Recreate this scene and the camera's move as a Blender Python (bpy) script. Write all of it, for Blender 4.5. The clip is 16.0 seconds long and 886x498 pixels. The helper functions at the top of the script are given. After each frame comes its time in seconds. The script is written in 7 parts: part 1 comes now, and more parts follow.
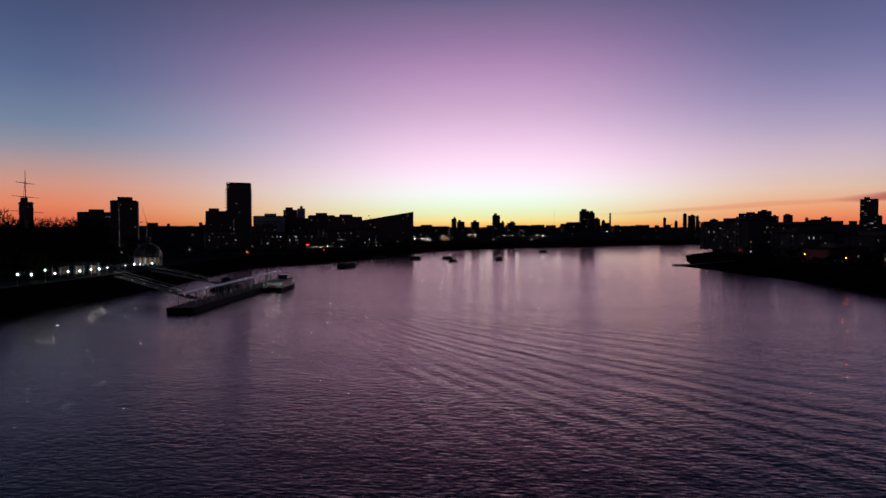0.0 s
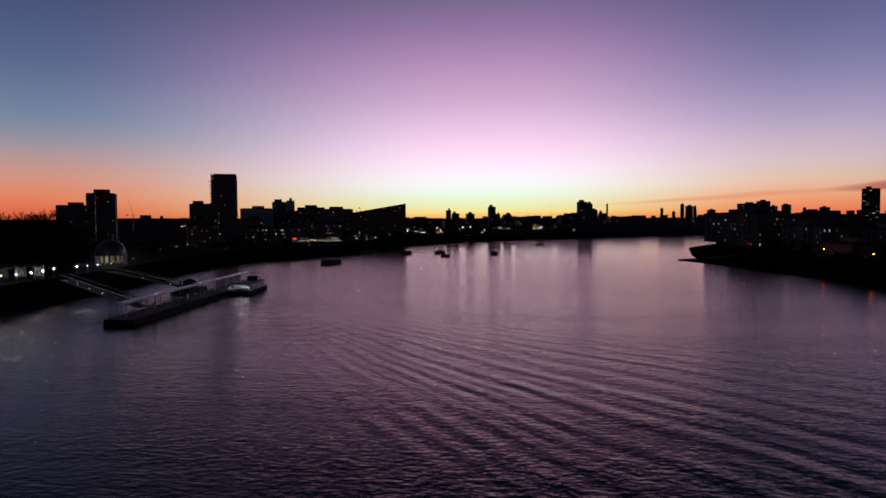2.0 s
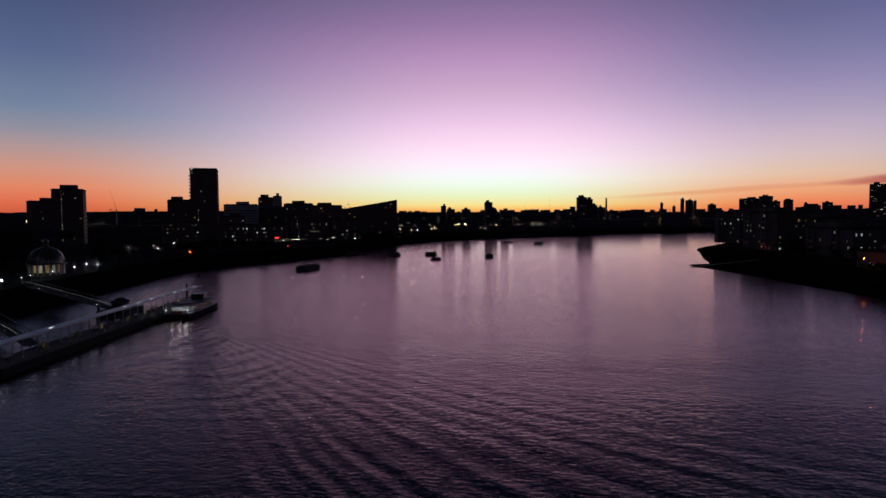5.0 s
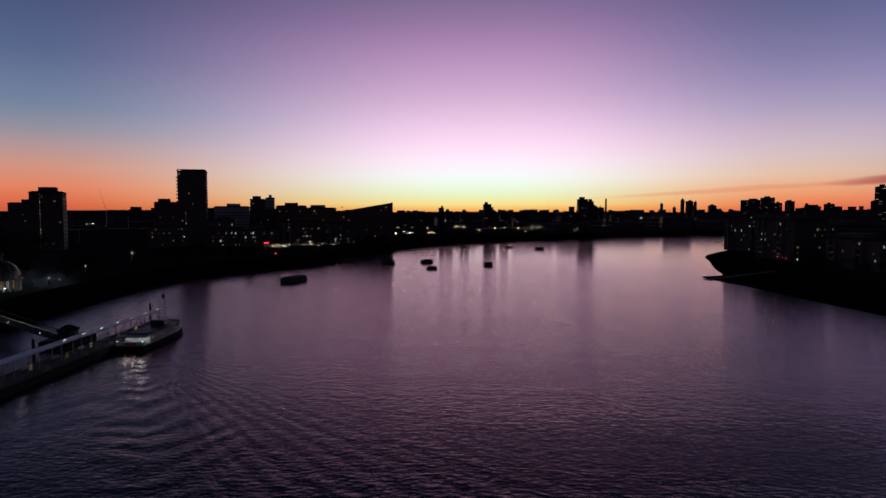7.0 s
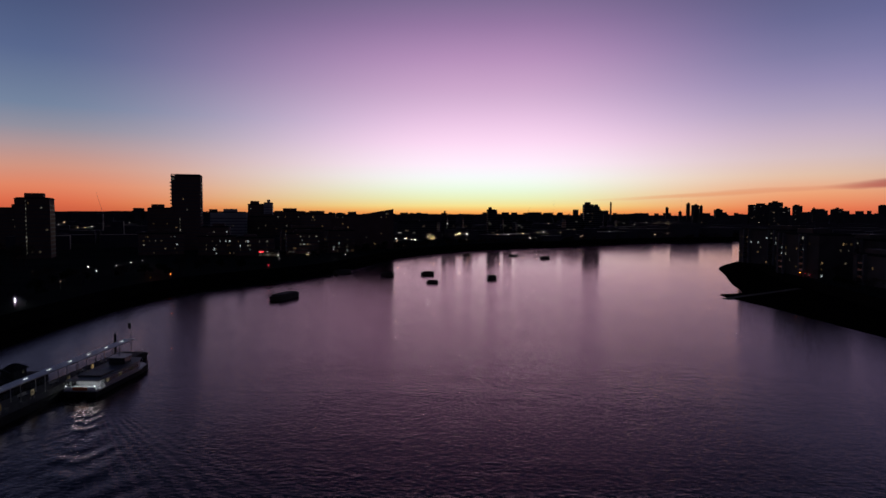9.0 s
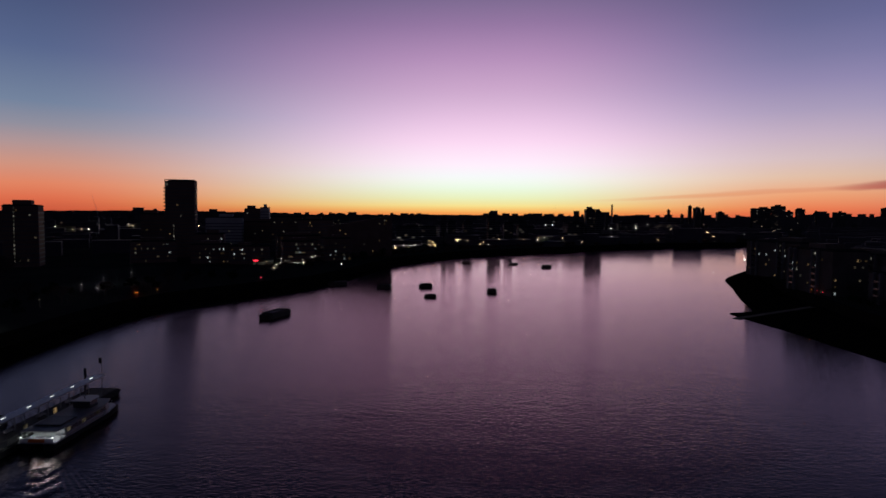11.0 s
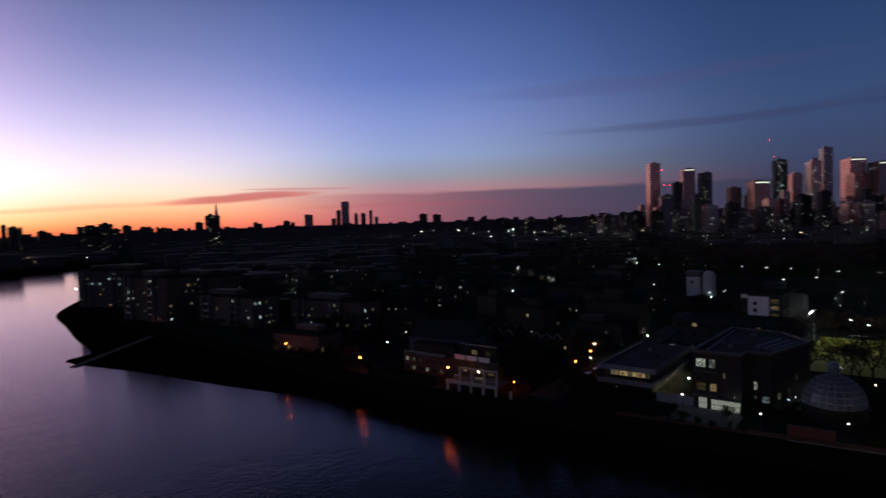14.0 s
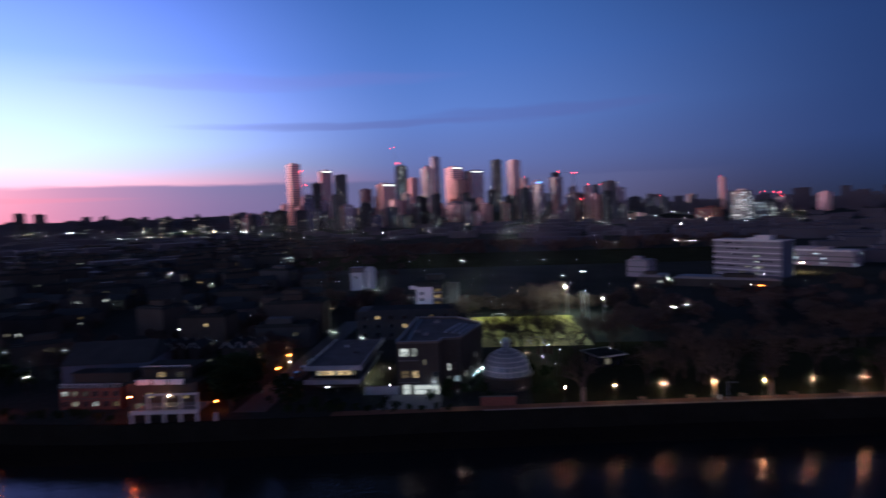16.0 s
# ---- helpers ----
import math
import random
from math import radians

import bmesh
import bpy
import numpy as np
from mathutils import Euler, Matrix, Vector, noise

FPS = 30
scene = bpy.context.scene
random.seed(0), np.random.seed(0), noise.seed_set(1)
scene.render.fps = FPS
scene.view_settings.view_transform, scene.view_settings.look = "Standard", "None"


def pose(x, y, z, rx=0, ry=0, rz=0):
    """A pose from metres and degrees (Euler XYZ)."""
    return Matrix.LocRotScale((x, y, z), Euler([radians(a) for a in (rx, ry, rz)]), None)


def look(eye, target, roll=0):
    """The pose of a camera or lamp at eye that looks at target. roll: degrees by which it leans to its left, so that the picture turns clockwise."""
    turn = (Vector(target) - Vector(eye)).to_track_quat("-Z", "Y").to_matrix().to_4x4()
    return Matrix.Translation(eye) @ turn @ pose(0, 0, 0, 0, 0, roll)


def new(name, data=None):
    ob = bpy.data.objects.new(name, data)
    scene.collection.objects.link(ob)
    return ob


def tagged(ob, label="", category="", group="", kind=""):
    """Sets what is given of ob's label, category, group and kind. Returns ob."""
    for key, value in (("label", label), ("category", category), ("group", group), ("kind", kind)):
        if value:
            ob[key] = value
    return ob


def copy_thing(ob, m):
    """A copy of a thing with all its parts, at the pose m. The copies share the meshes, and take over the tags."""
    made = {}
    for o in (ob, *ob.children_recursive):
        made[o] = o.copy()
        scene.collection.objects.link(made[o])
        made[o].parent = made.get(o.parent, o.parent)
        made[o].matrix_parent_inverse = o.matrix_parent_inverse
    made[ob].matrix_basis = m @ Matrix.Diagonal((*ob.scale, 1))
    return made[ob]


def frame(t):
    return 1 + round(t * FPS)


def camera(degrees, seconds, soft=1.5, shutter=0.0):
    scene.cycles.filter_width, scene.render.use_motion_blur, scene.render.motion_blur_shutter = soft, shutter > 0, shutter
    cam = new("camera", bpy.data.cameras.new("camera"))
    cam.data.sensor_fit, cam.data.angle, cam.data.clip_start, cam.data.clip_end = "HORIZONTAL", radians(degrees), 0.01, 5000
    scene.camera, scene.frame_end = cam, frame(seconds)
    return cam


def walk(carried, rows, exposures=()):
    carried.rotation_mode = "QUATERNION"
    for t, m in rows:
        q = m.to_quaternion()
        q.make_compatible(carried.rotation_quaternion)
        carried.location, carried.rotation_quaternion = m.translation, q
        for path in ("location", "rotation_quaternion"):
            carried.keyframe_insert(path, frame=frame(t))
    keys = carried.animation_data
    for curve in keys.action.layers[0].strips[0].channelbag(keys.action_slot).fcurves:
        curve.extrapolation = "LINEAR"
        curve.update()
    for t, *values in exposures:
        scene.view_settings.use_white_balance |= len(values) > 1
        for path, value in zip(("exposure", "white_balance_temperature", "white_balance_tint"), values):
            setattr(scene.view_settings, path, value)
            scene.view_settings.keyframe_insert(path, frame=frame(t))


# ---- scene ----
# Camera: a drone that follows the river upstream, climbs, then turns to the north bank.
cam = camera(72.9, 16.0, shutter=0.55)


def heading(x, y, z, az, tilt, lean):
    """Pose at x, y, z looking az degrees clockwise from +y, tilted up by tilt."""
    a, e = radians(az), radians(tilt)
    way = Vector((math.sin(a) * math.cos(e), math.cos(a) * math.cos(e), math.sin(e)))
    eye = Vector((x, y, z))
    return look(eye, eye + way, lean)


PATH = [
    (0.0, heading(-1.94, -15.00, 22.18, -6.45, -1.62, -0.19)),
    (0.5, heading(-2.03, -9.31, 22.38, -6.32, -1.84, -0.31)),
    (1.0, heading(-2.02, -3.49, 22.68, -6.22, -2.21, -0.41)),
    (1.5, heading(-1.78, 2.54, 23.18, -6.12, -2.37, -0.38)),
    (2.0, heading(-1.40, 8.79, 23.76, -6.11, -2.48, -0.43)),
    (2.5, heading(-0.91, 15.00, 24.37, -6.08, -2.46, -0.45)),
    (3.0, heading(-0.35, 20.99, 24.95, -6.06, -2.50, -0.50)),
    (3.5, heading(0.02, 26.78, 25.50, -6.05, -2.55, -0.50)),
    (4.0, heading(0.21, 32.43, 26.04, -6.01, -2.79, -0.44)),
    (6.5, heading(-0.84, 60.64, 32.26, -5.81, -3.26, -0.15)),
    (7.0, heading(-1.06, 65.86, 32.96, -5.77, -3.23, -0.11)),
    (7.5, heading(-1.38, 71.07, 33.80, -5.75, -3.18, -0.06)),
    (8.0, heading(-1.48, 75.80, 34.74, -5.75, -3.06, -0.03)),
    (10.5, heading(-2.44, 96.46, 44.33, -6.64, -3.11, 0.38)),
    (11.0, heading(-2.08, 97.85, 45.29, -6.14, -3.09, 0.39)),
    (11.2, heading(-1.86, 98.25, 45.62, 0.70, -2.99, -0.17)),
    (11.5, heading(-1.48, 98.83, 46.15, 19.43, -2.83, -1.00)),
    (11.8, heading(-1.02, 99.50, 46.80, 33.53, -2.87, -1.28)),
    (12.0, heading(-0.62, 100.10, 47.26, 38.48, -2.90, -1.46)),
    (12.2, heading(-0.02, 101.30, 47.79, 40.40, -2.68, -1.50)),
    (12.5, heading(1.04, 103.45, 48.58, 41.66, -2.36, -1.57)),
    (13.0, heading(2.62, 107.26, 50.05, 43.01, -2.12, -1.65)),
    (13.5, heading(3.49, 111.21, 51.63, 46.82, -2.22, -1.70)),
    (14.0, heading(3.62, 115.16, 52.98, 52.30, -2.45, -1.83)),
    (14.5, heading(3.45, 118.95, 53.70, 59.93, -2.83, -2.04)),
    (15.0, heading(2.66, 123.16, 53.91, 73.10, -3.39, -2.24)),
    (15.2, heading(2.66, 125.10, 53.93, 77.85, -3.49, -2.23)),
    (15.5, heading(2.66, 128.00, 53.96, 80.68, -3.63, -2.21)),
    (15.8, heading(2.66, 130.46, 53.84, 82.00, -3.66, -2.14)),
    (15.9, heading(2.66, 131.28, 53.81, 83.30, -3.67, -2.11)),
    (16.0, heading(2.66, 132.09, 53.77, 85.81, -3.68, -2.09)),
]
walk(cam, PATH, exposures=((0.0, -0.01, 6650, 2), (11.0, -0.03, 6650, 2), (11.5, -0.1, 6500, 0), (12.0, 0.14, 6350, -4), (13.0, 0.5, 6130, -9), (14.0, 0.7, 6080, -9), (14.5, 0.92, 5980, -7), (15.0, 1.42, 5760, -4), (15.5, 2.17, 5540, -2), (16.0, 2.28, 5500, -2)))

# ---- world: the afterglow of a clear winter dusk ----
GLOW = 3.0  # azimuth of the set sun, degrees clockwise from +y
world = bpy.data.worlds.new("dusk")
scene.world = world
world.use_nodes = True
wn, wl = world.node_tree.nodes, world.node_tree.links
wn.clear()


def lin(r, g, b):
    """Linear colour of an 8-bit sRGB triple."""
    f = lambda c: (c / 255 / 12.92) if c <= 10 else ((c / 255 + 0.055) / 1.055) ** 2.4
    return (f(r), f(g), f(b), 1.0)


def wmath(op, a, b=None, c=None, clamp=False):
    n = wn.new("ShaderNodeMath")
    n.operation, n.use_clamp = op, clamp
    for i, v in enumerate((a, b, c)):
        if v is None:
            continue
        if isinstance(v, (int, float)):
            n.inputs[i].default_value = v
        else:
            wl.new(v, n.inputs[i])
    return n.outputs[0]


def smooth(v, lo, hi):
    n = wn.new("ShaderNodeMapRange")
    n.interpolation_type = "SMOOTHSTEP"
    wl.new(v, n.inputs[0])
    n.inputs[1].default_value, n.inputs[2].default_value = lo, hi
    return n.outputs[0]


def wmix(fac, a, b):
    n = wn.new("ShaderNodeMix")
    n.data_type = "RGBA"
    if isinstance(fac, (int, float)):
        n.inputs[0].default_value = fac
    else:
        wl.new(fac, n.inputs[0])
    for sock, v in ((n.inputs[6], a), (n.inputs[7], b)):
        if isinstance(v, tuple):
            sock.default_value = v
        else:
            wl.new(v, sock)
    return n.outputs[2]


def sky_ramp(height, stops):
    """Colours by elevation in degrees."""
    n = wn.new("ShaderNodeValToRGB")
    wl.new(height, n.inputs[0])
    el = n.color_ramp.elements
    while len(el) < len(stops):
        el.new(0.5)
    for e, (deg, rgb) in zip(el, stops):
        e.position, e.color = deg / 90, lin(*rgb)
    return n.outputs[0]


coord = wn.new("ShaderNodeTexCoord")
xyz = wn.new("ShaderNodeSeparateXYZ")
wl.new(coord.outputs["Generated"], xyz.inputs[0])
flat = wmath("SQRT", wmath("ADD", wmath("MULTIPLY", xyz.outputs[0], xyz.outputs[0]), wmath("MULTIPLY", xyz.outputs[1], xyz.outputs[1])))
elev = wmath("MULTIPLY", wmath("ARCTAN2", xyz.outputs[2], flat), 180 / math.pi)
azim = wmath("SUBTRACT", wmath("MULTIPLY", wmath("ARCTAN2", xyz.outputs[0], xyz.outputs[1]), 180 / math.pi), GLOW)
height = wmath("DIVIDE", wmath("MAXIMUM", elev, 0.0), 90.0)

west = sky_ramp(height, ((0.0, (240, 120, 78)), (0.5, (253, 178, 92)), (1.0, (252, 226, 146)), (1.8, (234, 241, 196)), (2.7, (226, 244, 226)), (3.8, (232, 241, 246)),
                         (5.0, (241, 230, 249)), (7.0, (238, 210, 240)), (9.3, (226, 191, 228)), (12.0, (207, 167, 210)), (14.6, (184, 144, 192)), (17.4, (152, 120, 168)), (20.5, (115, 101, 142)), (23.0, (40, 61, 110)), (27.0, (17, 40, 82)), (38.0, (7, 20, 44)), (55.0, (8, 10, 21)), (90.0, (4, 6, 14))))
south = sky_ramp(height, ((0.0, (196, 82, 60)), (1.2, (224, 108, 78)), (2.4, (229, 133, 102)), (4.0, (210, 149, 134)), (5.6, (180, 150, 155)), (7.0, (148, 144, 163)), (8.8, (118, 132, 163)),
                          (12.9, (90, 103, 145)), (16.5, (76, 87, 128)), (20.5, (64, 71, 106)), (24.0, (43, 54, 92)), (28.0, (19, 33, 64)), (45.0, (7, 11, 24)), (90.0, (4, 6, 14))))
mid = sky_ramp(height, ((0.0, (214, 84, 64)), (0.8, (238, 124, 84)), (2.0, (241, 164, 122)), (3.4, (230, 192, 172)), (5.0, (217, 191, 199)), (6.8, (200, 177, 202)), (8.8, (174, 158, 194)), (11.0, (150, 138, 182)),
                        (13.0, (129, 123, 168)), (15.6, (107, 106, 152)), (20.5, (76, 80, 121)), (24.0, (40, 56, 98)), (28.0, (14, 33, 66)), (45.0, (6, 12, 28)), (90.0, (4, 6, 13))))
north = sky_ramp(height, ((0.0, (170, 80, 88)), (1.5, (178, 99, 107)), (3.3, (160, 116, 126)), (4.6, (138, 131, 146)), (6.5, (134, 139, 178)), (9.5, (120, 125, 179)),
                          (13.5, (89, 101, 161)), (20.5, (60, 73, 128)), (23.5, (28, 36, 53)), (32.0, (10, 13, 17)), (48.0, (7, 9, 12)), (90.0, (5, 6, 8))))
dark = sky_ramp(height, ((0.0, (64, 52, 68)), (2.0, (70, 63, 88)), (4.5, (70, 73, 108)), (9.0, (68, 82, 127)), (14.0, (55, 73, 120)), (20.0, (42, 62, 107)),
                         (22.0, (17, 22, 28)), (32.0, (8, 11, 12)), (48.0, (6, 9, 10)), (90.0, (5, 6, 8))))
night = sky_ramp(height, ((0.0, (20, 24, 40)), (5.0, (27, 36, 66)), (14.0, (24, 35, 66)), (20.0, (17, 26, 51)), (24.0, (11, 15, 20)), (45.0, (7, 9, 12)), (90.0, (5, 6, 8))))
sky = wmix(smooth(azim, -3, 23), west, mid)
sky = wmix(smooth(azim, 21, 47), sky, north)
sky = wmix(smooth(azim, 50, 82), sky, dark)
sky = wmix(smooth(azim, 80, 124), sky, night)
sky = wmix(smooth(azim, -6, -44), sky, south)
sky = wmix(smooth(azim, -48, -130), sky, night)
# the belt of dusk glow opposite the set sun
east = sky_ramp(height, ((0.0, (58, 52, 74)), (6.0, (86, 76, 102)), (16.0, (80, 76, 108)), (34.0, (40, 44, 68)), (60.0, (12, 15, 26)), (90.0, (6, 8, 16))))
sky = wmix(smooth(wmath("ABSOLUTE", azim), 128, 158), sky, east)

# streaks and a low bank of cloud to the north
warp = wn.new("ShaderNodeTexNoise")
warp.inputs["Scale"].default_value, warp.inputs["Detail"].default_value = 7.0, 4.0
stretch = wn.new("ShaderNodeMapping")
stretch.inputs["Scale"].default_value = (1.0, 1.0, 9.0)
wl.new(coord.outputs["Generated"], stretch.inputs[0])
wl.new(stretch.outputs[0], warp.inputs["Vector"])
ragged = wmath("SUBTRACT", warp.outputs[0], 0.5)


def streak(az, el, half_az, half_el, slope, soft=0.6):
    """Mask of one long thin cloud."""
    da = wmath("SUBTRACT", azim, az)
    u = wmath("DIVIDE", da, half_az)
    v = wmath("DIVIDE", wmath("ADD", wmath("SUBTRACT", elev, wmath("MULTIPLY_ADD", da, slope, el)), wmath("MULTIPLY", ragged, half_el * 1.5)), half_el)
    r = wmath("ADD", wmath("MULTIPLY", u, u), wmath("MULTIPLY", v, v))
    return smooth(r, 1.0, 1.0 - soft * 0.999)


bank_top = wmath("ADD", wmath("MULTIPLY_ADD", ragged, 0.8, elev), 0.0)
bank = wmath("MULTIPLY", smooth(bank_top, 3.15, 2.75), wmath("MULTIPLY", smooth(azim, 27, 54), smooth(azim, 112, 84)))
bank_tint = wmix(smooth(azim, 32, 64), lin(150, 86, 94), lin(66, 64, 90))
sky = wmix(wmath("MULTIPLY", bank, 0.85), sky, bank_tint)
for args, tint, amount in (
    ((31, 2.9, 8.5, 0.5, 0.045, 0.9), (168, 72, 76), 0.8),
    ((18, 2.2, 12.0, 0.3, 0.05, 1.0), (212, 118, 92), 0.3),
    ((12, 1.9, 9.0, 0.2, 0.045, 1.0), (236, 150, 96), 0.2),
    ((36, 3.6, 6.0, 0.12, 0.0), (160, 90, 104), 0.5),
    ((46, 1.9, 12.0, 0.3, 0.0, 1.0), (150, 74, 84), 0.25),
    ((74, 8.2, 17.0, 0.5, 0.012, 1.0), (62, 54, 90), 0.34),
    ((92, 8.9, 14.0, 0.9, 0.012, 1.0), (58, 54, 92), 0.3),
    ((68, 12.0, 20.0, 0.9, 0.03, 1.0), (84, 76, 122), 0.26),
):
    sky = wmix(wmath("MULTIPLY", streak(*args), amount), sky, lin(*tint))
# the heart of the afterglow is brighter than the film can hold
rise = wmath("MULTIPLY", smooth(elev, 1.0, 3.6), smooth(elev, 12.0, 6.0))
heart = wmath("MULTIPLY", rise, wmath("MULTIPLY", smooth(azim, -34, -10), smooth(azim, 24, 2)))
gain = wn.new("ShaderNodeCombineXYZ")
fade = wmath("MULTIPLY_ADD", smooth(azim, 30, 80), -0.45, 1.0)  # the glow falls off towards the north
for i, k in enumerate((0.20, 0.10, 0.12)):
    wl.new(wmath("MULTIPLY", wmath("MULTIPLY_ADD", heart, k, 1.0), fade), gain.inputs[i])
bright = wn.new("ShaderNodeVectorMath")
bright.operation = "MULTIPLY"
wl.new(sky, bright.inputs[0]), wl.new(gain.outputs[0], bright.inputs[1])
sky = bright.outputs[0]
back = wn.new("ShaderNodeBackground")
out = wn.new("ShaderNodeOutputWorld")
wl.new(sky, back.inputs[0])
back.inputs[1].default_value = 1.0
wl.new(back.outputs[0], out.inputs[0])

# ---- materials ----
def material(name, colour, rough=0.7, metal=0.0, grain=0.0, grain_size=1.0, stain=0.0, stain_size=0.05, bump=0.0, spec=0.5, vary=0.0):
    """Painted or natural surface: base colour with fine grain, broad stains, relief and a tint of its own for each object."""
    m = bpy.data.materials.new(name)
    m.use_nodes = True
    n, l = m.node_tree.nodes, m.node_tree.links
    p = n["Principled BSDF"]
    p.inputs["Roughness"].default_value, p.inputs["Metallic"].default_value = rough, metal
    p.inputs["Specular IOR Level"].default_value = spec
    p.inputs["Base Color"].default_value = (*colour, 1)
    src = None
    if grain or stain or vary:
        geo = n.new("ShaderNodeNewGeometry")
        mix = n.new("ShaderNodeHueSaturation")
        mix.inputs["Color"].default_value = (*colour, 1)
        total = None
        for size, amount in ((grain_size, grain), (stain_size, stain)):
            if amount:
                t = n.new("ShaderNodeTexNoise")
                t.inputs["Scale"].default_value, t.inputs["Detail"].default_value = size, 5.0
                l.new(geo.outputs["Position"], t.inputs["Vector"])
                s = n.new("ShaderNodeMath")
                s.operation = "MULTIPLY_ADD"
                s.inputs[1].default_value, s.inputs[2].default_value = 2 * amount, -amount
                l.new(t.outputs[0], s.inputs[0])
                if total is None:
                    total, src = s.outputs[0], t.outputs[0]
                else:
                    a = n.new("ShaderNodeMath")
                    l.new(total, a.inputs[0]), l.new(s.outputs[0], a.inputs[1])
                    total = a.outputs[0]
        if vary:
            info = n.new("ShaderNodeObjectInfo")
            s = n.new("ShaderNodeMath")
            s.operation = "MULTIPLY_ADD"
            s.inputs[1].default_value, s.inputs[2].default_value = 2 * vary, -vary
            l.new(info.outputs["Random"], s.inputs[0])
            if total is None:
                total = s.outputs[0]
            else:
                a = n.new("ShaderNodeMath")
                l.new(total, a.inputs[0]), l.new(s.outputs[0], a.inputs[1])
                total = a.outputs[0]
        one = n.new("ShaderNodeMath")
        one.inputs[1].default_value = 1.0
        l.new(total, one.inputs[0])
        l.new(one.outputs[0], mix.inputs["Value"])
        l.new(mix.outputs[0], p.inputs["Base Color"])
        if bump and src is not None:
            b = n.new("ShaderNodeBump")
            b.inputs["Strength"].default_value, b.inputs["Distance"].default_value = bump, 0.1
            l.new(src, b.inputs["Height"])
            l.new(b.outputs[0], p.inputs["Normal"])
    return m


def lamp_material(name, colour, strength, sampled=True):
    m = bpy.data.materials.new(name)
    m.use_nodes = True
    n, l = m.node_tree.nodes, m.node_tree.links
    n.clear()
    e, o = n.new("ShaderNodeEmission"), n.new("ShaderNodeOutputMaterial")
    e.inputs[0].default_value, e.inputs[1].default_value = (*colour, 1), strength
    l.new(e.outputs[0], o.inputs[0])
    m.cycles.emission_sampling = "AUTO" if sampled else "NONE"
    return m


def lit_window(name, colour, strength):
    """Glass of a lit room: brightness differs from pane to pane and over each pane."""
    m = lamp_material(name, colour, strength, False)
    n, l = m.node_tree.nodes, m.node_tree.links
    info, geo, t = n.new("ShaderNodeObjectInfo"), n.new("ShaderNodeNewGeometry"), n.new("ShaderNodeTexNoise")
    t.inputs["Scale"].default_value = 2.2
    l.new(geo.outputs["Position"], t.inputs["Vector"])
    a = n.new("ShaderNodeMath")
    a.operation = "POWER"
    a.inputs[1].default_value = 2.2
    l.new(info.outputs["Random"], a.inputs[0])
    b = n.new("ShaderNodeMath")
    b.operation = "MULTIPLY_ADD"
    b.inputs[1].default_value, b.inputs[2].default_value = strength, 0.12 * strength
    l.new(a.outputs[0], b.inputs[0])
    c = n.new("ShaderNodeMapRange")
    c.inputs[1].default_value, c.inputs[2].default_value, c.inputs[3].default_value = 0.38, 0.6, 0.12
    l.new(t.outputs[0], c.inputs[0])
    d = n.new("ShaderNodeMath")
    d.operation = "MULTIPLY"
    l.new(b.outputs[0], d.inputs[0]), l.new(c.outputs[0], d.inputs[1])
    l.new(d.outputs[0], n["Emission"].inputs[1])
    return m


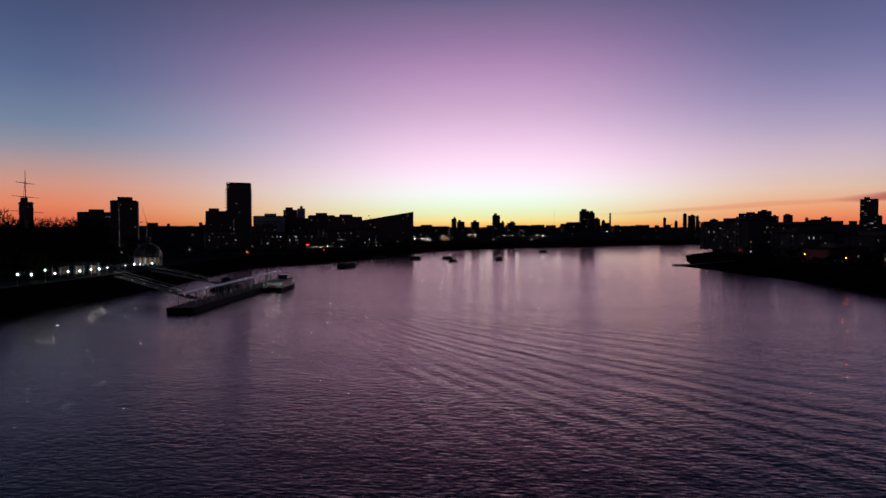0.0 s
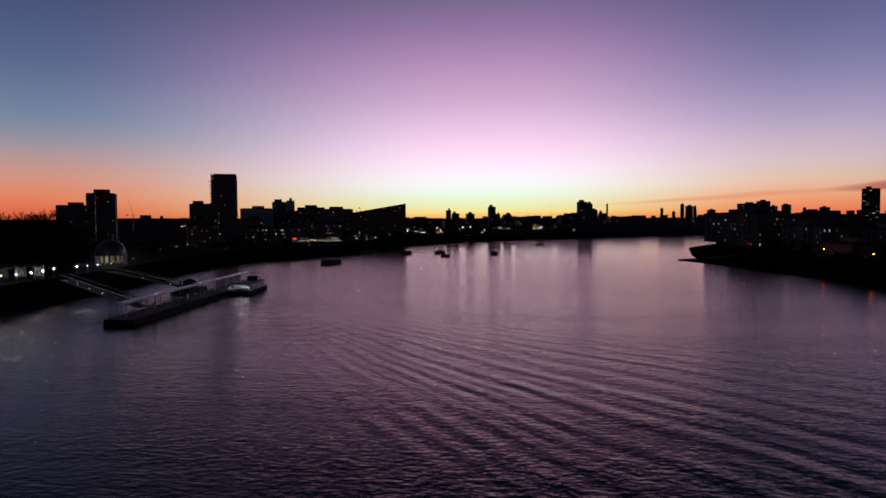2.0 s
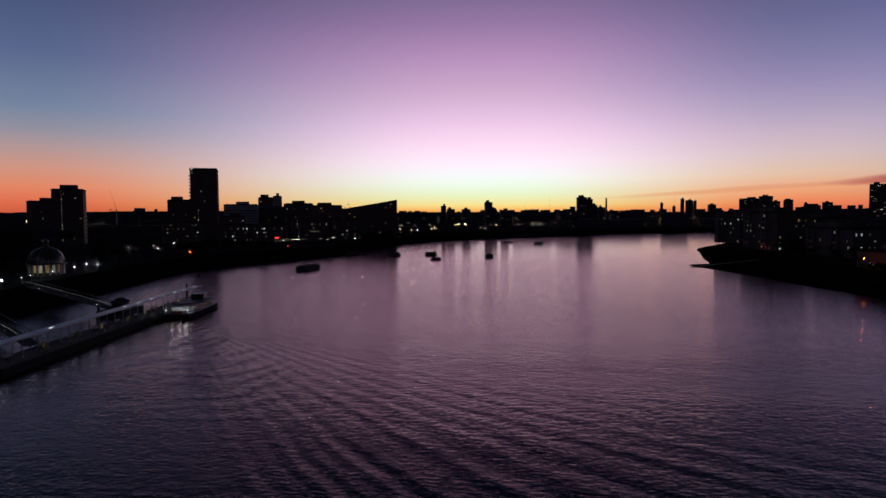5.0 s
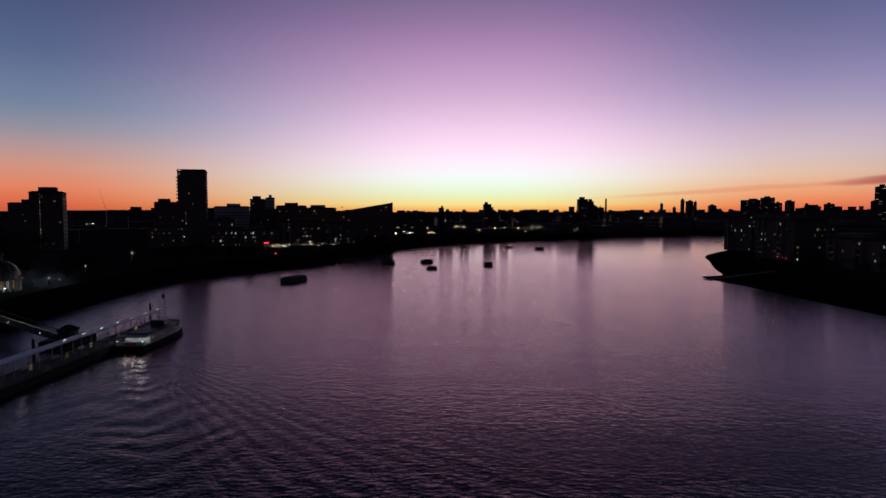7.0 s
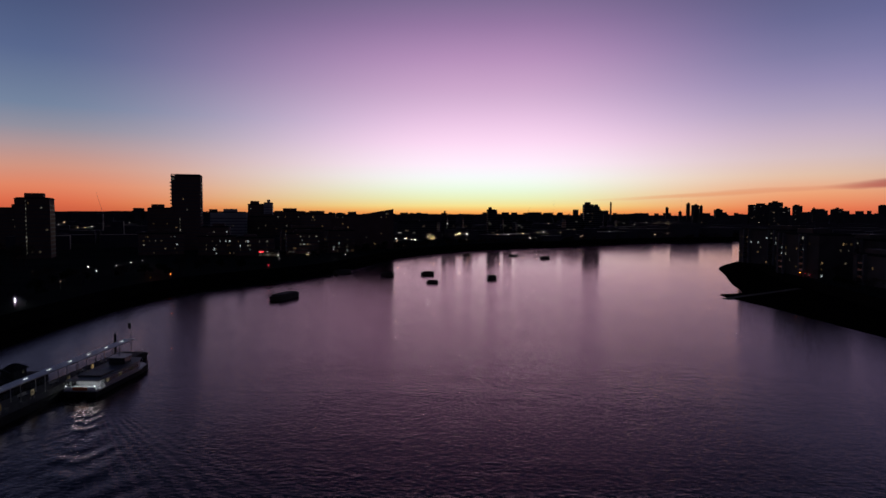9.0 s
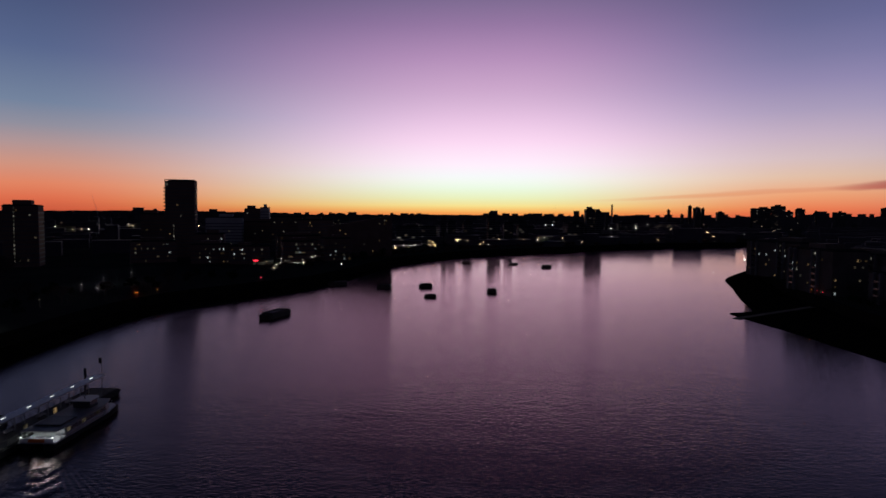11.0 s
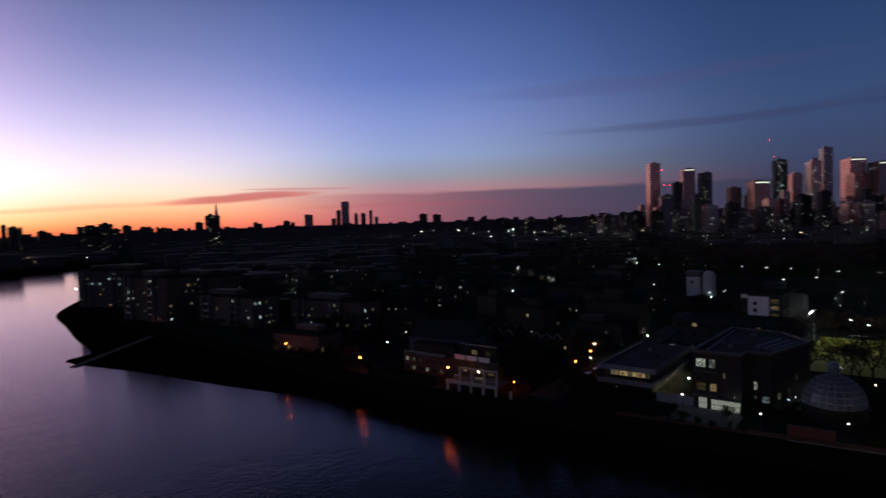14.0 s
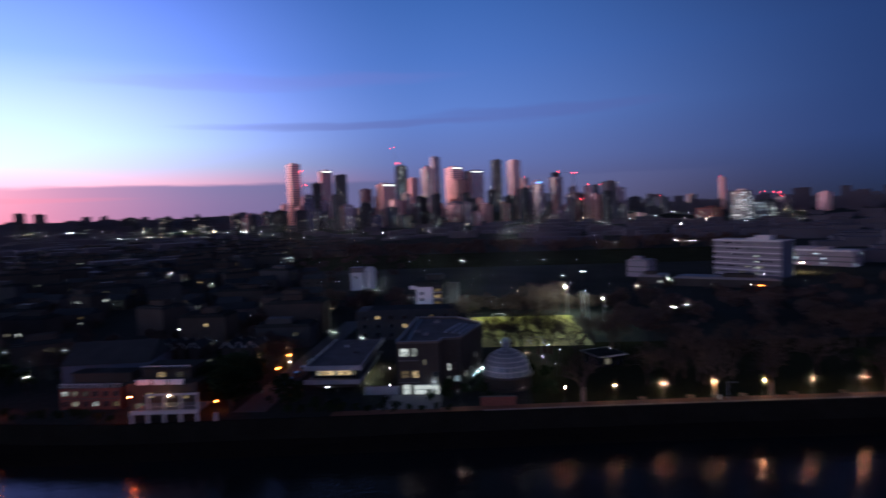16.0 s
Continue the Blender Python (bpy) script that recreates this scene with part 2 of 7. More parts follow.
def water_material():
    m = bpy.data.materials.new("river_water")
    m.use_nodes = True
    n, l = m.node_tree.nodes, m.node_tree.links
    n.remove(n["Principled BSDF"])
    # dark body under a gloss tinted slightly rosy to redden the reflected sky
    body, gloss, rim, both = n.new("ShaderNodeBsdfDiffuse"), n.new("ShaderNodeBsdfAnisotropic"), n.new("ShaderNodeFresnel"), n.new("ShaderNodeMixShader")
    body.inputs["Color"].default_value = (0.007, 0.010, 0.012, 1)
    gloss.inputs["Color"].default_value = (1.0, 0.785, 0.805, 1)
    gloss.inputs["Roughness"].default_value, rim.inputs["IOR"].default_value = 0.095, 1.345
    chop, blend = n.new("ShaderNodeBsdfAnisotropic"), n.new("ShaderNodeMixShader")
    chop.inputs["Color"].default_value, chop.inputs["Roughness"].default_value = gloss.inputs["Color"].default_value, 0.2
    blend.inputs[0].default_value = 0.1
    l.new(gloss.outputs[0], blend.inputs[1]), l.new(chop.outputs[0], blend.inputs[2])
    l.new(rim.outputs[0], both.inputs[0]), l.new(body.outputs[0], both.inputs[1]), l.new(blend.outputs[0], both.inputs[2])
    l.new(both.outputs[0], n["Material Output"].inputs[0])
    geo = n.new("ShaderNodeNewGeometry")
    pos = geo.outputs["Position"]

    def mth(op, a, b=None, c=None):
        k = n.new("ShaderNodeMath")
        k.operation = op
        for i, v in enumerate((a, b, c)):
            if v is None:
                continue
            if isinstance(v, (int, float)):
                k.inputs[i].default_value = v
            else:
                l.new(v, k.inputs[i])
        return k.outputs[0]

    def rng(v, lo, hi):
        k = n.new("ShaderNodeMapRange")
        k.interpolation_type = "SMOOTHSTEP"
        l.new(v, k.inputs[0])
        k.inputs[1].default_value, k.inputs[2].default_value = lo, hi
        return k.outputs[0]

    def ripple(size, detail, sx=1.0, sy=1.0, turn=0.0):
        mp, t = n.new("ShaderNodeMapping"), n.new("ShaderNodeTexNoise")
        mp.inputs["Scale"].default_value, mp.inputs["Rotation"].default_value = (sx, sy, 1), (0, 0, radians(turn))
        t.inputs["Scale"].default_value, t.inputs["Detail"].default_value = size, detail
        l.new(pos, mp.inputs[0]), l.new(mp.outputs[0], t.inputs["Vector"])
        return t.outputs[0]

    sep = n.new("ShaderNodeSeparateXYZ")
    l.new(pos, sep.inputs[0])
    X, Y = sep.outputs[0], sep.outputs[1]
    wob = mth("SUBTRACT", ripple(0.035, 2.0), 0.5)
    # the ferry's wake: crests that fan out from its stern across the stream
    dx, dy = mth("ADD", X, 90.0), mth("SUBTRACT", Y, 204.0)
    far = mth("SQRT", mth("ADD", mth("MULTIPLY", dx, dx), mth("MULTIPLY", dy, dy)))
    fan = mth("MULTIPLY", mth("ARCTAN2", dy, dx), 180 / math.pi)
    inner = mth("MULTIPLY", rng(fan, -66, -58), rng(fan, -43, -51))
    outer = mth("MULTIPLY", rng(fan, -56, -47), rng(fan, -28, -42))
    reach = mth("MULTIPLY", rng(far, 3, 22), rng(far, 290, 140))
    lines = mth("SINE", mth("MULTIPLY_ADD", fan, 4.4, mth("MULTIPLY_ADD", wob, 9.0, mth("MULTIPLY", far, -0.12))))
    lines = mth("MULTIPLY_ADD", mth("MULTIPLY", lines, mth("ABSOLUTE", lines)), 0.5, mth("MULTIPLY", lines, 0.5))
    broad = mth("SINE", mth("MULTIPLY_ADD", fan, 2.5, mth("MULTIPLY_ADD", wob, 5.0, mth("MULTIPLY", far, -0.04))))
    cross = mth("SINE", mth("MULTIPLY_ADD", far, 0.95, mth("MULTIPLY_ADD", wob, 26.0, mth("MULTIPLY", mth("ABSOLUTE", mth("ADD", fan, 57.0)), 0.45))))
    patch = mth("MULTIPLY_ADD", rng(ripple(0.05, 2.0), 0.38, 0.62), 0.75, 0.25)
    crest = mth("MULTIPLY", mth("MULTIPLY", lines, mth("MULTIPLY", mth("MULTIPLY_ADD", inner, 0.42, mth("MULTIPLY", outer, 0.12)), mth("MULTIPLY_ADD", rng(far, 60, 140), 0.6, 0.4))), patch)
    crest = mth("ADD", crest, mth("MULTIPLY", broad, mth("MULTIPLY_ADD", outer, 0.28, mth("MULTIPLY", inner, 0.18))))
    crest = mth("ADD", crest, mth("MULTIPLY", mth("MULTIPLY", cross, inner), mth("MULTIPLY_ADD", rng(far, 110, 50), 1.0, 0.04)))
    crest = mth("MULTIPLY", mth("MULTIPLY", crest, reach), mth("MAXIMUM", mth("MINIMUM", mth("MULTIPLY", far, 0.009), 1.3), 0.6))
    # older, slack swell across the stream
    swell = mth("MULTIPLY", mth("SINE", mth("MULTIPLY_ADD", Y, 0.42, mth("MULTIPLY_ADD", X, 0.12, mth("MULTIPLY", wob, 22.0)))), rng(ripple(0.018, 1.0), 0.42, 0.68))
    calm = rng(ripple(0.011, 3.0, 0.6, 2.6, 4), 0.34, 0.62)
    gusts = mth("MULTIPLY_ADD", calm, 0.8, 0.5)
    # slacker water in the lee of the north bank and up the reach
    lee = mth("SUBTRACT", 1.0, mth("MULTIPLY", rng(X, 20, 90), 0.25))
    lee = mth("MULTIPLY", lee, mth("SUBTRACT", 1.0, mth("MULTIPLY", rng(Y, 80, 370), 0.82)))
    lee = mth("MULTIPLY", lee, mth("SUBTRACT", 1.0, mth("MULTIPLY", mth("MULTIPLY", rng(X, -20, -80), rng(Y, 150, 90)), 0.15)))
    # churned water close behind the ferry
    churn = mth("MULTIPLY", mth("MULTIPLY", rng(far, 3, 12), rng(far, 95, 40)), mth("MULTIPLY", rng(fan, -112, -88), rng(fan, -44, -62)))
    h = mth("MULTIPLY", crest, 0.16)
    h = mth("ADD", h, mth("MULTIPLY", mth("MULTIPLY", ripple(0.16, 3.0, 1.0, 0.6, 35), churn), 0.75))
    h = mth("ADD", h, mth("MULTIPLY", swell, 0.016))
    h = mth("ADD", h, mth("MULTIPLY", ripple(0.42, 2.0, 0.7, 1.3, 6), mth("MULTIPLY", mth("MULTIPLY", lee, gusts), 0.16)))
    h = mth("ADD", h, mth("MULTIPLY", mth("MULTIPLY", ripple(1.0, 1.6, 0.85, 1.2, -8), mth("MULTIPLY_ADD", calm, 0.75, 0.25)), mth("MULTIPLY", lee, 0.2)))
    h = mth("ADD", h, mth("MULTIPLY", ripple(2.0, 2.0, 0.4, 1.25, 8), mth("MULTIPLY", mth("SUBTRACT", 1.0, mth("MULTIPLY", rng(Y, 220, 620), 0.8)), mth("MULTIPLY", mth("SUBTRACT", 1.0, mth("MULTIPLY", rng(X, 20, 90), 0.25)), 0.11))))
    b = n.new("ShaderNodeBump")
    b.inputs["Strength"].default_value, b.inputs["Distance"].default_value = 1.0, 0.55
    l.new(h, b.inputs["Height"])
    for node in (body, gloss, chop, rim):
        l.new(b.outputs[0], node.inputs["Normal"])
    return m


M_WATER = water_material()
M_BED = material("river_bed", (0.03, 0.027, 0.022), 0.95)
M_SOIL = material("town_ground", (0.037, 0.041, 0.036), 1.0, spec=0.0, grain=0.35, grain_size=0.6, stain=0.4, stain_size=0.02)
M_GRASS = material("winter_grass", (0.026, 0.028, 0.015), 1.0, spec=0.0, grain=0.35, grain_size=2.5, stain=0.3, stain_size=0.08)
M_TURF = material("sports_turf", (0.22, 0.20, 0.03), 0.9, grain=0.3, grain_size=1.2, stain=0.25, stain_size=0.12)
M_MUD = material("wet_foreshore_mud", (0.009, 0.008, 0.007), 0.9, spec=0.0, grain=0.4, grain_size=0.9, stain=0.35, stain_size=0.06, bump=0.6)
M_STONE = material("river_wall_stone", (0.085, 0.078, 0.068), 0.9, spec=0.2, grain=0.3, grain_size=1.5, stain=0.45, stain_size=0.2, bump=0.4, vary=0.15)
M_ALGAE = material("wet_algae_stained_wall", (0.012, 0.012, 0.010), 0.9, spec=0.0, grain=0.35, grain_size=1.2, stain=0.45, stain_size=0.15, bump=0.4)
M_PATH = material("paved_path", (0.17, 0.075, 0.045), 0.85, spec=0.2, grain=0.2, grain_size=2.0, stain=0.3, stain_size=0.2, vary=0.12)
M_ASPHALT = material("asphalt", (0.08, 0.08, 0.082), 0.9, spec=0.2, grain=0.25, grain_size=4.0, stain=0.25, stain_size=0.1)
M_BRICK = material("dark_brick", (0.050, 0.045, 0.039), 0.95, spec=0.0, grain=0.3, grain_size=3.0, stain=0.3, stain_size=0.15, vary=0.15)
M_BROWNBRICK = material("brown_brick", (0.15, 0.095, 0.082), 0.9, spec=0.2, grain=0.3, grain_size=3.0, stain=0.3, stain_size=0.12, vary=0.15)
M_APARTMENT = material("grey_brick_apartments", (0.085, 0.075, 0.072), 0.9, spec=0.1, grain=0.3, grain_size=2.0, stain=0.35, stain_size=0.15, vary=0.2)
M_REDBRICK = material("red_brick", (0.17, 0.062, 0.045), 0.9, spec=0.2, grain=0.3, grain_size=3.0, stain=0.3, stain_size=0.2, vary=0.12)
M_CONC = material("grey_concrete", (0.11, 0.11, 0.115), 0.85, spec=0.2, grain=0.2, grain_size=1.0, stain=0.35, stain_size=0.06, vary=0.15)
M_DARKCONC = material("dark_cladding", (0.042, 0.046, 0.047), 0.8, spec=0.1, grain=0.2, grain_size=1.0, stain=0.3, stain_size=0.05, vary=0.2)
M_PALE = material("pale_render", (0.42, 0.41, 0.40), 0.85, grain=0.1, grain_size=1.0, stain=0.25, stain_size=0.1, vary=0.1)
M_WHITE = material("white_paint", (0.70, 0.70, 0.70), 0.6, grain=0.06, grain_size=2.0, stain=0.15, stain_size=0.2)
M_ROOF = material("roof_felt", (0.030, 0.034, 0.034), 0.95, spec=0.0, grain=0.3, grain_size=1.5, stain=0.4, stain_size=0.15, vary=0.15)
M_SLATE = material("roof_slate", (0.031, 0.036, 0.039), 0.9, spec=0.0, grain=0.35, grain_size=4.0, stain=0.3, stain_size=0.3, vary=0.2)
M_GLASSY = material("dark_glazing", (0.02, 0.022, 0.026), 0.12, spec=0.8, stain=0.2, stain_size=0.03)
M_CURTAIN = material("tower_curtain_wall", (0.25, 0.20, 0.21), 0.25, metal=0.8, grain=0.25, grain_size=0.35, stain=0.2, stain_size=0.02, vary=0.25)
# bronze and steel cladding; the afterglow's pink is put into both base colours
M_BRONZE = material("bronze_wall_with_afterglow", (0.54, 0.30, 0.27), 0.34, metal=0.8, grain=0.25, grain_size=0.35, stain=0.2, stain_size=0.02, vary=0.2)
M_STEELWALL = material("steel_cladding_with_afterglow", (0.54, 0.37, 0.34), 0.34, metal=0.8, grain=0.15, grain_size=0.35, vary=0.15)
M_SPANDREL = material("tower_spandrel", (0.07, 0.07, 0.075), 0.5, metal=0.3, vary=0.2)
M_DOME = material("dome_glass_panels", (0.115, 0.14, 0.16), 0.3, grain=0.12, grain_size=1.2, stain=0.25, stain_size=0.3, vary=0.15)
M_DARKDOME = material("dark_dome_glass", (0.16, 0.14, 0.11), 0.22, metal=0.7, grain=0.12, grain_size=1.2, stain=0.25, stain_size=0.3, vary=0.2)
M_LEAD = material("lead_rib", (0.22, 0.23, 0.25), 0.55, metal=0.3, grain=0.2, grain_size=2.0)
M_STEEL = material("galvanised_steel", (0.30, 0.30, 0.31), 0.45, metal=0.8, grain=0.15, grain_size=3.0)
M_BLACKMETAL = material("black_painted_steel", (0.025, 0.025, 0.027), 0.5, metal=0.2, grain=0.15, grain_size=4.0)
M_HULL = material("dark_hull_paint", (0.012, 0.012, 0.014), 0.75, spec=0.2, grain=0.25, grain_size=1.0, stain=0.35, stain_size=0.3)
M_BOATWHITE = material("boat_gelcoat", (0.22, 0.22, 0.24), 0.35, grain=0.08, grain_size=1.0, stain=0.2, stain_size=0.4)
M_BOATROOF = material("boat_grey_roof", (0.15, 0.15, 0.165), 0.5, grain=0.1, grain_size=1.0, stain=0.2, stain_size=0.4)
M_CANOPY = material("canopy_sheet", (0.60, 0.61, 0.66), 0.35, grain=0.1, grain_size=1.0, stain=0.3, stain_size=0.2, vary=0.12)
M_DECK = material("timber_deck", (0.024, 0.021, 0.018), 0.8, grain=0.3, grain_size=3.0, stain=0.3, stain_size=0.3)
M_WOOD = material("bench_timber", (0.20, 0.12, 0.07), 0.7, grain=0.3, grain_size=5.0)
M_RUST = material("rusty_barge_steel", (0.055, 0.038, 0.030), 0.75, grain=0.35, grain_size=0.8, stain=0.4, stain_size=0.25)
M_BARK = material("winter_bark", (0.055, 0.042, 0.033), 1.0, spec=0.0, grain=0.3, grain_size=3.0, vary=0.2)
M_TWIG = material("bare_twigs", (0.052, 0.039, 0.031), 1.0, spec=0.0, vary=0.25)
# twig colour lightened for the far woods, standing in for haze
M_FARWOOD = material("bare_wood_with_haze", (0.075, 0.055, 0.046), 1.0, spec=0.0, grain=0.3, grain_size=0.3)
# pale plane bark and twigs; lamplight is put into both base colours
M_LITBARK = material("pale_bark_with_lamplight", (0.13, 0.09, 0.065), 0.9, grain=0.3, grain_size=2.0, stain=0.3, stain_size=0.6)
M_LITTWIG = material("bare_twigs_with_lamplight", (0.085, 0.06, 0.045), 0.95, vary=0.2)
M_EDGING = material("pale_edging_stone", (0.19, 0.15, 0.125), 0.8, grain=0.2, grain_size=2.0, stain=0.3, stain_size=0.3, vary=0.1)
M_LEAF = material("evergreen_leaves", (0.020, 0.030, 0.014), 1.0, spec=0.0, vary=0.3)
# far roofs and hills: distance haze is put into the paler colour
M_HAZE = material("far_walls_with_haze", (0.07, 0.067, 0.076), 1.0, spec=0.1, grain=0.3, grain_size=0.02)
M_ORANGE_SIGN = material("orange_panel", (0.55, 0.13, 0.03), 0.5, stain=0.15, stain_size=0.6)
M_BLUE_GABLE = material("blue_grey_render", (0.06, 0.075, 0.11), 0.9, grain=0.15, grain_size=1.0, stain=0.2, stain_size=0.1)
M_PLUM = material("pale_panel_facade", (0.16, 0.145, 0.165), 0.7, grain=0.15, grain_size=1.0, stain=0.25, stain_size=0.15, vary=0.1)

M_CAP = material("metal_capping", (0.11, 0.11, 0.12), 0.5, metal=0.3, grain=0.15, grain_size=2.0, stain=0.2, stain_size=0.3)
M_FELT = material("pale_worn_roof_felt", (0.046, 0.045, 0.047), 0.85, spec=0.2, grain=0.45, grain_size=0.7, stain=0.6, stain_size=0.22, bump=0.3)
M_FASCIA = material("weathered_white_fascia", (0.27, 0.27, 0.28), 0.7, spec=0.3, grain=0.12, grain_size=2.0, stain=0.3, stain_size=0.25)
M_COURT = material("concrete_paving", (0.16, 0.155, 0.15), 0.85, grain=0.15, grain_size=2.0, stain=0.3, stain_size=0.25)

L_COURT = lamp_material("forecourt_lantern", (0.95, 0.97, 1.0), 55)
L_SOFFIT = lamp_material("soffit_downlight", (1.0, 0.78, 0.58), 70)
L_WHITE = lamp_material("white_lantern", (1.0, 0.93, 0.82), 60)
L_COOL = lamp_material("cool_lantern", (0.85, 0.93, 1.0), 28)
L_FAR = lamp_material("distant_lantern", (1.0, 0.94, 0.87), 24, False)
L_FARWARM = lamp_material("distant_warm_lantern", (1.0, 0.64, 0.34), 15, False)
L_WARM = lamp_material("warm_lantern", (1.0, 0.60, 0.32), 320)
L_UPLIGHT = lamp_material("tree_uplight", (1.0, 0.45, 0.17), 150)
L_ORANGE = lamp_material("sodium_lantern", (1.0, 0.13, 0.012), 90)
L_RED = lamp_material("red_beacon", (1.0, 0.03, 0.05), 9, False)
L_REDSIGN = lamp_material("red_shop_sign", (1.0, 0.03, 0.06), 3.0)
L_FLOOD = lamp_material("floodlight_lens", (1.0, 0.97, 0.84), 1250)
L_STRIP = lamp_material("white_strip_light", (0.92, 0.95, 1.0), 2.2)
L_RIVER = lamp_material("riverside_lantern", (0.86, 0.92, 1.0), 380)
L_RAIL = lamp_material("handrail_glow", (0.95, 0.95, 1.0), 0.45)
L_DECK = lamp_material("stern_deck_light", (0.95, 0.97, 1.0), 34)
L_BLUE = lamp_material("blue_sign_light", (0.15, 0.4, 1.0), 1.2, False)
L_CROWN = lamp_material("tower_crown_light", (1.0, 0.93, 0.78), 0.7, False)
W_WARM = lit_window("warm_lit_window", (1.0, 0.64, 0.32), 0.26)
W_WHITE = lit_window("white_lit_window", (1.0, 0.93, 0.82), 0.27)
W_COOL = lit_window("cool_lit_window", (0.82, 0.93, 1.0), 0.8)
W_DIM = lit_window("dim_lit_window", (1.0, 0.80, 0.58), 0.12)
W_SHOP = lamp_material("lit_shopfront_glass", (1.0, 0.94, 0.84), 0.15)


def far_window(name, colour, strength):
    """Lit rooms far off: each pane has its own brightness."""
    m = lamp_material(name, colour, strength, False)
    n, l = m.node_tree.nodes, m.node_tree.links
    geo, a, b = n.new("ShaderNodeNewGeometry"), n.new("ShaderNodeMath"), n.new("ShaderNodeMath")
    a.operation, b.operation = "POWER", "MULTIPLY_ADD"
    a.inputs[1].default_value = 2.5
    b.inputs[1].default_value, b.inputs[2].default_value = strength, 0.1 * strength
    l.new(geo.outputs["Random Per Island"], a.inputs[0]), l.new(a.outputs[0], b.inputs[0])
    l.new(b.outputs[0], n["Emission"].inputs[1])
    return m


W_FARWARM = far_window("far_warm_rooms", (1.0, 0.74, 0.58), 0.65)
W_FARWHITE = far_window("far_white_rooms", (1.0, 0.92, 0.86), 0.8)
W_FARCOOL = far_window("far_cool_rooms", (0.82, 0.92, 1.0), 0.8)
W_FARDIM = far_window("far_dim_rooms", (1.0, 0.72, 0.55), 0.2)

# ---- building blocks ----
QUAY = 6.5      # height of both banks above the low-tide water
rng = random.Random(7)


def mesh_of(name, bm, material, smooth=False):
    me = bpy.data.meshes.new(name)
    bm.to_mesh(me)
    bm.free()
    me.materials.append(material)
    if smooth:
        me.polygons.foreach_set("use_smooth", [True] * len(me.polygons))
    return me


def thing(name, x, y, z, yaw, label, category, group="", kind=""):
    ob = new(name)
    ob.matrix_basis = pose(x, y, z, 0, 0, yaw)
    ob.empty_display_size = 0.5
    return tagged(ob, label, category, group, kind)


def part(name, bm, material, parent, label="", smooth=False, at=None):
    ob = new(name, mesh_of(name, bm, material, smooth))
    ob.parent = parent
    if at is not None:
        ob.matrix_basis = at
    return tagged(ob, label)


def piece(name, me, parent, at):
    ob = new(name, me)
    ob.parent, ob.matrix_basis = parent, at
    return ob


def solid(name, bm, material, label, category, kind="", smooth=False, at=None):
    ob = new(name, mesh_of(name, bm, material, smooth))
    if at is not None:
        ob.matrix_basis = at
    return tagged(ob, label, category, kind=kind)


def box(bm, x0, x1, y0, y1, z0, z1, taper=0.0):
    t = taper
    vs = [bm.verts.new(v) for v in ((x0, y0, z0), (x1, y0, z0), (x1, y1, z0), (x0, y1, z0), (x0 + t, y0 + t, z1), (x1 - t, y0 + t, z1), (x1 - t, y1 - t, z1), (x0 + t, y1 - t, z1))]
    for f in ((3, 2, 1, 0), (4, 5, 6, 7), (0, 1, 5, 4), (1, 2, 6, 5), (2, 3, 7, 6), (3, 0, 4, 7)):
        bm.faces.new([vs[i] for i in f])
    return bm


def boxm(*a, **k):
    return box(bmesh.new(), *a, **k)


def prism(bm, outline, z0, z1, shrink=1.0):
    """Upright solid over a closed outline of (x, y), anticlockwise."""
    lo = [bm.verts.new((x, y, z0)) for x, y in outline]
    hi = [bm.verts.new((x * shrink, y * shrink, z1)) for x, y in outline]
    n = len(lo)
    bm.faces.new(lo[::-1]), bm.faces.new(hi)
    for i in range(n):
        bm.faces.new((lo[i], lo[(i + 1) % n], hi[(i + 1) % n], hi[i]))
    return bm


def lathe(bm, profile, seg=24, cx=0.0, cy=0.0):
    """Solid of revolution from (radius, z) pairs, bottom to top."""
    rings = []
    for r, z in profile:
        rings.append([bm.verts.new((cx + r * math.cos(2 * math.pi * i / seg), cy + r * math.sin(2 * math.pi * i / seg), z)) for i in range(seg)])
    bm.faces.new(rings[0][::-1]), bm.faces.new(rings[-1])
    for a, b in zip(rings, rings[1:]):
        for i in range(seg):
            bm.faces.new((a[i], a[(i + 1) % seg], b[(i + 1) % seg], b[i]))
    return bm


def rod(bm, p, q, r0, r1=None, seg=5):
    """Tapered bar from p to q."""
    r1 = r0 if r1 is None else r1
    p, q = Vector(p), Vector(q)
    d = (q - p).normalized()
    a = d.orthogonal().normalized()
    b = d.cross(a)
    rings = [[bm.verts.new(c + (a * math.cos(2 * math.pi * i / seg) + b * math.sin(2 * math.pi * i / seg)) * r) for i in range(seg)] for c, r in ((p, r0), (q, r1))]
    bm.faces.new(rings[0][::-1]), bm.faces.new(rings[1])
    for i in range(seg):
        bm.faces.new((rings[0][i], rings[0][(i + 1) % seg], rings[1][(i + 1) % seg], rings[1][i]))
    return bm


def chain(points, step=4):
    """Smooth open curve through the plan points."""
    pts = [Vector(p) for p in points]
    pts = [pts[0] * 2 - pts[1]] + pts + [pts[-1] * 2 - pts[-2]]
    res = []
    for a, b, c, d in zip(pts, pts[1:], pts[2:], pts[3:]):
        for i in range(step):
            t = i / step
            res.append(0.5 * ((2 * b) + (c - a) * t + (2 * a - 5 * b + 4 * c - d) * t * t + (3 * b - a - 3 * c + d) * t ** 3))
    res.append(pts[-2])
    return res


# unit panes, 1 m wide along x, 1 m high, a little proud of the wall along -y
def pane_mesh(name, material):
    return mesh_of(name, boxm(-0.5, 0.5, -0.06, 0.02, -0.5, 0.5), material)


